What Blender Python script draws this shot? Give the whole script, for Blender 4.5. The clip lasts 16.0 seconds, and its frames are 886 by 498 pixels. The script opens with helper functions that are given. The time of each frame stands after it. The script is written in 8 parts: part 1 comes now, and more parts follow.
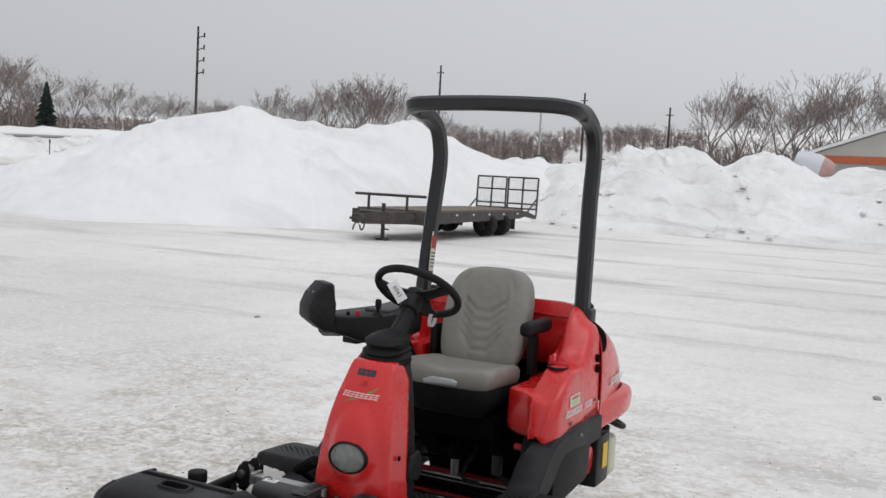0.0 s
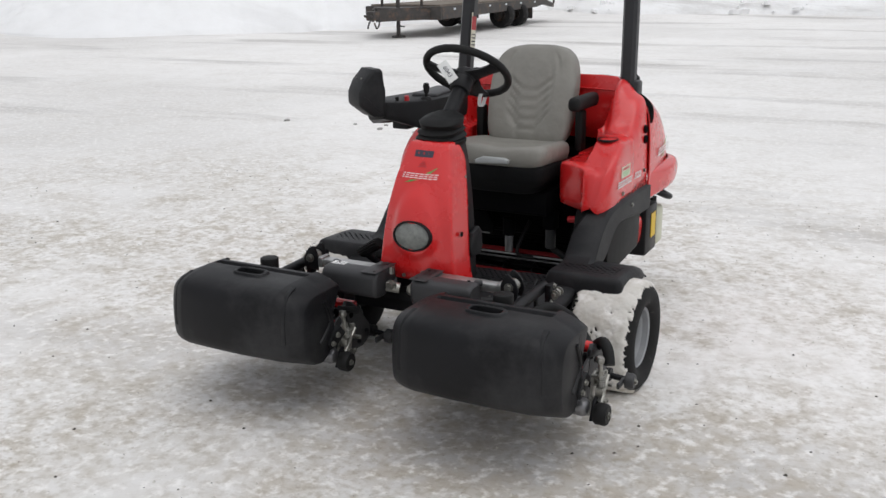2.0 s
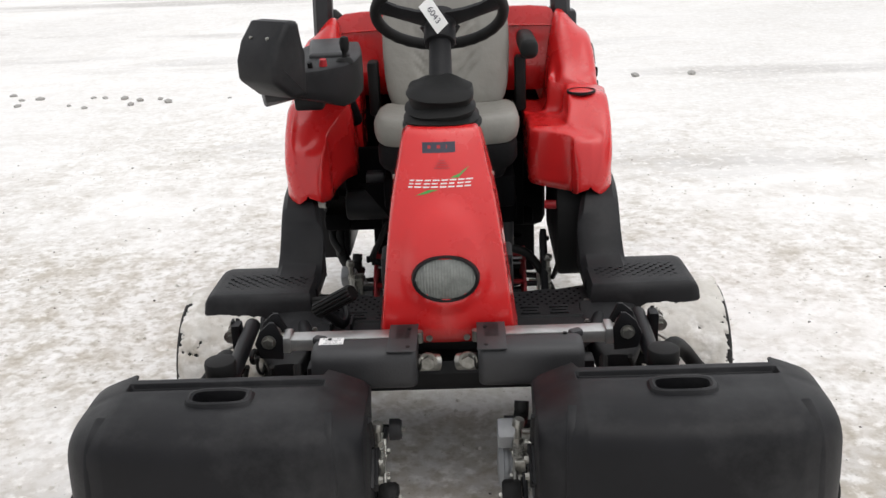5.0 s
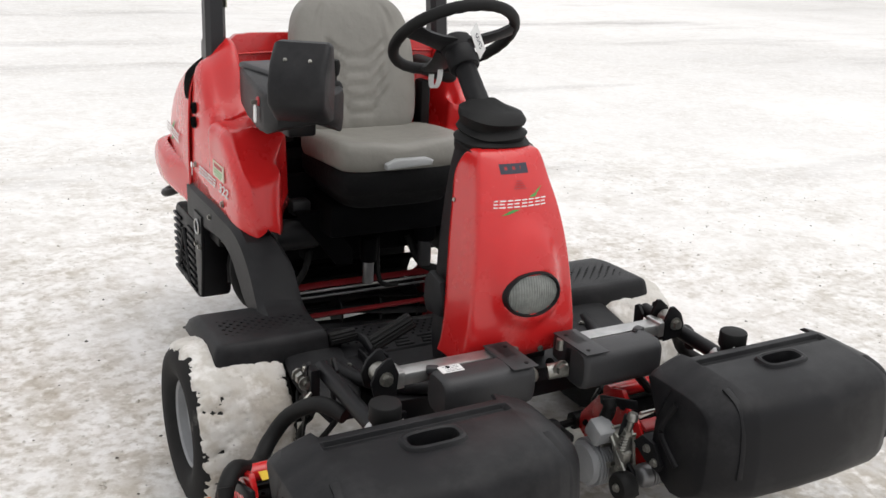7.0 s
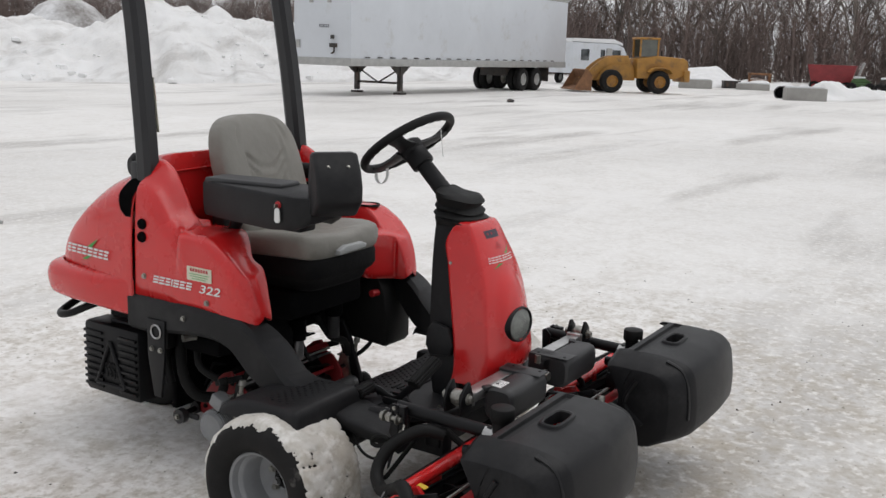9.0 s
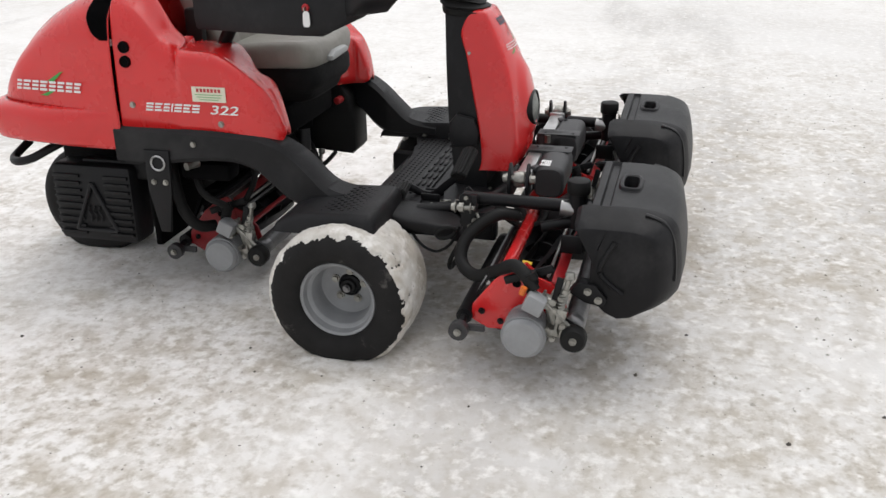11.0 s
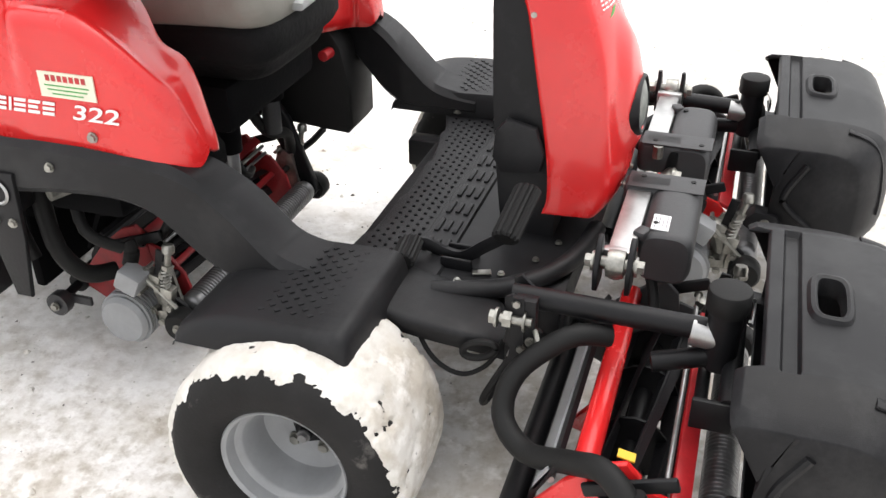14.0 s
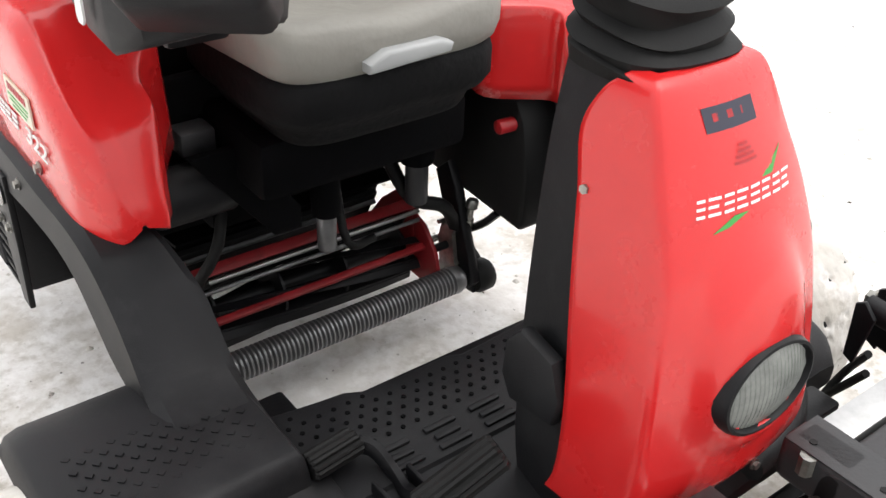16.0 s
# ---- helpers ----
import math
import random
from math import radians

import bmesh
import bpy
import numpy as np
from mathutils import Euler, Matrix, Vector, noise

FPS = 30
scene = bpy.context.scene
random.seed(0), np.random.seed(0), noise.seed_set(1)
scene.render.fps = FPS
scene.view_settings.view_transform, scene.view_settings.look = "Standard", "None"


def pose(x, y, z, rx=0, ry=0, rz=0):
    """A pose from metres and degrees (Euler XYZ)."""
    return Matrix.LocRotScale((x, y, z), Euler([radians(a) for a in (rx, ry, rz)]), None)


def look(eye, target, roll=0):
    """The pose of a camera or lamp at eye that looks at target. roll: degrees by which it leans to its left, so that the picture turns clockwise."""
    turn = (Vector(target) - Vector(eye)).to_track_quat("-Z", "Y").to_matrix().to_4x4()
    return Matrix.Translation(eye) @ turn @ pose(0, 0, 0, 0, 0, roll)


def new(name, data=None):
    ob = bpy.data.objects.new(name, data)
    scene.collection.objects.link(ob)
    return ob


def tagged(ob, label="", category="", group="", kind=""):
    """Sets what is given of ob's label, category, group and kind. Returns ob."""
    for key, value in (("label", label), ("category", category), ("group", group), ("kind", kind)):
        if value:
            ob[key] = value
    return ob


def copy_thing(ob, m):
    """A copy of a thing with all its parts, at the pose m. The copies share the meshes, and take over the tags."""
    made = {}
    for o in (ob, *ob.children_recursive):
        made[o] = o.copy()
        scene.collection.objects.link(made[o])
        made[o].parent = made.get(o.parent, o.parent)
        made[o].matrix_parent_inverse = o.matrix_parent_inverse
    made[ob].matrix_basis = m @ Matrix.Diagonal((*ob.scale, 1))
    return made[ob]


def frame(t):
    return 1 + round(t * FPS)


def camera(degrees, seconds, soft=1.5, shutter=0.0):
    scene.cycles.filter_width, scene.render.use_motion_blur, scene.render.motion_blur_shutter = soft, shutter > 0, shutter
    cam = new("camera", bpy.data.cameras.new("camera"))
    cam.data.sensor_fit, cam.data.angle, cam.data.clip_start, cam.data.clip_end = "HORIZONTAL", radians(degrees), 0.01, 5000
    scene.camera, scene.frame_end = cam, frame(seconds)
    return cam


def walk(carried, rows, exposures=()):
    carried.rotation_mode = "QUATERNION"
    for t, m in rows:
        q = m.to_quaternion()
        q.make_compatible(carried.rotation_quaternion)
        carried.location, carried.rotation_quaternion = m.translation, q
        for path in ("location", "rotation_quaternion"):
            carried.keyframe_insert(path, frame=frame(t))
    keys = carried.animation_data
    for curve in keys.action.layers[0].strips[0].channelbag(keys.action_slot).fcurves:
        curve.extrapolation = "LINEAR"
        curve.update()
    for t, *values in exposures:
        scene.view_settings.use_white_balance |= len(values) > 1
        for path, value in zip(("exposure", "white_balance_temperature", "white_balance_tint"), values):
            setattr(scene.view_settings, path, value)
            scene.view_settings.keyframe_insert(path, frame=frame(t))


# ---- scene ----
cam = camera(49.4, 16.0)

PATH = [
    (0, (1.995, -3.658, 1.798), (1.080, -1.885, 1.652), 3.0),
    (0.5, (2.160, -3.748, 1.778), (1.205, -2.015, 1.485), -0.7),
    (1, (2.143, -3.828, 1.749), (1.171, -2.131, 1.332), -1.1),
    (1.5, (2.079, -3.897, 1.724), (1.148, -2.212, 1.182), -1.0),
    (2, (1.895, -3.785, 1.718), (0.987, -2.091, 1.165), -0.7),
    (2.5, (1.591, -3.645, 1.717), (0.730, -1.912, 1.214), -0.7),
    (3, (1.246, -3.605, 1.706), (0.553, -1.812, 1.154), -1.3),
    (3.5, (0.976, -3.391, 1.652), (0.331, -1.602, 1.033), -3.8),
    (4, (0.660, -3.166, 1.625), (0.214, -1.344, 0.931), 0.1),
    (4.2, (0.527, -3.111, 1.628), (0.172, -1.261, 0.957), -0.5),
    (6.3, (-0.747, -2.494, 1.604), (-0.218, -0.709, 0.871), 2.9),
    (6.5, (-0.921, -2.496, 1.598), (-0.257, -0.728, 0.938), 3.5),
    (7, (-1.391, -2.512, 1.634), (-0.473, -0.858, 0.984), 2.9),
    (7.5, (-1.758, -2.381, 1.626), (-0.634, -0.799, 1.142), 1.8),
    (8, (-2.242, -2.354, 1.645), (-0.918, -0.932, 1.168), 1.8),
    (8.5, (-2.604, -2.207, 1.664), (-1.103, -0.917, 1.378), 0.3),
    (9, (-2.994, -2.063, 1.644), (-1.336, -1.020, 1.242), 1.8),
    (9.5, (-3.300, -1.954, 1.636), (-1.578, -1.067, 1.136), 0.0),
    (10, (-3.430, -1.690, 1.578), (-1.698, -0.875, 0.999), -1.8),
    (10.2, (-3.526, -1.551, 1.602), (-1.765, -0.823, 0.996), -1.0),
    (12.3, (-3.214, -0.630, 1.498), (-1.440, -0.349, 0.618), -1.2),
    (12.5, (-3.073, -0.606, 1.511), (-1.315, -0.253, 0.625), -2.2),
    (13, (-2.718, -0.603, 1.505), (-1.045, -0.149, 0.508), -0.4),
    (13.5, (-2.380, -0.582, 1.512), (-0.713, -0.217, 0.467), 0.6),
    (14, (-2.010, -0.709, 1.494), (-0.375, -0.182, 0.470), -0.1),
    (14.5, (-1.618, -0.793, 1.466), (-0.131, 0.079, 0.453), 1.0),
    (15, (-1.300, -0.901, 1.464), (0.124, 0.098, 0.477), 2.4),
    (15.5, (-1.062, -1.003, 1.462), (0.027, 0.308, 0.416), 4.4),
    (16, (-0.887, -0.990, 1.457), (0.152, 0.336, 0.379), 2.2),
]
walk(cam, [(t, look(eye, target, roll)) for t, eye, target, roll in PATH],
     [(0, -0.01, 6340, 10), (0.5, -0.17, 6345, 10), (1, -0.03, 6345, 10), (2, 0.16, 6360, 10), (3, 0.21, 6390, 10), (3.5, 0.22, 6410, 10), (4.2, 0.43, 6450, 10), (6.3, 0.52, 6580, 10), (7.2, 0.44, 6560, 10), (8, 0.26, 6500, 10), (8.6, 0.08, 6470, 10), (9.2, 0.02, 6460, 10), (9.6, 0.27, 6460, 10), (10.2, 0.40, 6470, 10), (12.3, 0.47, 6550, 10), (13.2, 0.76, 6570, 10), (14, 1.37, 6600, 10), (15, 1.27, 6600, 10), (16, 1.19, 6600, 10)])

# ---------------------------------------------------------------- world, sun
world = bpy.data.worlds.new("world")
scene.world = world
world.use_nodes = True
wn, wl = world.node_tree.nodes, world.node_tree.links
wn.clear()
sky = wn.new("ShaderNodeTexSky")
sky.sky_type = "NISHITA"
sky.sun_disc = False
sky.sun_elevation, sky.sun_rotation = radians(70), radians(130)
sky.air_density, sky.dust_density = 1.0, 4.0
grey = wn.new("ShaderNodeHueSaturation")
grey.inputs["Saturation"].default_value = 0.25
cloud = wn.new("ShaderNodeMix")
cloud.data_type = "RGBA"
cloud.inputs[0].default_value = 0.72
cloud.inputs[7].default_value = (7.5, 7.55, 7.7, 1)
up = wn.new("ShaderNodeTexCoord")
split = wn.new("ShaderNodeSeparateXYZ")
wl.new(up.outputs["Generated"], split.inputs[0])
rise = wn.new("ShaderNodeMapRange")
rise.inputs[1].default_value, rise.inputs[2].default_value = 0.0, 1.0
rise.inputs[3].default_value, rise.inputs[4].default_value = 0.94, 1.36
wl.new(split.outputs["Z"], rise.inputs[0])
veil = wn.new("ShaderNodeVectorMath")
veil.operation = "DOT_PRODUCT"
veil.inputs[1].default_value = (0.80, 0.60, 0.0)
wl.new(up.outputs["Generated"], veil.inputs[0])
glow = wn.new("ShaderNodeMath")
glow.operation = "MULTIPLY_ADD"
glow.inputs[1].default_value, glow.inputs[2].default_value = 0.22, 1.0
wl.new(veil.outputs["Value"], glow.inputs[0])
gain = wn.new("ShaderNodeMath")
gain.operation = "MULTIPLY"
wl.new(rise.outputs[0], gain.inputs[0])
wl.new(glow.outputs[0], gain.inputs[1])
overcast = wn.new("ShaderNodeMix")
overcast.data_type, overcast.blend_type = "RGBA", "MULTIPLY"
overcast.inputs[0].default_value = 1.0
back = wn.new("ShaderNodeBackground")
back.inputs["Strength"].default_value = 0.09
wout = wn.new("ShaderNodeOutputWorld")
wl.new(sky.outputs[0], grey.inputs["Color"])
wl.new(grey.outputs[0], cloud.inputs[6])
wl.new(cloud.outputs[2], overcast.inputs[6])
wl.new(gain.outputs[0], overcast.inputs[7])
wl.new(overcast.outputs[2], back.inputs["Color"])
wl.new(back.outputs[0], wout.inputs["Surface"])

sun = bpy.data.lights.new("sun", "SUN")
sun.energy, sun.angle, sun.color = 0.32, radians(50), (1.0, 0.97, 0.93)
new("sun", sun).matrix_world = look((3, -2.5, 12), (0, 0, 0))


# ---------------------------------------------------------------- materials
def material(name, color, rough=0.5, metal=0.0, vary=0.0, scale=8.0, bump=0.0, bump_scale=200.0, dirt=None, dirt_scale=3.0, dirt_amount=0.5,
             coat=0.0, island=0.0, spec=0.5):
    """A surface: colour with variation at two scales, grain relief and patches of dirt."""
    m = bpy.data.materials.new(name)
    m.use_nodes = True
    n, l = m.node_tree.nodes, m.node_tree.links
    b = n["Principled BSDF"]
    b.inputs["Roughness"].default_value = rough
    b.inputs["Metallic"].default_value = metal
    b.inputs["Coat Weight"].default_value = coat
    b.inputs["Specular IOR Level"].default_value = spec
    co = n.new("ShaderNodeTexCoord")
    col = n.new("ShaderNodeRGB")
    col.outputs[0].default_value = (*color, 1)
    out = col.outputs[0]
    if vary:
        t = n.new("ShaderNodeTexNoise")
        t.inputs["Scale"].default_value = scale
        t.inputs["Detail"].default_value = 8
        t.inputs["Roughness"].default_value = 0.65
        l.new(co.outputs["Object"], t.inputs["Vector"])
        r = n.new("ShaderNodeMapRange")
        r.inputs[1].default_value, r.inputs[2].default_value = 0.3, 0.7
        r.inputs[3].default_value, r.inputs[4].default_value = 1 - vary, 1 + vary
        l.new(t.outputs["Fac"], r.inputs[0])
        h = n.new("ShaderNodeHueSaturation")
        l.new(out, h.inputs["Color"])
        l.new(r.outputs[0], h.inputs["Value"])
        out = h.outputs[0]
        rr = n.new("ShaderNodeMapRange")
        rr.inputs[3].default_value, rr.inputs[4].default_value = max(0.02, rough - 0.12), min(1, rough + 0.12)
        l.new(t.outputs["Fac"], rr.inputs[0])
        l.new(rr.outputs[0], b.inputs["Roughness"])
    if island:
        g = n.new("ShaderNodeNewGeometry")
        r = n.new("ShaderNodeMapRange")
        r.inputs[3].default_value, r.inputs[4].default_value = 1 - island, 1 + island
        l.new(g.outputs["Random Per Island"], r.inputs[0])
        h = n.new("ShaderNodeHueSaturation")
        l.new(out, h.inputs["Color"])
        l.new(r.outputs[0], h.inputs["Value"])
        out = h.outputs[0]
    if dirt:
        t = n.new("ShaderNodeTexNoise")
        t.inputs["Scale"].default_value = dirt_scale
        t.inputs["Detail"].default_value = 10
        t.inputs["Roughness"].default_value = 0.7
        l.new(co.outputs["Object"], t.inputs["Vector"])
        r = n.new("ShaderNodeMapRange")
        r.inputs[1].default_value, r.inputs[2].default_value = 0.62 - 0.3 * dirt_amount, 0.78 - 0.2 * dirt_amount
        l.new(t.outputs["Fac"], r.inputs[0])
        x = n.new("ShaderNodeMix")
        x.data_type = "RGBA"
        l.new(r.outputs[0], x.inputs[0])
        l.new(out, x.inputs[6])
        x.inputs[7].default_value = (*dirt, 1)
        out = x.outputs[2]
    l.new(out, b.inputs["Base Color"])
    if bump:
        t = n.new("ShaderNodeTexNoise")
        t.inputs["Scale"].default_value = bump_scale
        t.inputs["Detail"].default_value = 4
        l.new(co.outputs["Object"], t.inputs["Vector"])
        u = n.new("ShaderNodeBump")
        u.inputs["Strength"].default_value = bump
        u.inputs["Distance"].default_value = 0.4 / bump_scale
        l.new(t.outputs["Fac"], u.inputs["Height"])
        l.new(u.outputs[0], b.inputs["Normal"])
    return m


RED = material("red_paint", (0.62, 0.017, 0.018), 0.27, vary=0.06, scale=5, bump=0.05, bump_scale=300, coat=0.4)
RED_OLD = material("red_iron", (0.42, 0.015, 0.02), 0.42, vary=0.25, scale=20, bump=0.1, bump_scale=120)
PLASTIC = material("black_moulded_plastic", (0.009, 0.009, 0.0102), 0.52, vary=0.3, scale=6, bump=0.4, bump_scale=420, spec=0.27, dirt=(0.024, 0.024, 0.025), dirt_scale=3.5, dirt_amount=0.45)
CATCHER = material("catcher_plastic", (0.006, 0.006, 0.0072), 0.46, vary=0.35, scale=4, bump=0.35, bump_scale=500, spec=0.24, dirt=(0.03, 0.03, 0.031), dirt_scale=2.5, dirt_amount=0.45)
BLACK = material("black_steel", (0.006, 0.006, 0.007), 0.45, vary=0.3, scale=14, bump=0.15, bump_scale=150, spec=0.25)
# near-black that holds the shade inside holes and under the machine
SHADE = material("shade_black", (0.0025, 0.0025, 0.003), 0.7, vary=0.4, scale=20, bump=0.2, bump_scale=90, spec=0.06)
ROPS = material("black_powder_coat", (0.016, 0.016, 0.018), 0.4, vary=0.2, scale=10, bump=0.12, bump_scale=300)
RUBBER = material("tyre_rubber", (0.015, 0.0145, 0.0145), 0.75, vary=0.3, scale=12, bump=0.3, bump_scale=160, spec=0.2, dirt=(0.16, 0.15, 0.14), dirt_scale=9, dirt_amount=0.08)
HOSE = material("hose_rubber", (0.007, 0.007, 0.007), 0.6, vary=0.3, scale=20, bump=0.15, bump_scale=200, spec=0.25)
VINYL = material("grey_vinyl", (0.245, 0.235, 0.21), 0.52, vary=0.1, scale=6, bump=0.22, bump_scale=16)
HANDLE = material("light_grey_plastic", (0.42, 0.43, 0.43), 0.45, vary=0.06, scale=9, bump=0.1, bump_scale=300)
ROLLER = material("worn_steel", (0.20, 0.20, 0.205), 0.36, 0.65, vary=0.2, scale=20, bump=0.1, bump_scale=150)
# rear unit's red with the shade under the seat mixed into it
RED_SHADED = material("shaded_red_iron", (0.24, 0.008, 0.012), 0.5, vary=0.3, scale=20, bump=0.15, bump_scale=120)
GREY = material("grey_paint", (0.27, 0.277, 0.285), 0.4, vary=0.12, scale=12, bump=0.1, bump_scale=90)
ALU = material("bare_aluminium", (0.46, 0.46, 0.455), 0.38, 0.9, vary=0.15, scale=30, bump=0.1, bump_scale=200)
ZINC = material("zinc_plate", (0.31, 0.305, 0.28), 0.38, 0.9, vary=0.45, scale=30, bump=0.15, bump_scale=140)
CASE = material("dark_grey_casting", (0.030, 0.030, 0.032), 0.5, vary=0.2, scale=14, bump=0.2, bump_scale=160)
WHITE = material("white_print", (0.78, 0.78, 0.77), 0.5)
GREEN = material("green_print", (0.05, 0.32, 0.06), 0.5)
LABEL = material("cream_label", (0.7, 0.68, 0.55), 0.5, vary=0.06, scale=60)
DARK_PRINT = material("dark_print", (0.03, 0.03, 0.05), 0.5)
ORANGE_PLUG = material("orange_plastic", (0.7, 0.16, 0.02), 0.45)
YELLOW = material("yellow_label", (0.7, 0.46, 0.03), 0.5)
TANK = material("translucent_tank", (0.55, 0.55, 0.42), 0.4, vary=0.1)


def snow_material(name, dirty, streak, white=(0.94, 0.94, 0.935)):
    """Trodden snow: white with tan and grey grit at several sizes, damp ice patches, and packed relief."""
    m = bpy.data.materials.new(name)
    m.use_nodes = True
    n, l = m.node_tree.nodes, m.node_tree.links
    b = n["Principled BSDF"]
    co = n.new("ShaderNodeTexCoord")

    def noise_at(scale, detail, rough, stretch=(1, 1, 1)):
        mp = n.new("ShaderNodeMapping")
        mp.inputs["Scale"].default_value = stretch
        l.new(co.outputs["Object"], mp.inputs["Vector"])
        t = n.new("ShaderNodeTexNoise")
        t.inputs["Scale"].default_value, t.inputs["Detail"].default_value, t.inputs["Roughness"].default_value = scale, detail, rough
        l.new(mp.outputs[0], t.inputs["Vector"])
        return t.outputs["Fac"]

    def ramp(fac, lo, hi, top=1.0):
        r = n.new("ShaderNodeMapRange")
        r.inputs[1].default_value, r.inputs[2].default_value, r.inputs[4].default_value = lo, hi, top
        l.new(fac, r.inputs[0])
        return r.outputs[0]

    def blend(fac, a, c):
        x = n.new("ShaderNodeMix")
        x.data_type = "RGBA"
        l.new(fac, x.inputs[0])
        if isinstance(a, tuple):
            x.inputs[6].default_value = (*a, 1)
        else:
            l.new(a, x.inputs[6])
        x.inputs[7].default_value = (*c, 1)
        return x.outputs[2]

    def times(a, c):
        x = n.new("ShaderNodeMath")
        x.operation = "MULTIPLY"
        l.new(a, x.inputs[0])
        l.new(c, x.inputs[1])
        return x.outputs[0]

    broad = noise_at(0.11, 5, 0.55, streak)
    sheet = noise_at(0.30, 6, 0.6, tuple(v * w for v, w in zip(streak, (0.35, 1.6, 1))))
    mid = noise_at(2.4, 6, 0.6)
    blot = noise_at(7.5, 6, 0.62)
    fine = noise_at(24, 4, 0.6)
    spots = noise_at(60, 2, 0.5)
    reach = n.new("ShaderNodeVectorMath")
    reach.operation = "DISTANCE"
    reach.inputs[1].default_value = (-1.2, -0.8, 0.0)
    l.new(co.outputs["Object"], reach.inputs[0])
    near = n.new("ShaderNodeMapRange")
    near.inputs[1].default_value, near.inputs[2].default_value, near.inputs[3].default_value, near.inputs[4].default_value = 2.2, 6.5, 1.0, 0.22
    l.new(reach.outputs["Value"], near.inputs[0])
    trodden = times(ramp(noise_at(0.6, 5, 0.6), 0.34, 0.56), near.outputs[0])
    c = blend(ramp(broad, 0.42, 0.68, 0.6 * dirty), white, (0.52, 0.505, 0.485))
    c = blend(ramp(sheet, 0.53, 0.66, 0.85 * dirty), c, (0.41, 0.39, 0.37))
    c = blend(times(ramp(mid, 0.50, 0.72, 0.75 * dirty), near.outputs[0]), c, (0.48, 0.435, 0.37))
    c = blend(times(ramp(blot, 0.42, 0.64, 0.95 * dirty), trodden), c, (0.46, 0.41, 0.34))
    c = blend(times(ramp(fine, 0.47, 0.68, 0.85 * dirty), trodden), c, (0.37, 0.325, 0.26))
    c = blend(ramp(noise_at(17, 4, 0.6), 0.52, 0.68, 0.8 * dirty), c, (0.93, 0.915, 0.895))
    c = blend(ramp(spots, 0.73, 0.77, 0.8 * dirty), c, (0.10, 0.09, 0.08))
    l.new(c, b.inputs["Base Color"])
    r = n.new("ShaderNodeMapRange")
    r.inputs[3].default_value, r.inputs[4].default_value = 0.9, 0.5
    l.new(sheet, r.inputs[0])
    l.new(r.outputs[0], b.inputs["Roughness"])
    b.inputs["Specular IOR Level"].default_value = 0.3
    add = n.new("ShaderNodeMath")
    add.operation = "MULTIPLY_ADD"
    l.new(blot, add.inputs[0])
    add.inputs[1].default_value = 0.6
    l.new(mid, add.inputs[2])
    u = n.new("ShaderNodeBump")
    u.inputs["Strength"].default_value, u.inputs["Distance"].default_value = 0.55, 0.022
    l.new(add.outputs[0], u.inputs["Height"])
    l.new(u.outputs[0], b.inputs["Normal"])
    return m


SNOW = snow_material("trodden_snow", 0.85, (1, 1, 1), (0.87, 0.855, 0.835))
BANK = snow_material("ploughed_snow", 0.2, (1, 1, 1), (0.9, 0.9, 0.9))
BANK_DIRTY = snow_material("dirty_ploughed_snow", 0.6, (2, 2, 2), (0.9, 0.9, 0.9))
CAKED = snow_material("caked_snow", 0.75, (6, 6, 6), (0.66, 0.64, 0.60))

# ---------------------------------------------------------------- helpers of this file


def link(name, bm, mat, parent=None, label="", sharp=40):
    """One mesh object from a bmesh."""
    me = bpy.data.meshes.new(name)
    bmesh.ops.recalc_face_normals(bm, faces=bm.faces)
    bm.to_mesh(me)
    bm.free()
    me.materials.append(mat)
    me.polygons.foreach_set("use_smooth", [True] * len(me.polygons))
    me.set_sharp_from_angle(angle=radians(sharp))
    ob = new(name, me)
    if parent:
        ob.parent = parent
    if label:
        tagged(ob, label)
    return ob


def part(name, bm, mat, parent, label="", sharp=40):
    return link(name, bm, mat, parent, label, sharp)


def thing(name, label, category, at=(0, 0, 0), turn=0.0, group="", kind=""):
    ob = new(name)
    ob.matrix_basis = pose(*at, 0, 0, turn)
    return tagged(ob, label, category, group, kind)


def box(c, s, bm=None, rot=(0, 0, 0), bevel=0.0, seg=2):
    """A box by its middle and full sizes, with rounded edges."""
    bm = bm or bmesh.new()
    m = pose(*c, *rot) @ Matrix.Diagonal((*s, 1))
    geo = bmesh.ops.create_cube(bm, size=1, matrix=m)
    if bevel:
        edges = list({e for v in geo["verts"] for e in v.link_edges})
        bmesh.ops.bevel(bm, geom=edges, offset=bevel, segments=seg, affect="EDGES", profile=0.5)
    return bm


def rod(a, b, r, bm=None, r2=None, seg=16, bevel=0.0):
    """A round bar from a to b."""
    bm = bm or bmesh.new()
    a, b = Vector(a), Vector(b)
    d = b - a
    m = Matrix.Translation((a + b) / 2) @ d.to_track_quat("Z", "Y").to_matrix().to_4x4()
    geo = bmesh.ops.create_cone(bm, cap_ends=True, segments=seg, radius1=r, radius2=r if r2 is None else r2, depth=d.length, matrix=m)
    if bevel:
        edges = [e for e in {e for v in geo["verts"] for e in v.link_edges} if any(len(f.verts) > 4 for f in e.link_faces)]
        bmesh.ops.bevel(bm, geom=edges, offset=bevel, segments=2, affect="EDGES", profile=0.5)
    return bm


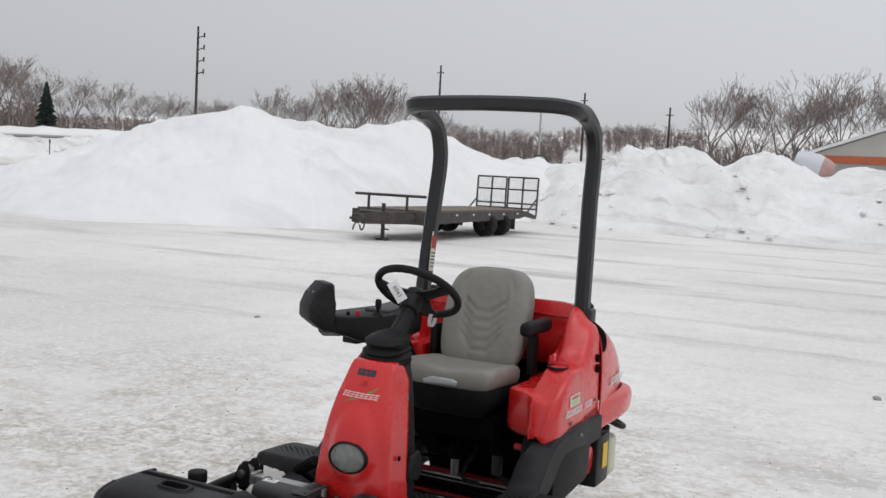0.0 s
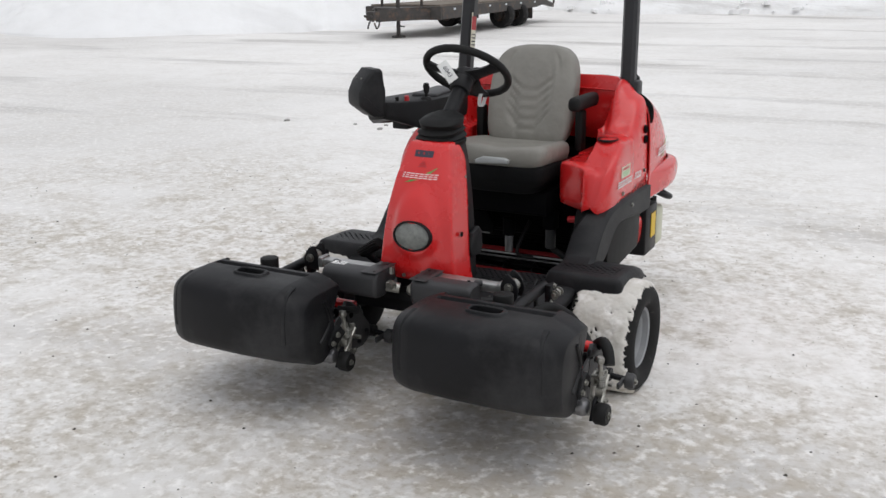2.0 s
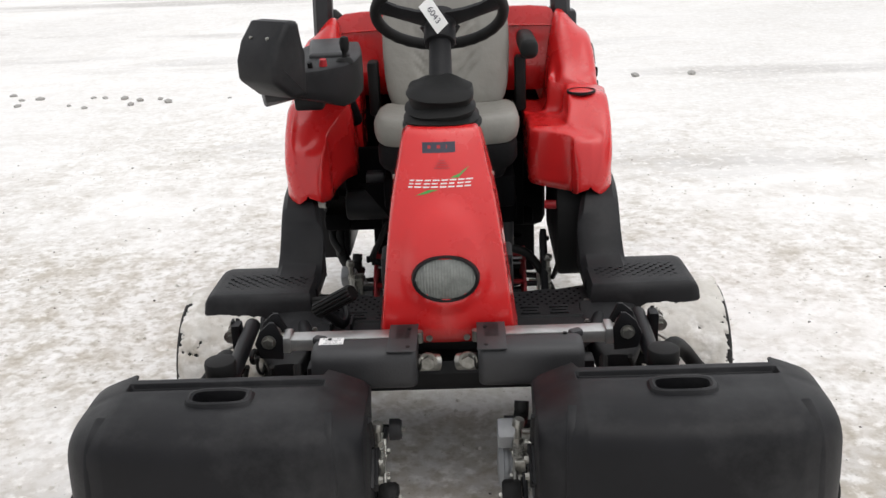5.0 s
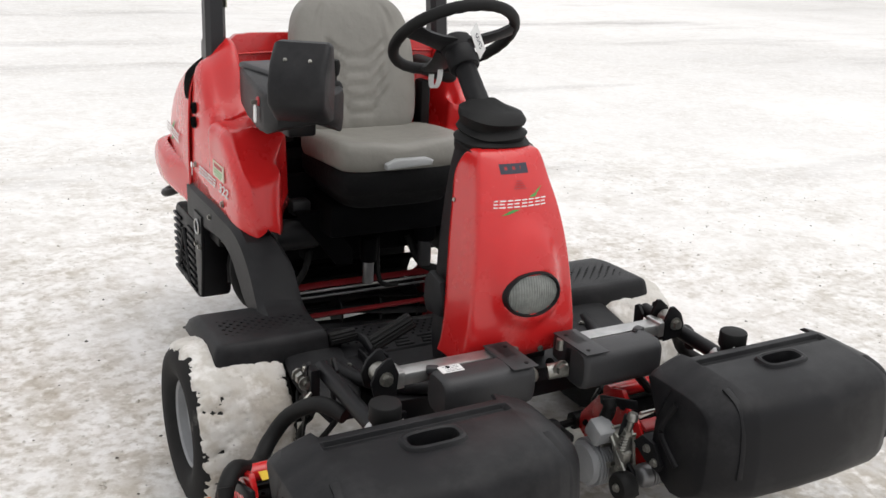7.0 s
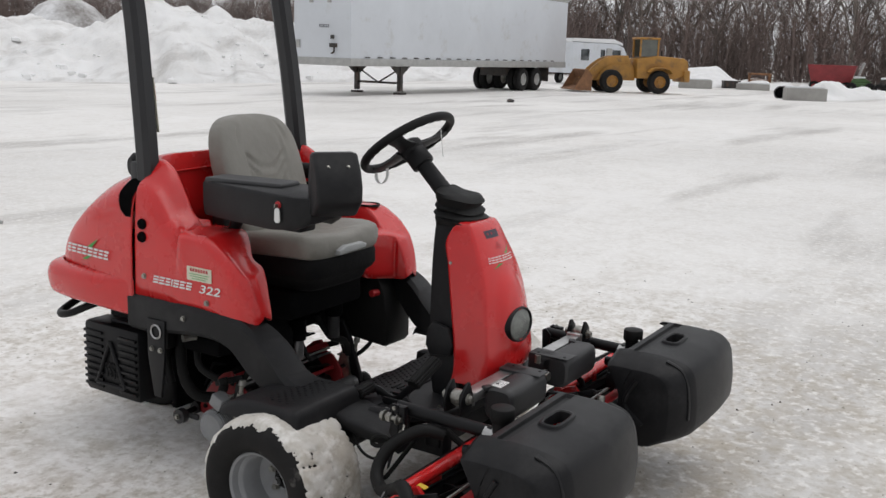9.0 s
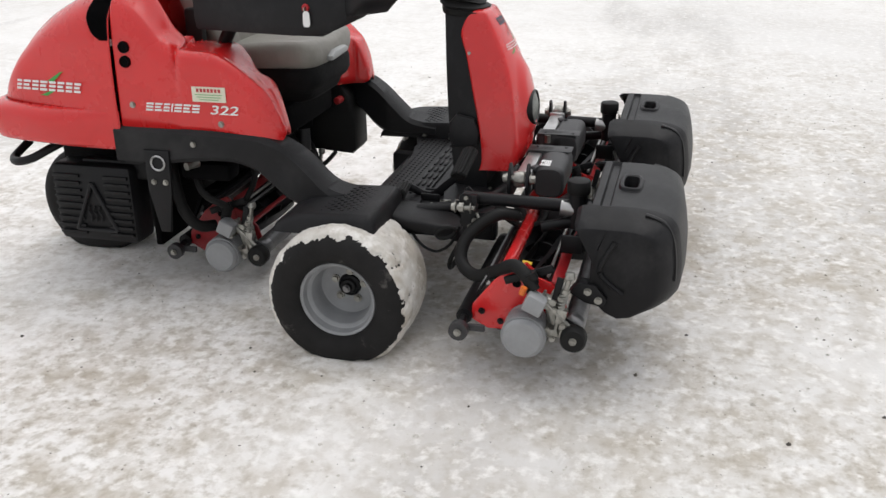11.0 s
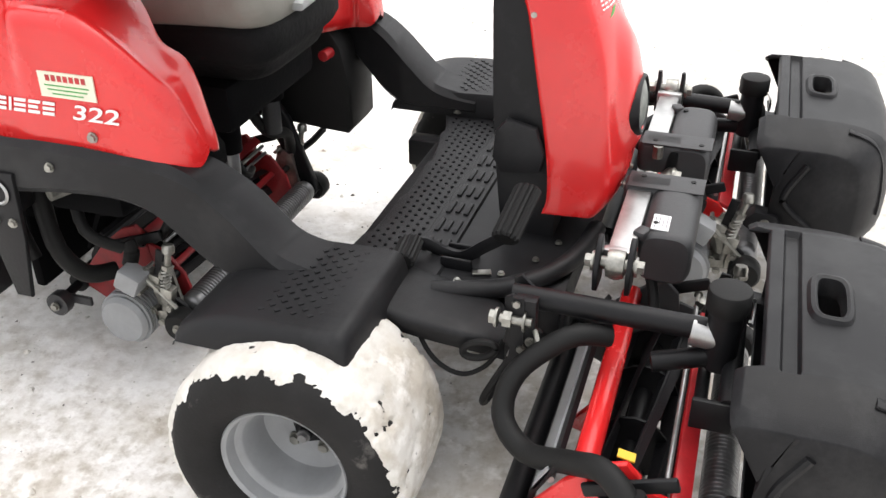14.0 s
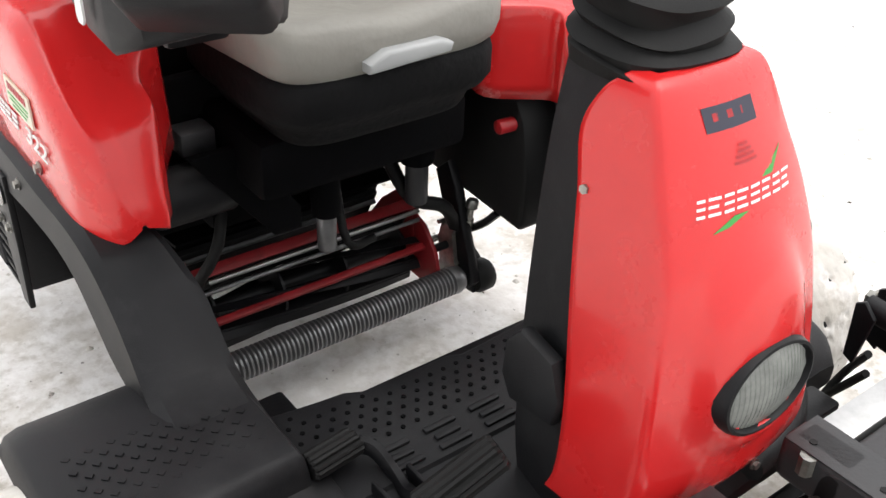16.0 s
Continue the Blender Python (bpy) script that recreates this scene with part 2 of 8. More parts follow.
def smooth(points, steps=6, closed=False):
    """Points on a soft curve through the given ones."""
    p = [Vector(q) for q in points]
    n, out = len(p), []
    for i in range(n if closed else n - 1):
        a, b, c, d = (p[(i + k) % n] if closed else p[min(max(i + k, 0), n - 1)] for k in (-1, 0, 1, 2))
        for s in range(steps):
            t = s / steps
            out.append(0.5 * (2 * b + (c - a) * t + (2 * a - 5 * b + 4 * c - d) * t * t + (3 * b - a - 3 * c + d) * t**3))
    return out if closed else out + [p[-1]]


def skin(rows, bm=None, closed=False, cap=False):
    """Faces between rows of points of one length. closed: each row is a ring."""
    bm = bm or bmesh.new()
    vs = [[bm.verts.new(q) for q in row] for row in rows]
    for a, b in zip(vs, vs[1:]):
        for i in range(len(a) if closed else len(a) - 1):
            j = (i + 1) % len(a)
            bm.faces.new((a[i], a[j], b[j], b[i]))
    if cap:
        bm.faces.new(vs[0])
        bm.faces.new(vs[-1])
    return bm


def tube(points, r, bm=None, seg=10, steps=5, section=None, up=(0, 0, 1)):
    """A bent tube, or a bent bar of the given section (across, along up)."""
    path = smooth(points, steps) if steps > 1 else [Vector(p) for p in points]
    rows = []
    for i, p in enumerate(path):
        d = (path[min(i + 1, len(path) - 1)] - path[max(i - 1, 0)]).normalized()
        u = Vector(up) - d * d.dot(Vector(up))
        if u.length < 0.05:
            u = Vector((0, 1, 0)) - d * d.y
        u.normalize()
        s = d.cross(u)
        if section:
            w, h, q = *section, 0.25
            ring = [(-w, -h * q * 2), (-w * 0.6, -h), (w * 0.6, -h), (w, -h * q * 2), (w, h * q * 2), (w * 0.6, h), (-w * 0.6, h), (-w, h * q * 2)]
            rows.append([p + s * x + u * y for x, y in ring])
        else:
            rows.append([p + (s * math.cos(k * math.tau / seg) + u * math.sin(k * math.tau / seg)) * r for k in range(seg)])
    return skin(rows, bm, closed=True, cap=True)


def lathe(profile, m, bm=None, seg=40, start=0.0, sweep=math.tau):
    """Turns (radius, along) round the local x axis of m."""
    full = sweep > 6.28
    rows = []
    for k in range(seg + (0 if full else 1)):
        a = start + sweep * k / seg
        rows.append([m @ Vector((h, r * math.cos(a), r * math.sin(a))) for r, h in profile])
    if full:
        rows.append(rows[0])
    bm = skin(rows, bm)
    bmesh.ops.remove_doubles(bm, verts=bm.verts, dist=1e-5)
    return bm


def plate(outline, axis, lo, hi, bm=None, bevel=0.0, seg=2):
    """An outline in a plane across axis, with thickness from lo to hi."""
    bm = bm or bmesh.new()
    put = {"x": lambda p, h: (h, p[0], p[1]), "y": lambda p, h: (p[0], h, p[1]), "z": lambda p, h: (p[0], p[1], h)}[axis]
    a, b = [bm.verts.new(put(p, lo)) for p in outline], [bm.verts.new(put(p, hi)) for p in outline]
    n = len(a)
    made = [bm.faces.new(a), bm.faces.new(b[::-1])]
    for i in range(n):
        made.append(bm.faces.new((a[i], b[i], b[(i + 1) % n], a[(i + 1) % n])))
    if bevel:
        edges = list(set(made[0].edges) | set(made[1].edges))
        bmesh.ops.bevel(bm, geom=edges, offset=bevel, segments=seg, affect="EDGES", profile=0.5)
    return bm


def mirrored(bm):
    """The same mesh on the other side of x = 0."""
    c = bm.copy()
    bmesh.ops.scale(c, vec=(-1, 1, 1), verts=c.verts)
    bmesh.ops.reverse_faces(c, faces=c.faces)
    return c


def bolt(c, d, r, bm=None):
    """A hexagon bolt head with washer, looking along d."""
    c, d = Vector(c), Vector(d).normalized()
    bm = rod(c, c + d * r * 0.35, r * 1.35, bm, seg=12)
    return rod(c + d * r * 0.3, c + d * r * 1.1, r, bm, seg=6)


def resample(rows, along, across):
    """A finer grid of points on a soft surface through rows of points."""
    fine = [smooth(r, across) for r in rows]
    cols = [smooth(list(c), along) for c in zip(*fine)]
    return [list(r) for r in zip(*cols)]


def letters(widths, height, m, mat, name, parent, slant=0.25, gap=0.22, label=""):
    """A word drawn as plain marks: three thin slanted bars for each letter."""
    bm = bmesh.new()
    x, t = 0.0, 0.23

    def bar(x0, y0, x1, y1):
        q = [(x0 + slant * height * y0, y0), (x1 + slant * height * y0, y0), (x1 + slant * height * y1, y1), (x0 + slant * height * y1, y1)]
        lo, hi = [bm.verts.new(m @ Vector((a, b * height, 0.0))) for a, b in q], [bm.verts.new(m @ Vector((a, b * height, 0.0012))) for a, b in q]
        bm.faces.new(hi)
        for i in range(4):
            bm.faces.new((lo[i], lo[(i + 1) % 4], hi[(i + 1) % 4], hi[i]))

    for k, w in enumerate(widths):
        if w <= 0:
            x -= w * height
            continue
        w *= height
        if w < 0.4 * height:
            bar(x, 0, x + w, 1)
        else:
            bar(x, 0, x + w, t)
            bar(x, 0.5 - t / 2, x + w * (0.82 if k % 2 else 1.0), 0.5 + t / 2)
            bar(x, 1 - t, x + w, 1)
        x += w + gap * height
    return part(name, bm, mat, parent, label)


def typed(words, size, m, mat, name, parent, shear=0.0):
    """Words in the built-in font as a flat mesh."""
    f = bpy.data.curves.new(name, "FONT")
    f.body, f.size, f.shear, f.extrude, f.offset = words, size, shear, 0.0006, size * 0.012
    tmp = new(name, f)
    me = bpy.data.meshes.new_from_object(tmp.evaluated_get(bpy.context.evaluated_depsgraph_get()))
    bpy.data.objects.remove(tmp)
    ob = new(name, me)
    me.materials.clear()
    me.materials.append(mat)
    ob.parent = parent
    ob.matrix_basis = m
    return ob


def parts(name, meshes, mat, parent, label="", sharp=40):
    """Several separate pieces of one kind."""
    return [part(name, bm, mat, parent, label, sharp) for bm in meshes]


# ---------------------------------------------------------------- ground
def relief(x, y):
    """Height of the ground: packed lumps near by, a slow rise towards the street."""
    d = math.hypot(x, y)
    lumps = 0.012 * noise.noise((x * 1.7, y * 1.7, 0.3)) + 0.007 * noise.noise((x * 5.5, y * 5.5, 4.0)) + 0.004 * noise.noise((x * 13, y * 13, 8.0))
    swell = 0.05 * noise.noise((x * 0.12, y * 0.12, 2.0)) * min(1, max(0, (d - 5) / 10))
    side = max(0.0, min(1.0, (y * 0.8 - x * 0.45 - 25) / 60))
    far = max(0.0, min(1.0, (d - 100) / 85))
    hill = (3.2 + 6.0 * max(0.0, min(1.0, (x + 90) / 60))) * far * far * (3 - 2 * far) + 0.03 * max(0.0, d - 185)
    hill *= max(0.0, min(1.0, (30 - x) / 40))
    hill -= 1.5 * math.exp(-((x + 34) ** 2 + (y - 90) ** 2) / 600)
    return lumps * min(1.0, 30 / (d + 1)) + swell + 4.6 * side * side * (3 - 2 * side) + hill * side


def graded(limit, step, grow):
    out, s = [0.0], step
    while out[-1] < limit:
        out.append(out[-1] + s)
        if out[-1] > 3.6:
            s *= grow
    return [-v for v in out[:0:-1]] + out


axis = graded(2600, 0.055, 1.055)
gx, gy = axis, axis
bm = skin([[(x, y, relief(x, y)) for x in gx] for y in gy])
ground = link("ground", bm, SNOW)
tagged(ground, "trodden dirty white snow over a wide yard", "snow ground", kind="structure")

# ---------------------------------------------------------------- riding mower (faces -y, its right side is -x)
mower = thing("riding_mower", "red and black three-wheel riding reel mower parked on snow", "riding mower")


def both(name, make, mat, label="", sharp=40):
    """A part and its mirror image."""
    a = make()
    b = mirrored(a)
    return part(name, a, mat, mower, label, sharp), part(name, b, mat, mower, label, sharp)


# front shroud: rows from the floor up; half width, side depth, front depth
SHROUD = [(0.487, 0.194, -0.348, -0.478), (0.52, 0.189, -0.356, -0.503), (0.58, 0.181, -0.353, -0.512), (0.66, 0.171, -0.340, -0.512), (0.74, 0.161, -0.323, -0.502),
          (0.82, 0.150, -0.306, -0.478), (0.90, 0.136, -0.288, -0.446), (0.97, 0.120, -0.266, -0.410), (1.02, 0.109, -0.282, -0.378), (1.043, 0.098, -0.302, -0.358), (1.05, 0.08, -0.308, -0.338)]


def shroud_half(z, w, ys, yf):
    """Half of the cover's outline at one height: flat flank, creased corner, soft front with a swelling over the lamp."""
    d = ys - yf
    b = 0.013 * math.exp(-(((z - 0.70) / 0.10) ** 2))
    return [(w, ys), (w * 0.983, ys - 0.32 * d), (w * 0.965, ys - 0.62 * d), (w * 0.955, ys - 0.75 * d + b * 0.3), (w * 0.93, ys - 0.82 * d + b * 0.6), (w * 0.87, ys - 0.87 * d + b), (w * 0.64, ys - 0.935 * d + b), (w * 0.36, yf + 0.02 * d + b * 0.35), (0.0, yf)]


def shroud_row(z, w, ys, yf):
    half = shroud_half(z, w, ys, yf)
    return [(-x, y, z) for x, y in half] + [(x, y, z) for x, y in half[-2::-1]]


def dome(x, z):
    """How far the cover swells forward round the lamp, with a long tail upwards."""
    e = (x / 0.112) ** 2 + ((z - 0.69) / (0.105 if z < 0.69 else 0.20)) ** 2
    return 0.014 * max(0.0, min(1.0, (1 - e) * 2.2))


rows = [[(x, y - dome(x, z), z) for x, y, z in r] for r in resample([shroud_row(*r) for r in SHROUD], 6, 4)]
bm = skin(rows)
hole = [f for f in bm.faces if (f.calc_center_median().x / 0.079) ** 2 + ((f.calc_center_median().z - 0.687) / 0.057) ** 2 < 1]
bmesh.ops.delete(bm, geom=hole, context="FACES")
shroud = part("front_shroud", bm, RED, mower, "glossy red moulded front cover", 60)
shroud.modifiers.new("thickness", "SOLIDIFY").thickness = 0.006
# headlight bezel, bulge and lens in the shroud
hm = Matrix.Translation((0, -0.516, 0.687)) @ Matrix.Rotation(radians(-5), 4, "X") @ Matrix.Diagonal((1.03, 1, 1.0, 1))
ob_rows = []
for k in range(37):
    a = k * math.tau / 36
    cx, cz = math.cos(a), math.sin(a)
    ob_rows.append([hm @ Vector((x * cx, y, z * cz)) for x, z, y in ((0.089, 0.068, 0.03), (0.086, 0.065, 0.0), (0.083, 0.062, -0.008), (0.079, 0.058, -0.009), (0.077, 0.056, -0.006), (0.075, 0.054, 0.004))])
ring = skin(ob_rows)
bmesh.ops.remove_doubles(ring, verts=ring.verts, dist=1e-5)
lamp_ring = part("headlight", ring, BLACK, mower, "oval headlight with black rim")
LENS = material("ribbed_lens", (0.19, 0.20, 0.185), 0.22, vary=0.25, scale=40, bump=0.3, bump_scale=260, coat=0.3)
lens_rows = []
for i in range(41):
    u = -1 + i / 20
    half = 0.055 * math.sqrt(max(0.0, 1 - u * u))
    lens_rows.append([hm @ Vector((0.076 * u, -0.002 - 0.012 * (1 - u * u) * (1 - (v / 6) ** 2) + (0.0012 if i % 2 else 0), half * v / 6)) for v in range(-6, 7)])
bm = skin(lens_rows)
bmesh.ops.remove_doubles(bm, verts=bm.verts, dist=1e-5)
part("lens", bm, LENS, lamp_ring, "ribbed clear lens", 20)

# black inner cover behind the shroud
INNER = [(0.40, 0.16, -0.25, -0.37), (0.50, 0.166, -0.24, -0.37), (0.66, 0.15, -0.222, -0.35), (0.82, 0.133, -0.212, -0.33), (0.95, 0.113, -0.205, -0.30), (1.05, 0.088, -0.20, -0.28)]
rows = []
for z, w, yb, yf in INNER:
    ring = [(-w, yf), (-w, yf * 0.5 + yb * 0.5), (-w * 0.93, yb), (-w * 0.5, yb + 0.012), (w * 0.5, yb + 0.012), (w * 0.93, yb), (w, yf * 0.5 + yb * 0.5), (w, yf)]
    rows.append([(x, y, z) for x, y in ring])
rows = [list(r) for r in zip(*[smooth(list(c), 3) for c in zip(*rows)])]
part("inner_cover", skin(rows, closed=True, cap=True), PLASTIC, mower, "black plastic rear cover of the steering tower")

both("cover_flap", lambda: plate([(-0.25, 0.565), (-0.335, 0.575), (-0.345, 0.62), (-0.325, 0.675), (-0.26, 0.69), (-0.235, 0.66), (-0.23, 0.60)], "x", 0.158, 0.184, bevel=0.008), PLASTIC)

# bellows and steering column
rows = []
for k, (z, s, dy) in enumerate([(1.03, 1.16, 0), (1.043, 1.22, -0.003), (1.052, 1.10, 0.004), (1.061, 1.17, 0.006), (1.073, 1.0, 0.012), (1.083, 1.10, 0.014), (1.098, 0.94, 0.018), (1.112, 0.99, 0.016), (1.122, 1.04, 0.015), (1.134, 0.98, 0.02), (1.142, 0.80, 0.025), (1.148, 0.5, 0.03)]):
    rows.append([(0.088 * s * (1 + 0.025 * math.sin(3 * a + 2.1 * k)) * math.copysign(abs(math.cos(a)) ** 0.7, math.cos(a)), -0.262 + dy + 0.075 * s * (1 + 0.03 * math.sin(2 * a + 1.3 * k)) * math.copysign(abs(math.sin(a)) ** 0.7, math.sin(a)), z + 0.012 * math.sin(a) + 0.004 * math.sin(2 * a + 1.7 * k)) for a in [i * math.tau / 28 for i in range(28)]])
part("bellows", skin(rows, closed=True, cap=True), HOSE, mower, "black folded rubber bellows")
bm = rod((0, -0.235, 1.08), (0, -0.045, 1.265), 0.034, r2=0.03, seg=20)
bm = rod((0, -0.085, 1.225), (0, -0.04, 1.27), 0.045, bm, seg=20, bevel=0.006)
part("steering_column", bm, PLASTIC, mower)
# steering wheel: rim, three spokes, hub
wheel = new("steering_wheel")
wheel.parent = mower
wheel.matrix_basis = pose(0, -0.008, 1.302, -37, 0, 0)
tagged(wheel, "black three-spoke steering wheel with a paper tag")
bm = bmesh.new()
path = [(0.183 * math.cos(k * math.tau / 56), 0.183 * math.sin(k * math.tau / 56)) for k in range(57)]
rows = []
for k in range(57):
    a = k * math.tau / 56
    rows.append([((0.183 + 0.0165 * math.cos(q)) * math.cos(a), (0.183 + 0.0165 * math.cos(q)) * math.sin(a), 0.0165 * math.sin(q) - (0.002 if k % 2 and math.sin(q) < 0 else 0)) for q in [j * math.tau / 12 for j in range(12)]])
bm = skin(rows, bm, closed=True)
bmesh.ops.remove_doubles(bm, verts=bm.verts, dist=1e-5)
part("rim", bm, HOSE, wheel)
bm = lathe([(0.0, 0.006), (0.03, 0.006), (0.046, -0.004), (0.05, -0.02), (0.04, -0.06), (0.0, -0.06)], Matrix.Rotation(radians(-90), 4, "Y"), seg=28)
part("hub", bm, PLASTIC, wheel)
for a in (-20, 200, 90):
    c, s = math.cos(radians(a)), math.sin(radians(a))
    w = 0.03 if a != 90 else 0.045
    rows = []
    for r, k, z in ((0.03, 1.3, -0.022), (0.08, 1.0, -0.02), (0.13, 0.9, -0.014), (0.178, 1.1, -0.004)):
        rows.append([(r * c - s * w * k * x, r * s + c * w * k * x, z + y) for x, y in ((-1, -0.006), (-0.8, 0.006), (0.8, 0.006), (1, -0.006), (0.5, -0.012), (-0.5, -0.012))])
    part("spoke", skin(rows, closed=True, cap=True), PLASTIC, wheel)

# side pods with the wings behind the seat: rows along y of (x, z) from the inner foot over the top to the outer foot
POD = [(0.279, [(0.445, 0.66), (0.445, 0.68), (0.46, 0.70), (0.484, 0.706), (0.505, 0.70), (0.52, 0.68), (0.515, 0.654)]),
       (0.295, [(0.435, 0.65), (0.437, 0.725), (0.45, 0.757), (0.484, 0.766), (0.527, 0.757), (0.541, 0.71), (0.539, 0.652)]),
       (0.317, [(0.425, 0.65), (0.427, 0.785), (0.44, 0.812), (0.484, 0.820), (0.535, 0.808), (0.556, 0.755), (0.556, 0.655)]),
       (0.345, [(0.41, 0.65), (0.415, 0.82), (0.43, 0.842), (0.48, 0.838), (0.547, 0.843), (0.567, 0.795), (0.567, 0.66)]),
       (0.395, [(0.29, 0.665), (0.29, 0.845), (0.315, 0.872), (0.46, 0.875), (0.552, 0.888), (0.572, 0.845), (0.572, 0.668)]),
       (0.445, [(0.275, 0.69), (0.28, 0.89), (0.303, 0.917), (0.45, 0.918), (0.552, 0.922), (0.573, 0.885), (0.573, 0.676)]),
       (0.50, [(0.272, 0.69), (0.278, 0.922), (0.30, 0.951), (0.45, 0.954), (0.552, 0.948), (0.574, 0.915), (0.574, 0.682)]),
       (0.57, [(0.272, 0.69), (0.28, 0.925), (0.303, 0.957), (0.44, 0.960), (0.552, 0.952), (0.575, 0.92), (0.575, 0.685)]),
       (0.63, [(0.272, 0.69), (0.28, 0.925), (0.305, 0.959), (0.44, 0.963), (0.55, 0.955), (0.575, 0.925), (0.575, 0.685)])]
# the thin wing that rises behind the ledge: depth and height of its rim
WING = [(0.658, 0.975), (0.70, 1.02), (0.735, 1.08), (0.77, 1.138), (0.80, 1.172), (0.84, 1.195), (0.868, 1.20)]


def pod(narrow=False):
    """narrow: the panel beside the console leaves the seat's side open."""
    rows = []
    for y, r in POD:
        lim = 0.0
        if narrow and 0.36 < y < 0.64:
            lim = max(0.33, 0.40 - 0.75 * (y - 0.395))
        r = [(max(x, lim + 0.012 * i) if i < 3 else x, z) for i, (x, z) in enumerate(r)]
        mid = [(r[i][0] * (1 - t) + r[i + 1][0] * t, r[i][1] * (1 - t) + r[i + 1][1] * t) for i, t in ((3, 0.35), (3, 0.7), (5, 0.5))]
        row = r[:4] + mid[:2] + r[4:6] + mid[2:] + r[6:]
        if not narrow and y > 0.36:
            # low ledge beside the seat, then the raised outer block with the cup holder
            low = min(1.0, (y - 0.36) / 0.06)
            ledge = min(r[2][1], 0.862)
            row[1], row[2], row[3] = (r[1][0], ledge - 0.035), (r[2][0], ledge - 0.004), (0.405, ledge)
            row[4], row[5] = (0.425, ledge + (r[3][1] - ledge) * 0.85 * low), (0.455, r[3][1] - 0.002)
        rows.append([(x, y, z) for x, z in row])
    inner = 0.32 if narrow else 0.275
    for y, top in WING:
        k = max(0.0, (top - 0.975) / 0.225)
        r = [(inner, 0.69), (inner + 0.003, 0.915 - (0.0 if narrow else 0.08)), (inner + 0.012, 0.945 - (0.0 if narrow else 0.085)), (0.36, 0.957 - (0.0 if narrow else 0.092)), (0.375, 0.975), (0.402, top - 0.045), (0.432, top), (0.50, top - 0.008 - 0.052 * k), (0.560, top - 0.04 - 0.10 * k), (0.577, 0.686)]
        rows.append([(x, y, z) for x, z in r])
    rows = [[(x - 0.013 * max(0, (x - 0.3) / 0.275), y, z) for x, y, z in r] for r in rows]
    rows = [[(0.476 + (x - 0.476) * 0.12, 0.2755, 0.675 + (z - 0.675) * 0.12) for x, _, z in rows[0]]] + rows
    return skin(resample(rows, 4, 4))


for ob in (part("side_panel", pod(), RED, mower, "glossy red moulded side panel with cup holder", 50), part("side_panel", mirrored(pod(True)), RED, mower, "glossy red moulded side panel with white lettering", 50)):
    ob.modifiers.new("thickness", "SOLIDIFY").thickness = 0.005
# wall behind the seat
rows = []
for x in [-0.40 + 0.05 * k for k in range(17)]:
    x *= 1.28
    u = abs(x) / 0.512
    dip = 0.11 * max(0.0, (abs(x) - 0.37) / 0.142) ** 1.3
    rows.append([(x, 0.875 - 0.05 * u**6, 0.90), (x, 0.88 - 0.05 * u**6, 1.0), (x, 0.886 - 0.05 * u**6, 1.10 - 0.6 * dip), (x, 0.893 - 0.05 * u**6, 1.195 - dip), (x, 0.90 - 0.04 * u**6, 1.212 - dip), (x, 0.925 - 0.03 * u**6, 1.212 - dip)])
back_wall = part("back_panel", skin(rows), RED, mower, "red panel behind the seat")
back_wall.modifiers.new("thickness", "SOLIDIFY").thickness = 0.006
# cup holder in the left pod
bm = lathe([(0.045, 0.004), (0.05, 0.004), (0.05, -0.004), (0.036, -0.006), (0.034, -0.05), (0.0, -0.05)], Matrix.Translation((0.47, 0.52, 0.956)) @ Matrix.Rotation(radians(-90), 4, "Y"), seg=28)
part("cup_holder", bm, PLASTIC, mower, "black round cup holder")

# rear hood: arched sections along y
HOOD = [(0.876, 0.572, 0.60, 1.15, 0.36), (0.93, 0.572, 0.60, 1.15, 0.36), (1.02, 0.569, 0.60, 1.13, 0.38), (1.12, 0.563, 0.60, 1.083, 0.39), (1.20, 0.555, 0.605, 1.028, 0.40), (1.285, 0.543, 0.61, 0.95, 0.40), (1.345, 0.525, 0.62, 0.872, 0.38), (1.385, 0.495, 0.64, 0.80, 0.36), (1.40, 0.455, 0.66, 0.74, 0.33)]
rows = []
for y, w, zb, zt, flat in HOOD:
    h = zt - zb
    half = [(w, zb), (w, zb + 0.35 * h), (w * 0.99, zb + 0.64 * h), (w * 0.955, zb + 0.84 * h), (w * 0.84, zb + 0.955 * h), (flat, zb + 0.99 * h), (0.0, zt)]
    rows.append([(-x, y, z) for x, z in half] + [(x, y, z) for x, z in half[-2::-1]])
bm = skin(resample(rows, 4, 3))
hood = part("hood", bm, RED, mower, "rounded red engine hood", 50)
hood.modifiers.new("thickness", "SOLIDIFY").thickness = 0.006
# flared lower band round the hood's tail
rows = []
for dz, out in ((0.0, -0.006), (0.006, 0.016), (0.07, 0.026), (0.118, 0.014), (0.135, -0.02)):
    ring = []
    for x, y in ((0.569, 0.874), (0.578, 1.02), (0.582, 1.15), (0.576, 1.275), (0.55, 1.368), (0.47, 1.418), (0.3, 1.425), (0.0, 1.43)):
        k = min(1, max(0, (y - 0.9) / 0.2))
        ring.append((x + out * k * (0.4 if y > 1.38 else 1), y + out * (1.0 if y > 1.3 else 0.2) * k, 0.606 + dz + 0.015 * min(1, max(0, (y - 0.9) / 0.5))))
    rows.append([(-x, y, z) for x, y, z in ring] + ring[-2::-1])
band = part("hood_skirt", skin(resample(rows, 3, 4)), RED, mower, "flared red skirt of the hood", 60)
band.modifiers.new("thickness", "SOLIDIFY").thickness = 0.006
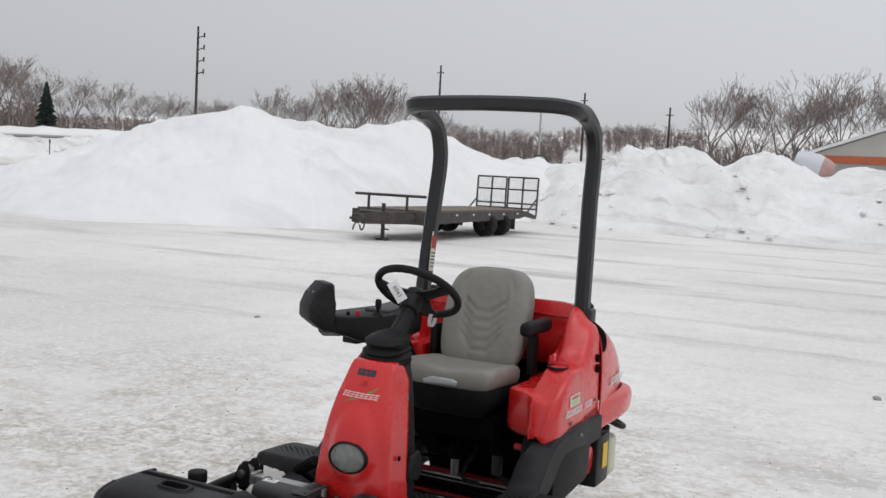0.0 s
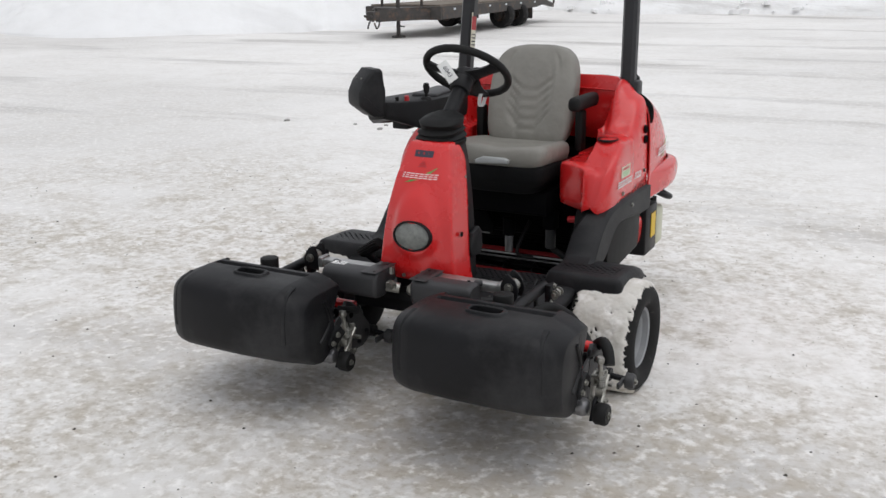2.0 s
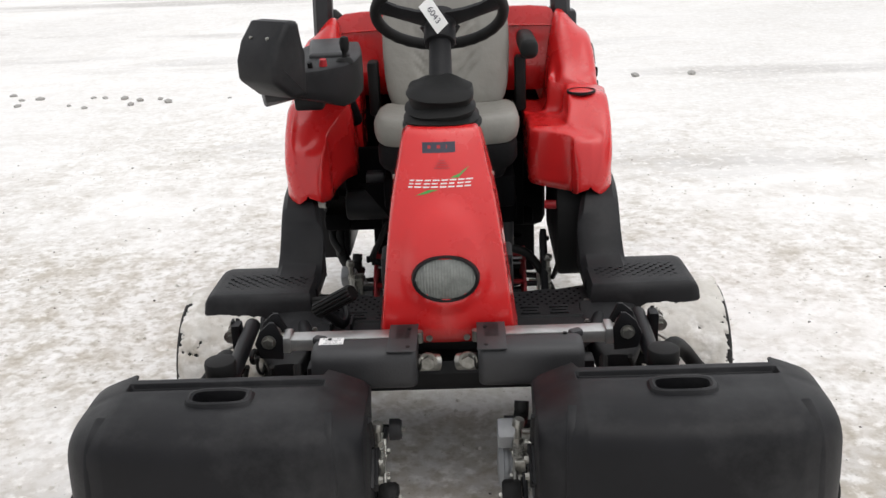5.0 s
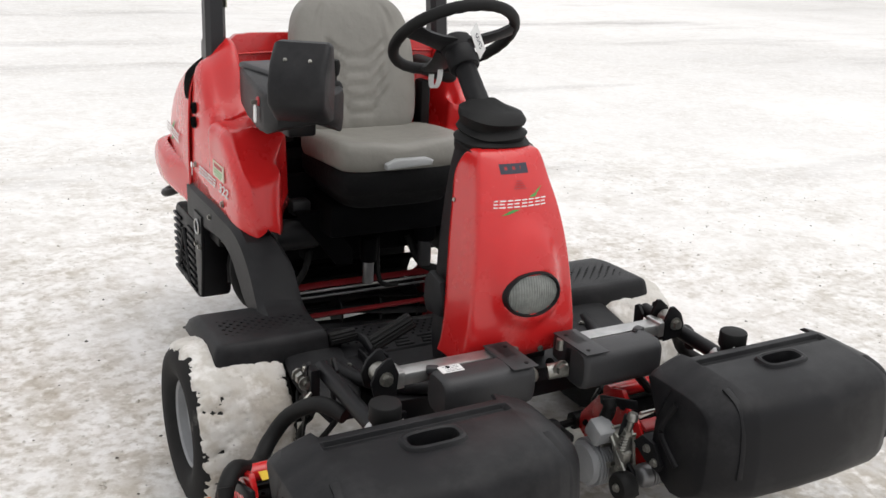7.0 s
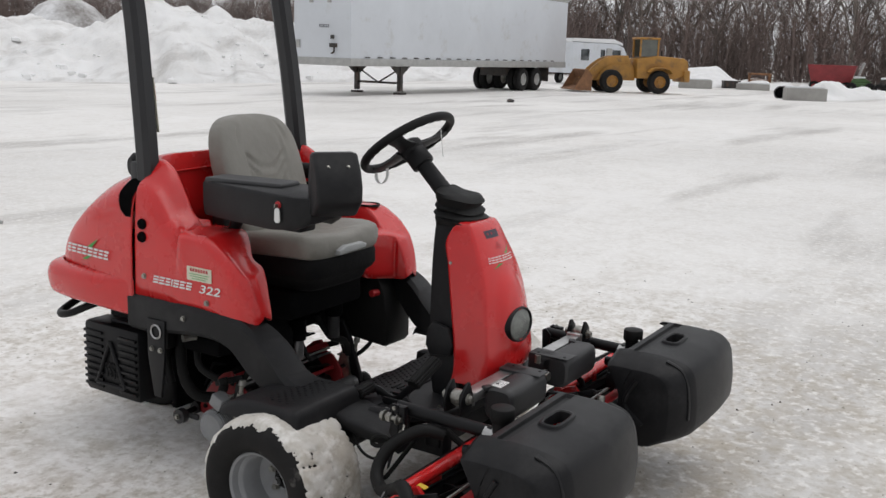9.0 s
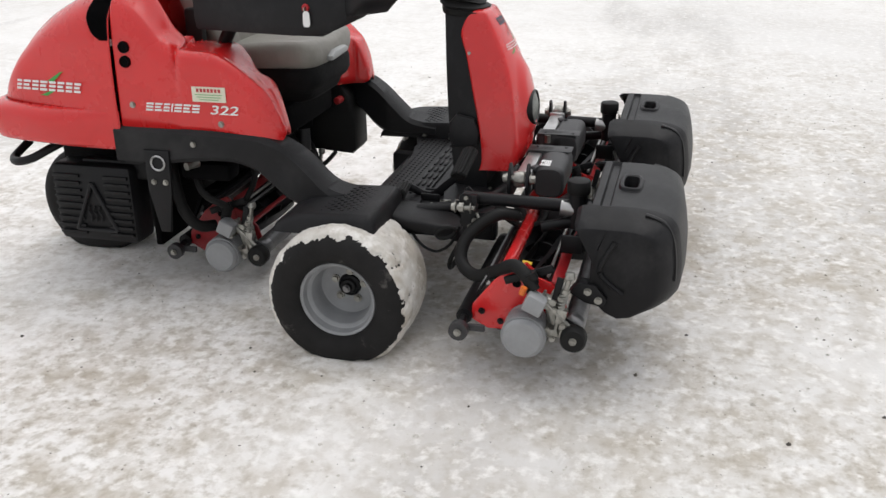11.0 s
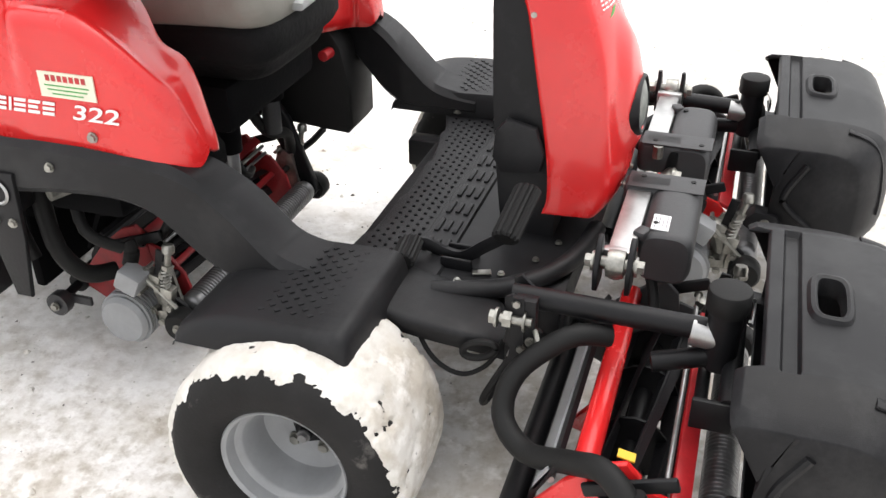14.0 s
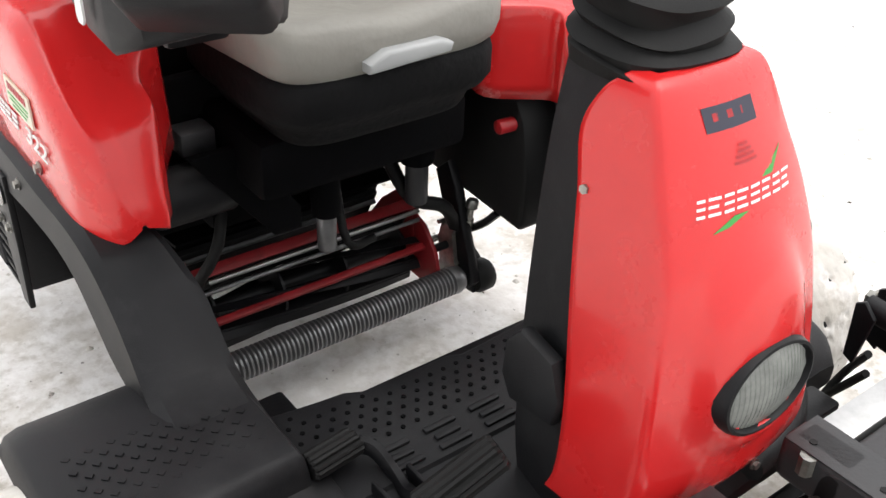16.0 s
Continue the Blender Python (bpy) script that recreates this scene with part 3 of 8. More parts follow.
# black air screen on the hood's top
rows = []
for y, z in ((0.90, 1.152), (1.0, 1.14), (1.1, 1.097), (1.2, 1.03), (1.28, 0.957), (1.33, 0.895)):
    rows.append([(x, y, z + 0.022 - 0.055 * (abs(x) / 0.45) ** 4) for x in (-0.45, -0.40, -0.3, -0.15, 0, 0.15, 0.3, 0.40, 0.45)])
screen = part("air_screen", skin(resample(rows, 4, 2)), BLACK, mower, "black perforated air screen")
# knob beside each post, and a dark sheet for the shaded gap
both("hood_latch", lambda: lathe([(0.0, 0.034), (0.034, 0.032), (0.052, 0.014), (0.054, -0.012), (0.036, -0.036), (0, -0.036)], pose(0.44, 0.975, 1.165, 0, 0, 20), seg=20), HOSE)
def post_slot_shade():
    """Dark sheet on the hood's shoulder behind the post, painting the shaded rounded slot."""
    rows = []
    for z, x, y in ((0.985, 0.564, 0.908), (1.0, 0.562, 0.93), (1.02, 0.559, 0.945), (1.06, 0.5505, 0.957), (1.09, 0.526, 0.957), (1.112, 0.502, 0.95), (1.13, 0.484, 0.93)):
        rows.append([(x + 0.003, 0.877 + (y - 0.877) * k / 3, z + 0.002) for k in range(4)])
    bm = skin(resample(rows, 2, 1))
    bmesh.ops.solidify(bm, geom=bm.faces[:], thickness=0.004)
    return bm


both("post_slot_shade", post_slot_shade, SHADE)
# round vents in the side panels, near-black faces for the shade inside
for z in (0.965, 0.915):
    both("side_vent", lambda: lathe([(0.0, 0.0), (0.012, 0.0), (0.018, 0.006), (0.021, 0.0), (0.021, -0.01)], pose(0.561 + (0.945 - z) * 0.05, 0.825, z, 0, 3, 0), seg=16), SHADE)

# roll bar
def hoop(s, dx, dy):
    """One half of the hoop, from the foot up and forward to the middle of the top bar."""
    half = [(0.45, 0.915, 0.98), (0.446, 0.925, 1.2), (0.438, 0.957, 1.5), (0.430, 0.987, 1.72), (0.428, 1.01, 1.86), (0.43, 1.008, 1.965), (0.432, 0.965, 2.066), (0.434, 0.87, 2.125), (0.432, 0.75, 2.148), (0.405, 0.655, 2.158), (0.31, 0.605, 2.165), (0.0, 0.585, 2.17)]
    return [(s * x + dx, y + dy, z) for x, y, z in half]


rail = hoop(1, -0.012, -0.01) + hoop(-1, -0.016, -0.03)[-2::-1]
part("roll_bar", tube(rail, 0, section=(0.036, 0.04), steps=5, up=(0, 1, 0)), ROPS, mower, "matt black hoop roll bar", 30)
sticker = part("safety_label", box((-0.4205, 0.905, 1.405), (0.002, 0.048, 0.21), rot=(-6.7, 0, -1.5)), LABEL, mower, "white and red safety label on the inner side of the post")
part("label_band", box((-0.4192, 0.910, 1.455), (0.002, 0.046, 0.07), rot=(-6.7, 0, -1.5)), RED_OLD, sticker)
for k in range(5):
    part("label_line", box((-0.4192, 0.8965 + 0.0021 * k, 1.325 + 0.018 * k), (0.002, 0.038, 0.006), rot=(-6.7, 0, -1.5)), DARK_PRINT, sticker)
both("post_foot", lambda: box((0.452, 0.922, 1.09), (0.085, 0.08, 0.2), bevel=0.012), ROPS)

# black side frames: band under the panels and the leg that sweeps down to the step
LEG = [(0.90, 0.545, 0.69), (0.80, 0.545, 0.69), (0.68, 0.56, 0.69), (0.55, 0.575, 0.69), (0.45, 0.575, 0.685), (0.37, 0.55, 0.68), (0.31, 0.50, 0.665), (0.26, 0.455, 0.64), (0.21, 0.43, 0.60), (0.165, 0.42, 0.555), (0.125, 0.42, 0.516), (0.085, 0.42, 0.494), (0.03, 0.42, 0.483), (-0.02, 0.42, 0.478)]


def leg():
    rows = []
    for y, lo, hi in smooth([(a, b, c) for a, b, c in LEG], 3):
        k = min(1, max(0, (0.5 - y) / 0.3))
        xo, xi = 0.577 - 0.012 * k + 0.05 * max(0, 0.16 - y), 0.50 - 0.078 * k
        e = 0.018
        rows.append([(xi, y, lo + e), (xi + e, y, lo), (xo - e, y, lo), (xo, y, lo + e), (xo, y, hi - e), (xo - e, y, hi), (xi + e, y, hi), (xi, y, hi - e)])
    return skin(rows, closed=True, cap=True)


both("side_frame", leg, PLASTIC, "black moulded side frame")


def step():
    """Fender step: rounded top, front face and side skirts."""
    prof = [(0.236, 0.405), (0.232, 0.428), (0.214, 0.447), (0.165, 0.470), (0.10, 0.480), (-0.02, 0.485), (-0.095, 0.487), (-0.112, 0.480), (-0.121, 0.462), (-0.128, 0.412)]
    rows = []
    for x, dz, pinch in ((0.428, 0.075, 1.0), (0.428, 0.012, 1.0), (0.436, 0.0, 1.0), (0.60, 0.0, 1.0), (0.730, 0.0, 1.0), (0.750, 0.006, 0.99), (0.759, 0.022, 0.97), (0.765, 0.07, 0.97)):
        rows.append([(x, 0.05 + (y - 0.05) * pinch, max(z - dz, min(z, 0.415))) for y, z in prof])
    bm = skin(resample(rows, 1, 2))
    for i in range(16):
        for j in range(12):
            x, y = 0.462 + 0.016 * i, -0.082 + 0.0168 * j
            if (i + j) % 2 == 0:
                box((x, y, 0.4842 - 0.0105 * max(0, (y - 0.03) / 0.08) ** 1.3), (0.010, 0.0075, 0.005), bm, rot=(0, 0, 45))
    return bm


both("fender_step", step, PLASTIC, "black plastic step over the wheel with low tread studs", 50)


def knee():
    """Rounded cover between the step and the front of the floor."""
    rows = []
    for y, z, w in ((-0.11, 0.436, 0.085), (-0.16, 0.424, 0.088), (-0.24, 0.412, 0.084), (-0.31, 0.398, 0.072), (-0.355, 0.37, 0.042)):
        rows.append([(0.478 - w, y, z - 0.045), (0.478 - w, y, z - 0.015), (0.478 - w * 0.85, y, z), (0.478, y, z + 0.003), (0.478 + w * 0.85, y, z - 0.003), (0.478 + w, y, z - 0.018), (0.478 + w * 0.94, y, z - 0.045)])
    return skin(resample(rows, 3, 3), closed=True, cap=True)


both("floor_edge", lambda: tube([(0.445, -0.18, 0.41), (0.425, -0.25, 0.412), (0.39, -0.325, 0.414), (0.325, -0.395, 0.418), (0.235, -0.442, 0.424), (0.12, -0.462, 0.43)], 0.021, seg=12), PLASTIC)
for q in ((0.405, -0.222), (0.352, -0.302), (0.275, -0.358), (0.19, -0.39)):
    both("edge_bolt", lambda: bolt((*q, 0.417), (0, 0, 1), 0.006), ZINC)
both("knee_cover", knee, PLASTIC, "black rounded cover in front of the step")

# floor plate with a concave rear edge, holes and a raised word panel
rows = []
for k in range(33):
    x = -0.44 + 0.88 * k / 32
    yr = 0.008 + 0.055 * abs(x / 0.44) ** 2.2 + 0.012 * ((k * 0.145) % 1.0)
    yf = -0.455 + 0.255 * (abs(x) / 0.44) ** 4
    w = min(-0.181, max(yf + 0.03, -0.30))
    rows.append([(x, yr, 0.385), (x, yr, 0.413), (x, yr - 0.008, 0.417), (x, -0.098, 0.415), (x, -0.102, 0.421), (x, -0.176, 0.421), (x, -0.18, 0.415), (x, w, 0.414), (x, yf + 0.012, 0.412), (x, yf, 0.38)])
bm = skin(rows, cap=True)
floor_plate = part("floor_plate", bm, PLASTIC, mower, "black moulded foot platform with perforated tread")
# tread holes as flat near-black discs, their shade put into the colour
bm = bmesh.new()
for i in range(31):
    for j in range(7):
        x, y = -0.405 + 0.027 * i + (0.0135 if j % 2 else 0), -0.085 + 0.019 * j
        if y < -0.006 + 0.055 * abs(x / 0.44) ** 2.2 and abs(x) < 0.41:
            bmesh.ops.create_cone(bm, cap_ends=True, segments=8, radius1=0.0042, radius2=0.0042, depth=0.0012, matrix=pose(x, y, 0.4172))
part("tread_hole", bm, SHADE, floor_plate)
for k in range(8):
    bm = bmesh.new()
    for j in (-1, 0, 1):
        box((0.33 - 0.088 * k, -0.139 + 0.021 * j, 0.4225), (0.058 if j else 0.046, 0.011, 0.008), bm, bevel=0.002)
    part("raised_mark", bm, PLASTIC, floor_plate)

# dark underframe
part("axle", rod((-0.66, 0, 0.24), (0.66, 0, 0.24), 0.045, seg=14), BLACK, mower)
parts("frame_rail", [box((sx * 0.36, -0.15, 0.33), (0.06, 0.6, 0.08), bevel=0.008) for sx in (-1, 1)], BLACK, mower)
parts("cross_member", [box((0, -0.41, 0.36), (0.8, 0.06, 0.08), bevel=0.008), box((0, 0.02, 0.345), (0.8, 0.1, 0.05), bevel=0.008)], BLACK, mower)
parts("rear_rail", [box((sx * 0.48, 0.93, 0.50), (0.05, 0.34, 0.07), bevel=0.008) for sx in (-1, 1)], BLACK, mower)
parts("wheel_motor", [rod((sx * 0.46, 0, 0.235), (sx * 0.60, 0, 0.235), 0.085, seg=20, bevel=0.012) for sx in (-1, 1)], SHADE, mower)

# seat
seat = new("seat")
seat.parent = mower
tagged(seat, "grey vinyl operator seat with sewn pleats")
ring_n = 40


def cushion_row(w, y0, y1, z, r=0.32):
    out = []
    for k in range(ring_n):
        a = k * math.tau / ring_n
        c, s = math.cos(a), math.sin(a)
        out.append((w * math.copysign(abs(c) ** r, c), (y0 + y1) / 2 + (y1 - y0) / 2 * math.copysign(abs(s) ** r, s), z))
    return out


rows = []
for z, k in ((0.828, 0.90), (0.842, 0.97), (0.868, 1.0), (0.897, 1.0), (0.918, 0.97), (0.93, 0.90), (0.928, 0.70), (0.915, 0.45), (0.91, 0.02)):
    r = cushion_row(0.245 * k, 0.47 - 0.21 * k, 0.47 + 0.21 * k, z)
    rows.append([(x, y, zz - 0.03 * max(0, (y - 0.40) / 0.3) + 0.012 * (abs(x) / 0.24) ** 3 * (k > 0.8) - (0.012 if abs(x) < 0.02 and z > 0.9 and y < 0.4 else 0)) for x, y, zz in r])
bm = skin(rows, closed=True, cap=True)
part("cushion", bm, VINYL, seat, "", 60)
rows = []
for v, half, thick in ((0.0, 0.185, 0.05), (0.06, 0.215, 0.07), (0.18, 0.228, 0.08), (0.32, 0.228, 0.078), (0.42, 0.206, 0.07), (0.475, 0.157, 0.055), (0.495, 0.085, 0.03), (0.498, 0.02, 0.01)):
    yc, z = 0.665 + 0.30 * v, 0.885 + v * 0.955
    ring = []
    for k in range(160):
        a = k * math.tau / 160
        c, s = math.cos(a), math.sin(a)
        x = half * math.copysign(abs(c) ** 0.55, c)
        y = yc + thick * math.copysign(abs(s) ** 0.5, s)
        if s < 0:
            y += 0.022 * (1 - (abs(x) / max(half, 0.01)) ** 2)
            q = abs(abs(x) - 0.05 - 0.22 * max(0, v - 0.05))
            y += 0.007 * max(0, 1 - q / 0.016) * (0.05 < v < 0.47)
        ring.append((x, y, z))
    rows.append(ring)
rows = [[list(q) for q in r] for r in zip(*[smooth(list(c), 12) for c in zip(*rows)])]
for r in rows:
    for k in range(81, 160):
        v, side = (r[k][2] - 0.885) / 0.955, abs(r[k][0])
        fade = max(0, min(1, (0.125 - side) / 0.03)) * max(0, min(1, side / 0.012))
        for j in range(5):
            d = v - 0.03 - 0.052 * j - (1.25 - 0.1 * j) * side
            r[k][1] += 0.012 * fade * math.exp(-(d / 0.011) ** 2)
part("backrest", skin(rows, closed=True, cap=True), VINYL, seat, "", 60)
rows = []
for z, k in ((0.665, 0.72), (0.675, 0.80), (0.69, 0.83), (0.715, 0.86), (0.735, 0.95), (0.76, 1.0), (0.815, 1.0), (0.832, 0.985), (0.842, 0.95)):
    rows.append(cushion_row(0.238 * k, 0.48 - 0.218 * k, 0.48 + 0.218 * k, 0.842 - (0.842 - z) * 0.8, 0.36))
part("seat_base", skin(rows, closed=True, cap=True), material("dull_black_rubber", (0.006, 0.006, 0.0065), 0.75, vary=0.4, scale=9, bump=0.4, bump_scale=60, spec=0.15), seat, "black rubber suspension boot")
bm = plate([(-0.085, 0.848), (0.08, 0.856), (0.085, 0.872), (0.06, 0.882), (-0.05, 0.882), (-0.088, 0.866)], "y", 0.238, 0.275, bevel=0.007, seg=3)
part("slide_handle", bm, HANDLE, seat, "light grey slide handle")
parts("hinge", [box((sx * 0.268, 0.70, 0.96), (0.04, 0.07, 0.20), bevel=0.012) for sx in (-1, 1)], HOSE, seat)
bm = box((0.292, 0.67, 1.105), (0.062, 0.30, 0.068), bevel=0.024, seg=3)
part("armrest", bm, HOSE, seat, "black padded armrest")

# right-hand console
console = new("control_console")
console.parent = mower
tagged(console, "black armrest console with joystick and ignition key")
# the head faces forward and outward
HEAD = pose(-0.488, -0.055, 0, 0, 0, -36)
bm = plate([((y + 0.02) * 0.84, z) for y, z in ((0.04, 1.085), (-0.015, 1.088), (-0.088, 1.135), (-0.098, 1.148), (-0.098, 1.198), (-0.07, 1.252), (-0.015, 1.303), (0.03, 1.303), (0.042, 1.292), (0.05, 1.21), (0.055, 1.09))], "x", -0.079, 0.079, bevel=0.016, seg=3)
bmesh.ops.transform(bm, matrix=HEAD, verts=bm.verts)
part("control_head", bm, PLASTIC, console)
outline = [(-0.462, 0.595), (-0.50, 0.42), (-0.535, 0.20), (-0.552, 0.07), (-0.532, 0.015), (-0.43, -0.02), (-0.36, 0.015), (-0.30, 0.10), (-0.272, 0.18), (-0.265, 0.32), (-0.285, 0.50), (-0.30, 0.595)]
rows = []
for z, k in ((1.018, 0.93), (1.026, 0.97), (1.06, 1.0), (1.13, 1.0), (1.142, 0.98), (1.147, 0.93)):
    rows.append([(-0.41 + (x + 0.41) * k, 0.30 + (y - 0.30) * (1 - (1 - k) * 0.4), z + 0.012 * max(0, 0.15 - y) + 0.055 * max(0, (0.10 - y) / 0.13) * (1.147 - z) / 0.129) for x, y in outline])
part("arm_housing", skin(rows, closed=True, cap=True), PLASTIC, console)
bm = box((-0.385, 0.42, 1.15), (0.13, 0.34, 0.024), bevel=0.011, seg=3, rot=(0, 0, 8))
part("arm_pad", bm, CASE, console, "dark grey padded arm top")
bm = rod((-0.305, 0.17, 1.13), (-0.302, 0.167, 1.185), 0.008)
bm = lathe([(0, 0.03), (0.012, 0.026), (0.016, 0.01), (0.013, -0.012), (0.009, -0.02), (0, -0.02)], pose(-0.301, 0.166, 1.195, 0, -90, 0), bm, seg=16)
part("joystick", bm, HOSE, console)
bm = lathe([(0, 0.0), (0.03, 0.0), (0.026, 0.01), (0.02, 0.018), (0, 0.022)], pose(-0.305, 0.17, 1.14, 0, -90, 0), seg=18)
part("joystick_boot", bm, HOSE, console)
part("button", rod((-0.36, 0.085, 1.14), (-0.358, 0.08, 1.17), 0.014, r2=0.01, seg=12), RED_OLD, console, "small red knob")
part("toggle", rod((-0.395, 0.06, 1.145), (-0.395, 0.055, 1.165), 0.008, seg=8), HOSE, console)
bm = box((-0.42, 0.18, 1.03), (0.09, 0.12, 0.05), bevel=0.01)
part("mount", bm, BLACK, console)
part("mount_arm", tube([(-0.36, 0.50, 1.03), (-0.35, 0.55, 0.95), (-0.33, 0.60, 0.86)], 0.024, seg=10), BLACK, console)
bm = lathe([(0, 0.006), (0.012, 0.006), (0.014, 0.0)], pose(-0.541, 0.15, 1.112, 0, 0, 180), seg=14)
part("ignition_switch", bm, RED_OLD, console)
part("key", box((-0.555, 0.148, 1.11), (0.02, 0.003, 0.012)), ZINC, console)
bm = plate([(0.138, 1.052), (0.152, 1.052), (0.157, 1.06), (0.156, 1.095), (0.150, 1.103), (0.140, 1.103), (0.134, 1.095), (0.133, 1.06)], "x", -0.556, -0.553)
part("key_tag", bm, WHITE, console, "white oval key tag")
for x in (-0.034, 0.034):
    part("screw", bolt(tuple(HEAD @ Vector((x, -0.036, 1.2605))), tuple(HEAD.to_3x3() @ Vector((0, -0.70, 0.71))), 0.004), ZINC, console)


# wheels: tyre, rim and packed snow on the tread
def road_wheel(x, y, side, snow):
    w = new("front_wheel" if y < 0.5 else "rear_wheel")
    w.parent = mower
    wide = 1.165 if y < 0.5 else 1.03
    w.matrix_basis = pose(x, y, 0.212, 0, 0, 0 if side < 0 else 180) @ Matrix.Diagonal((wide, 1.02, 1.02, 1))
    tagged(w, "wide turf tyre on a grey steel rim" + (", tread caked with snow" if snow else ""))
    t = [(0.120, 0.080), (0.130, 0.104), (0.150, 0.120), (0.185, 0.127), (0.210, 0.122), (0.226, 0.110), (0.232, 0.094), (0.235, 0.05), (0.236, 0.0)]
    prof = [(r, -h) for r, h in t] + [(r, h) for r, h in t[-2::-1]]
    bm = lathe(prof, Matrix(), seg=96)
    for v in bm.verts:
        v.co.z = max(v.co.z, -0.204)
    part("tyre", bm, RUBBER, w)
    r = [(0.124, 0.085), (0.131, 0.098), (0.126, 0.103), (0.119, 0.098), (0.114, 0.078), (0.104, 0.072), (0.101, 0.066), (0.098, 0.02), (0.094, 0.006), (0.075, -0.006), (0.06, -0.008), (0.04, -0.008), (0.036, -0.03), (0.0, -0.03)]
    part("rim", lathe([(a, -b) for a, b in r], Matrix(), seg=48), GREY, w, "light grey painted steel rim")
    part("hub", lathe([(0.0, -0.022), (0.012, -0.022), (0.016, -0.012), (0.024, -0.010), (0.028, 0.0), (0.036, 0.004), (0.036, 0.03)], Matrix(), seg=28), BLACK, w, "black wheel hub")
    part("axle_nut", bolt((-0.020, 0, 0), (-1, 0, 0), 0.010), ROLLER, w)
    for k in range(5):
        a = k * math.tau / 5 + 0.4
        part("wheel_bolt", bolt((0.007, 0.052 * math.cos(a), 0.052 * math.sin(a)), (-1, 0, 0), 0.0105), ZINC, w)
    if not snow:
        return w
    bm = bmesh.new()
    grid = {}
    N, M = 240, 48
    for i in range(N):
        a = i * math.tau / N
        for j in range(M + 1):
            h = -0.1215 + 0.243 * j / M
            q = abs(h) / 0.1215
            lump = noise.noise((6 * math.cos(a), 6 * math.sin(a), h * 22 + side))
            fine = noise.noise((22 * math.cos(a), 22 * math.sin(a), h * 80))
            grit = noise.noise((60 * math.cos(a), 60 * math.sin(a), h * 230))
            for (r0, h0), (r1, h1) in zip(t, t[1:]):
                if h1 <= abs(h) <= h0 and h0 > h1:
                    tread = r1 + (r0 - r1) * (abs(h) - h1) / (h0 - h1)
            keep = 0.42 * lump + 0.34 * fine + 0.12 * grit - max(0, q - 0.76) * 2.6 * (1.0 - 0.45 * math.sin(a)) - max(0, q - 0.93) * 9.0 + 0.38
            rr = tread + max(-0.012, min(0.007, keep * 0.05)) + (0.004 * lump + 0.002 * fine if keep > 0 else 0)
            grid[i, j] = bm.verts.new((h, rr * math.cos(a), max(-0.2055, rr * math.sin(a))))
    for i in range(N):
        for j in range(M):
            bm.faces.new((grid[i, j], grid[(i + 1) % N, j], grid[(i + 1) % N, j + 1], grid[i, j + 1]))
    crust = part("snow_crust", bm, CAKED, w, "dirty snow packed on the tread", 80)
    return w


road_wheel(-0.702, -0.008, -1, True)
road_wheel(0.702, -0.008, 1, True)
road_wheel(0.0, 1.36, -1, False)


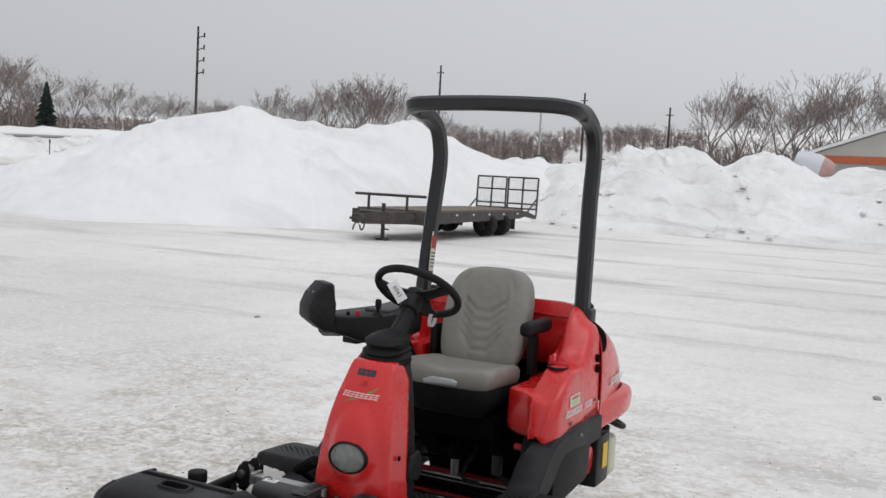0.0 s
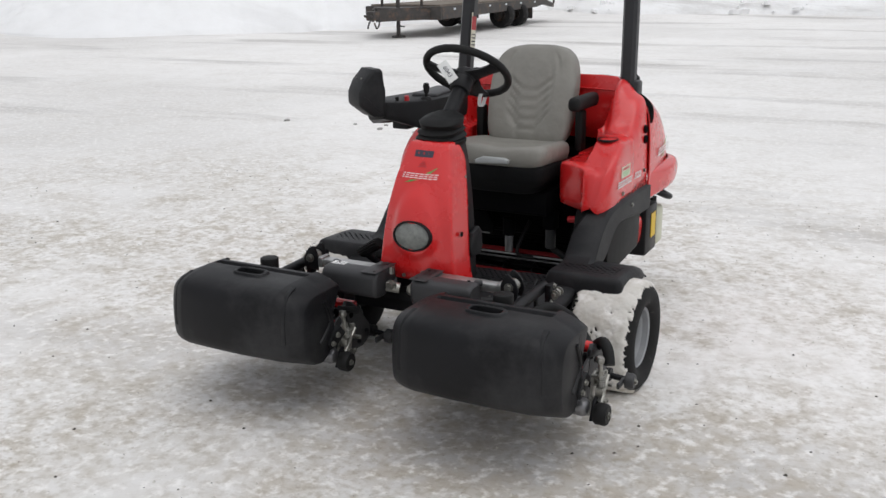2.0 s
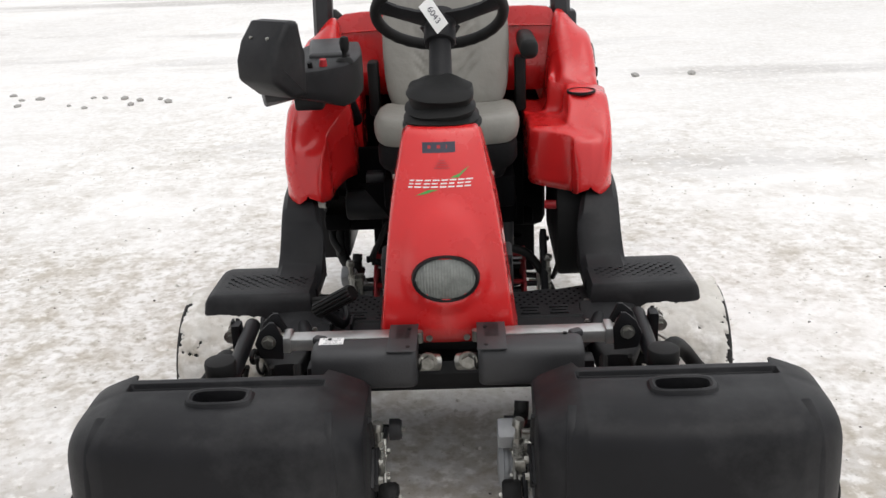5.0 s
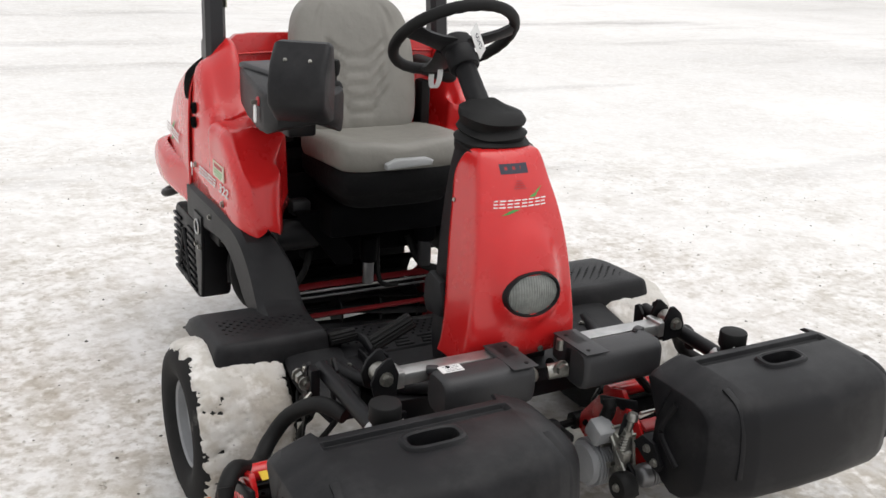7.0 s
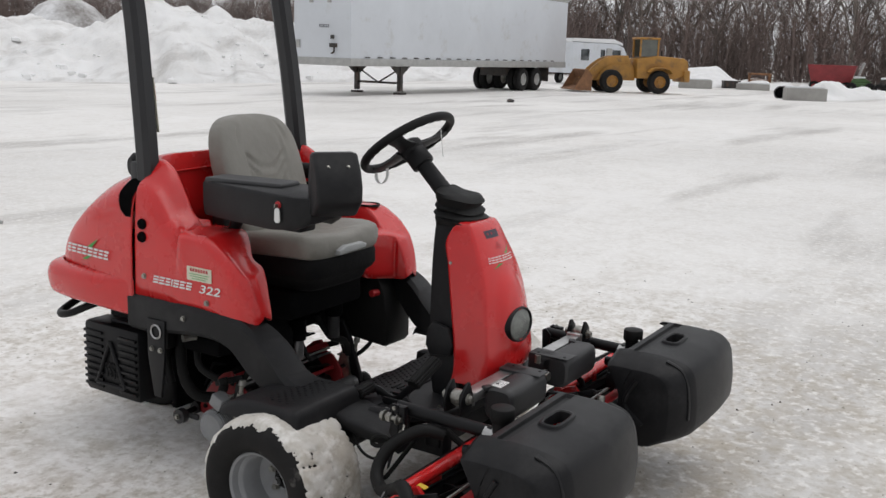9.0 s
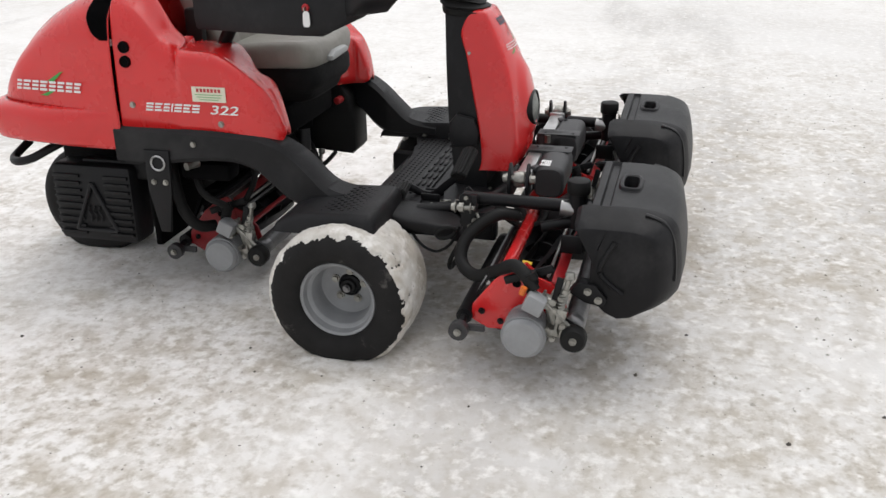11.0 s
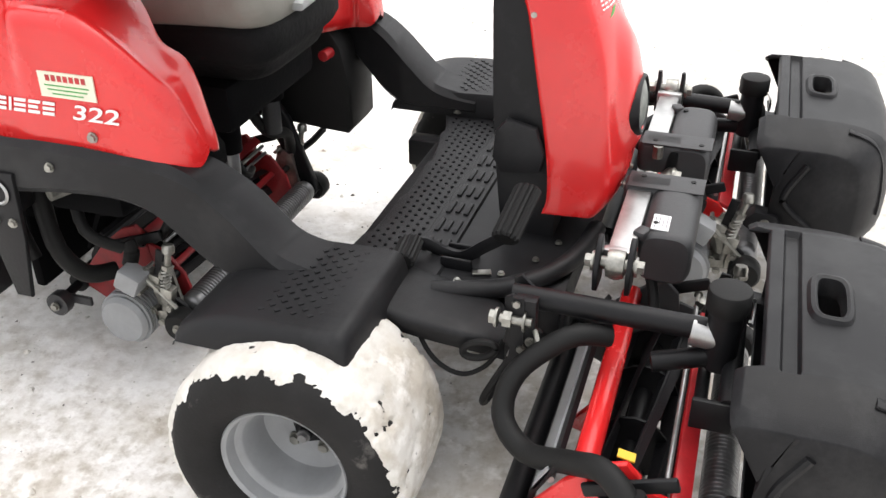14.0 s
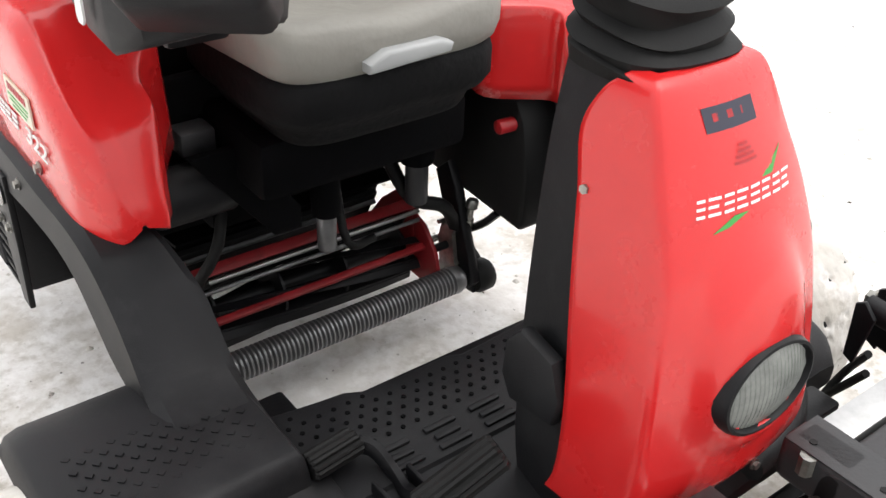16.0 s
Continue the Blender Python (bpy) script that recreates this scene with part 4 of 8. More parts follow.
# cutting units
def reel_unit(x, y, z, turn=0.0, paint=None):
    paint = paint or RED
    u = new("cutting_unit")
    u.parent = mower
    u.matrix_basis = pose(x, y, z, turn, 0, 0)
    tagged(u, "red reel cutting unit with grey motor, raised off the ground")
    END = [(-0.05, -0.06), (0.0, -0.085), (0.11, -0.09), (0.165, -0.06), (0.16, -0.01), (0.09, 0.08), (0.03, 0.13), (-0.01, 0.145), (-0.035, 0.12), (-0.045, 0.06), (-0.06, 0.0)]
    for s in (-1, 1):
        bm = plate(END, "x", s * 0.275, s * 0.29, bevel=0.003)
        part("end_plate", bm, paint if s < 0 or paint is RED_SHADED else CASE, u)
        # disc on the closed plate, painted with the hole's shade
        part("plate_hole", rod((s * 0.287, 0.02, 0.075), (s * 0.2915, 0.02, 0.075), 0.014, seg=18), SHADE, u, "near-black disc standing for the shaded hole in the end plate")
        for q in ((0.13, -0.03), (0.07, -0.06), (-0.025, 0.10)):
            part("plate_bolt", bolt((s * 0.29, *q), (s, 0, 0), 0.008), BLACK, u)
        coil = [(s * 0.365 + 0.0125 * math.cos(k * 0.9), -0.125 - 0.012 * k / 40 + 0.0125 * math.sin(k * 0.9), 0.035 + 0.055 * k / 40) for k in range(41)]
        part("adjuster_spring", tube(coil, 0.0028, seg=5, steps=1), ZINC, u)
        part("adjuster_knob", lathe([(0, 0.012), (0.012, 0.012), (0.015, 0.006), (0.015, -0.008), (0.010, -0.012), (0, -0.012)], pose(s * 0.365, -0.152, 0.148, 0, -78, 0), seg=14), ZINC, u)
        parts("lock_nut", [rod((s * 0.365, -0.118 - 0.2 * dz, dz - 0.012), (s * 0.365, -0.118 - 0.2 * dz - 0.003, dz), 0.0135, seg=6) for dz in (0.022, 0.105)], ZINC, u)
        part("roller_arm", plate([(-0.185, -0.05), (-0.165, -0.065), (-0.10, -0.01), (-0.085, 0.055), (-0.10, 0.062), (-0.125, 0.01)], "x", s * 0.362, s * 0.368, bevel=0.0015), ZINC, u)
        part("hex_stud", rod((s * 0.30, -0.06, 0.02), (s * 0.385, -0.06, 0.02), 0.009, seg=6), ZINC, u)
        part("tie_rod", rod((s * 0.372, -0.075, 0.065), (s * 0.375, -0.165, -0.02), 0.006, seg=8), ZINC, u)
        part("front_ear", plate([(-0.03, -0.07), (-0.04, 0.10), (-0.085, 0.085), (-0.13, 0.03), (-0.15, -0.04), (-0.125, -0.07)], "x", s * 0.277, s * 0.288, bevel=0.003), paint if s < 0 or paint is RED_SHADED else CASE, u)
        parts("spacer", [rod((s * 0.286, y, z), (s * 0.33, y, z), 0.010, seg=10) for y, z in ((-0.11, 0.03), (-0.115, -0.045))], BLACK, u)
        part("adjuster_plate", plate([(-0.165, -0.065), (-0.125, -0.075), (-0.085, -0.04), (-0.075, 0.04), (-0.10, 0.085), (-0.13, 0.075), (-0.14, 0.0)], "x", s * 0.327, s * 0.337, bevel=0.002), ZINC, u, "zinc plated height adjuster")
        part("adjuster_screw", rod((s * 0.365, -0.115, -0.03), (s * 0.365, -0.15, 0.14), 0.0085, seg=10), ZINC, u)
        parts("adjuster_block", [box((s * 0.352, -0.092, 0.05), (0.036, 0.042, 0.04), bevel=0.005, rot=(15, 0, 0)), box((s * 0.362, -0.13, 0.015), (0.03, 0.03, 0.05), bevel=0.004, rot=(12, 0, 0)), box((s * 0.35, -0.10, -0.045), (0.04, 0.045, 0.026), bevel=0.004, rot=(-8, 0, 0))], ZINC, u)
        part("locking_bar", box((s * 0.36, -0.115, 0.09), (0.008, 0.022, 0.10), bevel=0.003, rot=(12, 0, 0)), BLACK, u)
        for q in ((-0.11, 0.035, 0.372), (-0.088, -0.03, 0.372), (-0.14, -0.01, 0.38), (-0.128, 0.075, 0.37), (-0.075, 0.075, 0.36), (-0.105, -0.062, 0.37)):
            part("bolt", bolt((s * q[2], q[0], q[1]), (s, 0, 0), 0.0075, rod((s * 0.327, q[0], q[1]), (s * q[2], q[0], q[1]), 0.0055, seg=8)), ZINC, u)
        part("arm_link", box((s * 0.305, -0.02, 0.115), (0.012, 0.16, 0.026), bevel=0.004, rot=(-20, 0, 0)), BLACK, u)
        bm = lathe([(0, 0.024), (0.034, 0.024), (0.04, 0.016), (0.04, -0.016), (0.034, -0.024), (0, -0.024)], pose(s * 0.385, -0.172, -0.045), seg=20)
        part("roller_end", bm, HOSE, u)
        part("roller_bracket", plate([(-0.195, -0.07), (-0.155, -0.075), (-0.12, -0.03), (-0.13, 0.01), (-0.165, -0.01)], "x", s * 0.345, s * 0.358, bevel=0.003), BLACK, u)
        part("roller_bolt", bolt((s * 0.408, -0.172, -0.045), (s, 0, 0), 0.009), ZINC, u)
        bm = lathe([(0, 0.02), (0.026, 0.02), (0.031, 0.012), (0.031, -0.014), (0, -0.014)], pose(s * 0.375, 0.185, -0.062), seg=16)
        part("rear_link", bm, CASE, u)
        part("link_axle", rod((s * 0.285, 0.185, -0.052), (s * 0.372, 0.185, -0.06), 0.012, seg=12), BLACK, u)
        part("link_bolt", bolt((s * 0.394, 0.185, -0.062), (s, 0, 0), 0.009), ZINC, u)
        part("link_arm", box((s * 0.352, 0.15, -0.06), (0.012, 0.085, 0.024), bevel=0.004), CASE, u)
    for b in range(8):
        rows = []
        for k in range(17):
            h, a = -0.27 + 0.54 * k / 16, b * math.tau / 8 + 0.9 * k / 16
            c, s = math.cos(a), math.sin(a)
            rows.append([(h, 0.05 * c, 0.05 * s), (h, 0.078 * c - 0.004 * s, 0.078 * s + 0.004 * c), (h, 0.089 * c - 0.018 * s, 0.089 * s + 0.018 * c), (h, 0.084 * c - 0.018 * s, 0.084 * s + 0.018 * c), (h, 0.073 * c, 0.073 * s)])
        part("reel_blade", skin(rows, closed=True, cap=True), BLACK, u)
    part("reel_shaft", rod((-0.275, 0, 0), (0.275, 0, 0), 0.02, seg=12), BLACK, u)
    parts("reel_disc", [rod((h - 0.003, 0, 0), (h + 0.003, 0, 0), 0.07, seg=18) for h in (-0.24, -0.08, 0.08, 0.24)], BLACK, u)
    prof = []
    for k in range(168):
        h = -0.30 + 0.60 * k / 167
        prof.append((0.0335 if k % 3 else 0.0255, h))
    prof = [(0, -0.335), (0.020, -0.334), (0.029, -0.328), (0.0335, -0.315), (0.034, -0.303)] + prof + [(0.034, 0.303), (0.0335, 0.315), (0.029, 0.328), (0.020, 0.334), (0, 0.335)]
    part("front_roller", lathe(prof, Matrix.Translation((0, -0.165, -0.035)), seg=24), ROLLER, u, "grooved grey steel roller")
    part("rear_roller", rod((-0.30, 0.185, -0.05), (0.30, 0.185, -0.05), 0.026, seg=18), BLACK, u)
    if paint is RED_SHADED:
        part("top_plate", box((0, -0.045, 0.131), (0.57, 0.026, 0.006), bevel=0.002, rot=(38, 0, 0)), RED_SHADED, u, "red sheet cover over the reel")
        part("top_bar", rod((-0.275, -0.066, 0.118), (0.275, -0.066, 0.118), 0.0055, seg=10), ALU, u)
        part("front_bar", box((0, -0.086, 0.03), (0.56, 0.017, 0.012), bevel=0.003, rot=(25, 0, 0)), RED_SHADED, u)
        # dark sheet added behind the reel to close the bright gaps
        part("gap_blocking_sheet", plate([(0.02, 0.165), (0.09, 0.15), (0.14, 0.05), (0.15, 0.05), (0.10, 0.16), (0.02, 0.172)], "x", -0.28, 0.28), SHADE, u)
    else:
        part("cross_tube", rod((-0.28, 0.06, 0.102), (0.28, 0.06, 0.102), 0.022, seg=14), paint, u)
        part("front_bar", box((0, -0.10, 0.075), (0.56, 0.035, 0.012), bevel=0.003, rot=(25, 0, 0)), RED_OLD, u)
        part("deflector", plate([(0.116, 0.078), (0.14, 0.03), (0.146, 0.033), (0.122, 0.083)], "x", -0.27, 0.27), GREY, u, "bare grey sheet deflector")
    part("bedknife", box((0, 0.045, -0.088), (0.56, 0.08, 0.02), bevel=0.004), BLACK, u)
    part("shield", plate([(0.10, 0.09), (0.14, 0.02), (0.15, -0.05), (0.158, -0.05), (0.15, 0.025), (0.108, 0.098)], "x", -0.27, 0.27), BLACK, u)
    # motor on the right-hand end
    m = Matrix.Translation((-0.30, -0.02, -0.055)) @ Matrix.Diagonal((1, 1.11, 1.11, 1))
    fins = []
    for k in range(8):
        h = -0.022 - 0.0095 * k
        fins += [(0.063, h), (0.063, h - 0.0045), (0.056, h - 0.0045), (0.056, h - 0.0095)]
    motor = part("motor", lathe([(0, 0), (0.062, -0.0), (0.062, -0.022)] + fins + [(0.058, -0.10), (0.05, -0.112), (0.02, -0.116), (0, -0.116)], m, seg=32), GREY, u, "grey finned electric motor")
    if x < -0.1:
        part("warning_label", box((-0.25, -0.005, 0.13), (0.02, 0.03, 0.003), rot=(10, 0, 0)), YELLOW, u, "small yellow warning label")
    if x < -0.1:
        part("plug", rod((-0.385, -0.012, 0.085), (-0.385, -0.02, 0.108), 0.010, seg=10), ORANGE_PLUG, u, "orange cable plug")
    part("plug_boot", tube([(-0.355, -0.03, 0.08), (-0.352, -0.04, 0.115), (-0.35, -0.03, 0.14)], 0.019, seg=12), HOSE, u)
    part("motor_cover", box((-0.385, -0.052, 0.06), (0.06, 0.062, 0.055), bevel=0.008, rot=(25, 0, 0)), GREY, u)
    parts("rear_bar", [rod((-0.27, 0.115, 0.06), (0.27, 0.115, 0.06), 0.008, seg=10), rod((-0.27, -0.075, 0.10), (0.27, -0.075, 0.10), 0.005, seg=10)], ALU if paint is RED else ROLLER, u)
    return u


reel_unit(-0.54, -0.627, 0.262)
reel_unit(0.535, -0.627, 0.262)
reel_unit(-0.015, 0.638, 0.203, paint=RED_SHADED)


# grass catchers
def catcher(x):
    c = new("grass_catcher")
    c.parent = mower
    c.matrix_basis = pose(x, 0, 0)
    tagged(c, "black moulded grass catcher with a hand slot")
    cy, cz = -0.93, 0.41
    tops = [(-0.775, 0.566), (-0.79, 0.576), (-0.825, 0.578), (-0.84, 0.578), (-0.845, 0.566), (-0.868, 0.565), (-0.873, 0.577), (-0.895, 0.578), (-0.945, 0.577), (-0.985, 0.574), (-1.02, 0.569), (-1.045, 0.562), (-1.066, 0.552), (-1.082, 0.537), (-1.092, 0.515), (-1.099, 0.48), (-1.106, 0.43), (-1.108, 0.405), (-1.107, 0.345), (-1.102, 0.322), (-1.088, 0.302), (-1.065, 0.287), (-0.97, 0.251), (-0.915, 0.244), (-0.875, 0.262), (-0.845, 0.295), (-0.82, 0.335)]
    rows = []
    for h, k in ((-0.302, 0.0), (-0.302, 0.925), (-0.300, 0.955), (-0.295, 0.976), (-0.286, 0.991), (-0.272, 0.998), (-0.245, 1.0), (-0.212, 1.0), (-0.204, 1.0), (-0.056, 1.0), (0.056, 1.0), (0.204, 1.0), (0.212, 1.0), (0.245, 1.0), (0.272, 0.998), (0.286, 0.991), (0.295, 0.976), (0.300, 0.955), (0.302, 0.925), (0.302, 0.0)):
        row = [[h, cy + (y - cy) * k, cz + (z - cz) * k] if k else [h, -0.832, 0.44] for y, z in tops]
        if abs(h) > 0.205:
            for q in (4, 5):
                row[q][2] = cz + (0.578 - cz) * k
        if abs(h) < 0.21:
            row[0][1:], row[1][1:] = (-0.812, 0.570), (-0.818, 0.577)
        # the front sweeps back towards the ends
        for q in row:
            q[1] += 0.075 * max(0, (-q[1] - 0.93) / 0.17) * (abs(h) / 0.302) ** 5
            q[2] -= 0.034 * max(0, min(1, (abs(h) - 0.215) / 0.08)) * max(0, min(1, (q[2] - 0.42) / 0.12))
            q[0] *= 1.083
        rows.append(row)
    bm = skin(rows)
    gone = [f for f in bm.faces if abs(f.calc_center_median().x) < 0.06 and -0.945 < f.calc_center_median().y < -0.895 and f.calc_center_median().z > 0.5]
    bmesh.ops.delete(bm, geom=gone, context="FACES")
    bmesh.ops.remove_doubles(bm, verts=bm.verts, dist=1e-5)
    shell = part("shell", bm, CATCHER, c, "", 28)
    shell.modifiers.new("thickness", "SOLIDIFY").thickness = 0.005
    soft = shell.modifiers.new("soft", "BEVEL")
    soft.width, soft.segments, soft.limit_method, soft.angle_limit = 0.004, 2, "ANGLE", radians(28)
    # hand slot: raised lip round an opening
    sm = pose(0.0, -0.92, 0.578, 2.5, 0, 0)
    ring = []
    for k in range(29):
        a = k * math.tau / 28
        ca, sa = math.cos(a), math.sin(a)
        sx, sy = math.copysign(abs(ca) ** 0.55, ca), math.copysign(abs(sa) ** 0.55, sa)
        ring.append([sm @ Vector((a1 * sx, b1 * sy, h)) for a1, b1, h in ((0.084, 0.044, -0.010), (0.073, 0.035, 0.007), (0.066, 0.029, 0.009), (0.060, 0.024, 0.006), (0.058, 0.0225, -0.012), (0.058, 0.0225, -0.03))])
    part("slot_rim", skin(ring), CATCHER, c)
    # moulded ribs down the ends
    for s in (-1, 1):
        part("rib", tube([(s * 0.327, -0.90, 0.50), (s * 0.327, -0.862, 0.425), (s * 0.327, -0.868, 0.385), (s * 0.327, -0.93, 0.335)], 0.009, seg=8), CATCHER, c)
        part("front_ridge", tube([(s * 0.25, -0.98, 0.567), (s * 0.254, -1.035, 0.548), (s * 0.258, -1.064, 0.505), (s * 0.26, -1.077, 0.43), (s * 0.262, -1.079, 0.37)], 0, section=(0.012, 0.004), steps=4, up=(0, -0.7, 0.7)), CATCHER, c)
        for y, z in ((-0.827, 0.338), (-0.86, 0.312)):
            part("catcher_bolt", bolt((s * 0.338, y, z), (s, 0, 0), 0.009), ZINC, c)
        part("hanger_plate", plate([(-0.77, 0.33), (-0.80, 0.365), (-0.85, 0.36), (-0.885, 0.315), (-0.875, 0.29), (-0.82, 0.30)], "x", s * 0.292, s * 0.338, bevel=0.002), BLACK, c)
    return c


catcher(-0.508)
catcher(0.528)


# lift arms, pivots and electric lift cylinders
def lift(s):
    arm = new("lift_arm")
    arm.parent = mower
    tagged(arm, "black tubular lift arm with pivot cap")
    xa = 0.545 if s < 0 else 0.518
    bm = rod((s * (xa + 0.006), -0.375, 0.508), (s * xa, -0.725, 0.50), 0.0215, seg=20)
    part("tube", bm, BLACK, arm)
    part("collar", rod((s * xa, -0.70, 0.494), (s * xa, -0.745, 0.49), 0.028, seg=20), ALU, arm, "bare metal collar")
    bm = rod((s * xa, -0.755, 0.43), (s * xa, -0.755, 0.545), 0.03, seg=20)
    part("pivot_post", bm, BLACK, arm)
    bm = rod((s * xa, -0.755, 0.545), (s * xa, -0.755, 0.592), 0.038, seg=24, bevel=0.006)
    part("cap", bm, HOSE, arm, "black round rubber cap")
    part("clip", tube([(s * (xa - 0.027), -0.79, 0.56), (s * (xa - 0.042), -0.80, 0.545), (s * (xa - 0.022), -0.80, 0.51), (s * (xa - 0.002), -0.795, 0.53)], 0.003, seg=6), ALU, arm)
    parts("yoke_bar", [rod((s * 0.36, -0.78, 0.44), (s * 0.68, -0.78, 0.44), 0.018, seg=12), rod((s * 0.37, -0.735, 0.40), (s * 0.66, -0.735, 0.40), 0.012, seg=12)], BLACK, arm)
    parts("yoke_plate", [box((s * x, -0.755, 0.42), (0.012, 0.07, 0.06), bevel=0.003) for x in (0.36, 0.68)], BLACK, arm)
    part("yoke_arm", rod((s * xa, -0.755, 0.45), (s * (xa + 0.03), -0.64, 0.43), 0.019, seg=12), BLACK, arm)
    parts("bracket", [plate([(-0.37, 0.525), (-0.385, 0.535), (-0.41, 0.51), (-0.395, 0.41), (-0.375, 0.42)], "x", s * (xa + 0.01) + dx - 0.005, s * (xa + 0.01) + dx + 0.005, bevel=0.002) for dx in (-0.035, 0.035)], BLACK, arm)
    px = s * (xa + 0.062)
    part("pivot_bolt", bolt((px, -0.362, 0.49), (0, 1, 0), 0.014, rod((px, -0.365, 0.49), (px, -0.425, 0.49), 0.009, seg=10)), ZINC, arm)
    part("pivot_nut", rod((px, -0.372, 0.49), (px, -0.388, 0.49), 0.0165, seg=6), ZINC, arm)
    part("pivot_washer", rod((px, -0.41, 0.49), (px, -0.414, 0.49), 0.019, seg=18), ZINC, arm)
    part("pivot_bracket", plate([(-0.43, 0.42), (-0.37, 0.43), (-0.39, 0.53), (-0.43, 0.53)], "x", s * (xa + 0.03), s * (xa + 0.055), bevel=0.003), BLACK, arm)
    for q in ((-0.422, 0.443), (-0.395, 0.523), (-0.405, 0.425)):
        part("small_bolt", bolt((s * (xa + 0.055), *q), (s, 0, 0), 0.0075), ZINC, arm)
    part("grease_nipple", rod((s * (xa + 0.055), -0.43, 0.47), (s * (xa + 0.075), -0.44, 0.46), 0.005, seg=8), ZINC, arm)
    part("lug", plate([(-0.50, 0.27), (-0.55, 0.335), (-0.575, 0.345), (-0.575, 0.31), (-0.535, 0.262)], "x", s * 0.60 - 0.008, s * 0.60 + 0.008, bevel=0.002), RED, arm, "red lug on the unit frame")
    # electric cylinder across the front
    cyl = new("lift_cylinder")
    cyl.parent = mower
    tagged(cyl, "dark grey electric lift cylinder with silver top plate")
    a = Vector((s * 0.075, -0.60, 0.50))
    rows = []
    for x, k in ((0.078, 0.0), (0.078, 0.84), (0.084, 0.95), (0.096, 1.0), (0.21, 1.0), (0.322, 1.0), (0.336, 0.95), (0.342, 0.84), (0.342, 0.0)):
        ring = []
        for j in range(32):
            c, z = math.cos(j * math.tau / 32), math.sin(j * math.tau / 32)
            ring.append((s * x, -0.626 + 0.054 * k * math.copysign(abs(c) ** 0.55, c), 0.505 + 0.057 * k * math.copysign(abs(z) ** 0.6, z)))
        rows.append(ring)
    bm = skin(rows, closed=True)
    bmesh.ops.remove_doubles(bm, verts=bm.verts, dist=1e-5)
    part("housing", bm, CASE, cyl)
    part("end_cap", box((s * 0.113, -0.568, 0.524), (0.07, 0.11, 0.078), bevel=0.016, seg=3), CASE, cyl)
    part("cap_seam", box((s * 0.113, -0.60, 0.5615), (0.074, 0.16, 0.003), bevel=0.001), CASE, cyl)
    for x, y in ((0.098, -0.655), (0.098, -0.55), (0.30, -0.60)):
        part("housing_screw", bolt((s * x, y, 0.558), (0, 0, 1), 0.006), HOSE, cyl)
    part("notch", box((s * 0.33, -0.578, 0.552), (0.034, 0.026, 0.02), bevel=0.006, rot=(0, 0, s * 25)), CASE, cyl)
    part("pin", rod(a + Vector((-s * 0.05, 0.02, -0.02)), a + Vector((0, 0, -0.01)), 0.022, seg=12), ZINC, cyl)
    part("pin_nut", bolt((s * 0.052, -0.60, 0.495), (0, -1, 0), 0.018), ZINC, cyl)
    part("fitting", rod((s * 0.075, -0.56, 0.53), (s * 0.075, -0.56, 0.56), 0.012, seg=8), ZINC, cyl)
    bm = box((s * 0.285, -0.548, 0.536), (0.28, 0.05, 0.034), bevel=0.004)
    part("rail", bm, ALU, cyl, "bare aluminium rail")
    part("rail_clamp", box((s * 0.418, -0.548, 0.538), (0.022, 0.062, 0.046), bevel=0.004), ALU, cyl)
    part("piston", rod((s * 0.42, -0.548, 0.54), (s * 0.475, -0.548, 0.545), 0.02, seg=14, bevel=0.003), ZINC, cyl)
    parts("clevis_plate", [plate([(s * 0.43, 0.50), (s * 0.425, 0.56), (s * 0.445, 0.604), (s * 0.458, 0.604), (s * 0.485, 0.58), (s * 0.50, 0.545), (s * 0.49, 0.505)], "y", -0.545 + dy - 0.005, -0.545 + dy + 0.005, bevel=0.002) for dy in (-0.03, 0.03)], BLACK, cyl)
    part("clevis_pin", rod((s * 0.462, -0.60, 0.553), (s * 0.462, -0.49, 0.553), 0.012, seg=10), ZINC, cyl)
    parts("pin_nut", [bolt((s * 0.462, -0.545 + d * 0.038, 0.553), (0, d, 0), 0.014) for d in (-1, 1)], ZINC, cyl)
    part("rod_eye", lathe([(0.011, -0.016), (0.026, -0.016), (0.028, 0.0), (0.026, 0.016), (0.011, 0.016)], pose(s * 0.462, -0.548, 0.553, 0, 0, 90), seg=20), ZINC, cyl)
    if s < 0:
        bm = box((s * 0.295, -0.61, 0.5625), (0.062, 0.034, 0.002), rot=(3, 0, 0))
        part("label", bm, WHITE, cyl, "white paper label with small print")
        parts("label_print", [box((s * 0.295 + 0.004 * (k % 2), -0.599 - 0.0075 * k, 0.5641 - 0.0004 * k), (0.048 - 0.008 * (k % 3), 0.0014, 0.0006), rot=(3, 0, 0)) for k in range(4)], DARK_PRINT, cyl)
    bm = tube([(s * 0.56, -0.56, 0.46), (s * 0.60, -0.491, 0.468), (s * 0.65, -0.41, 0.407), (s * 0.70, -0.40, 0.341), (s * 0.75, -0.457, 0.315), (s * 0.80, -0.54, 0.36), (s * 0.85, -0.60, 0.405), (s * 0.885, -0.645, 0.39), (s * 0.90, -0.672, 0.35)], 0.021, seg=12)
    part("hose", bm, HOSE, arm)
    part("hose", tube([(s * 0.50, -0.42, 0.40), (s * 0.53, -0.36, 0.30), (s * 0.56, -0.33, 0.25), (s * 0.60, -0.34, 0.30), (s * 0.58, -0.38, 0.38)], 0.008, seg=8), HOSE, arm)
    part("hose", tube([(s * 0.42, -0.46, 0.42), (s * 0.40, -0.55, 0.36), (s * 0.36, -0.62, 0.38), (s * 0.30, -0.60, 0.45)], 0.012, seg=8), HOSE, arm)
    return arm


lift(-1)
lift(1)

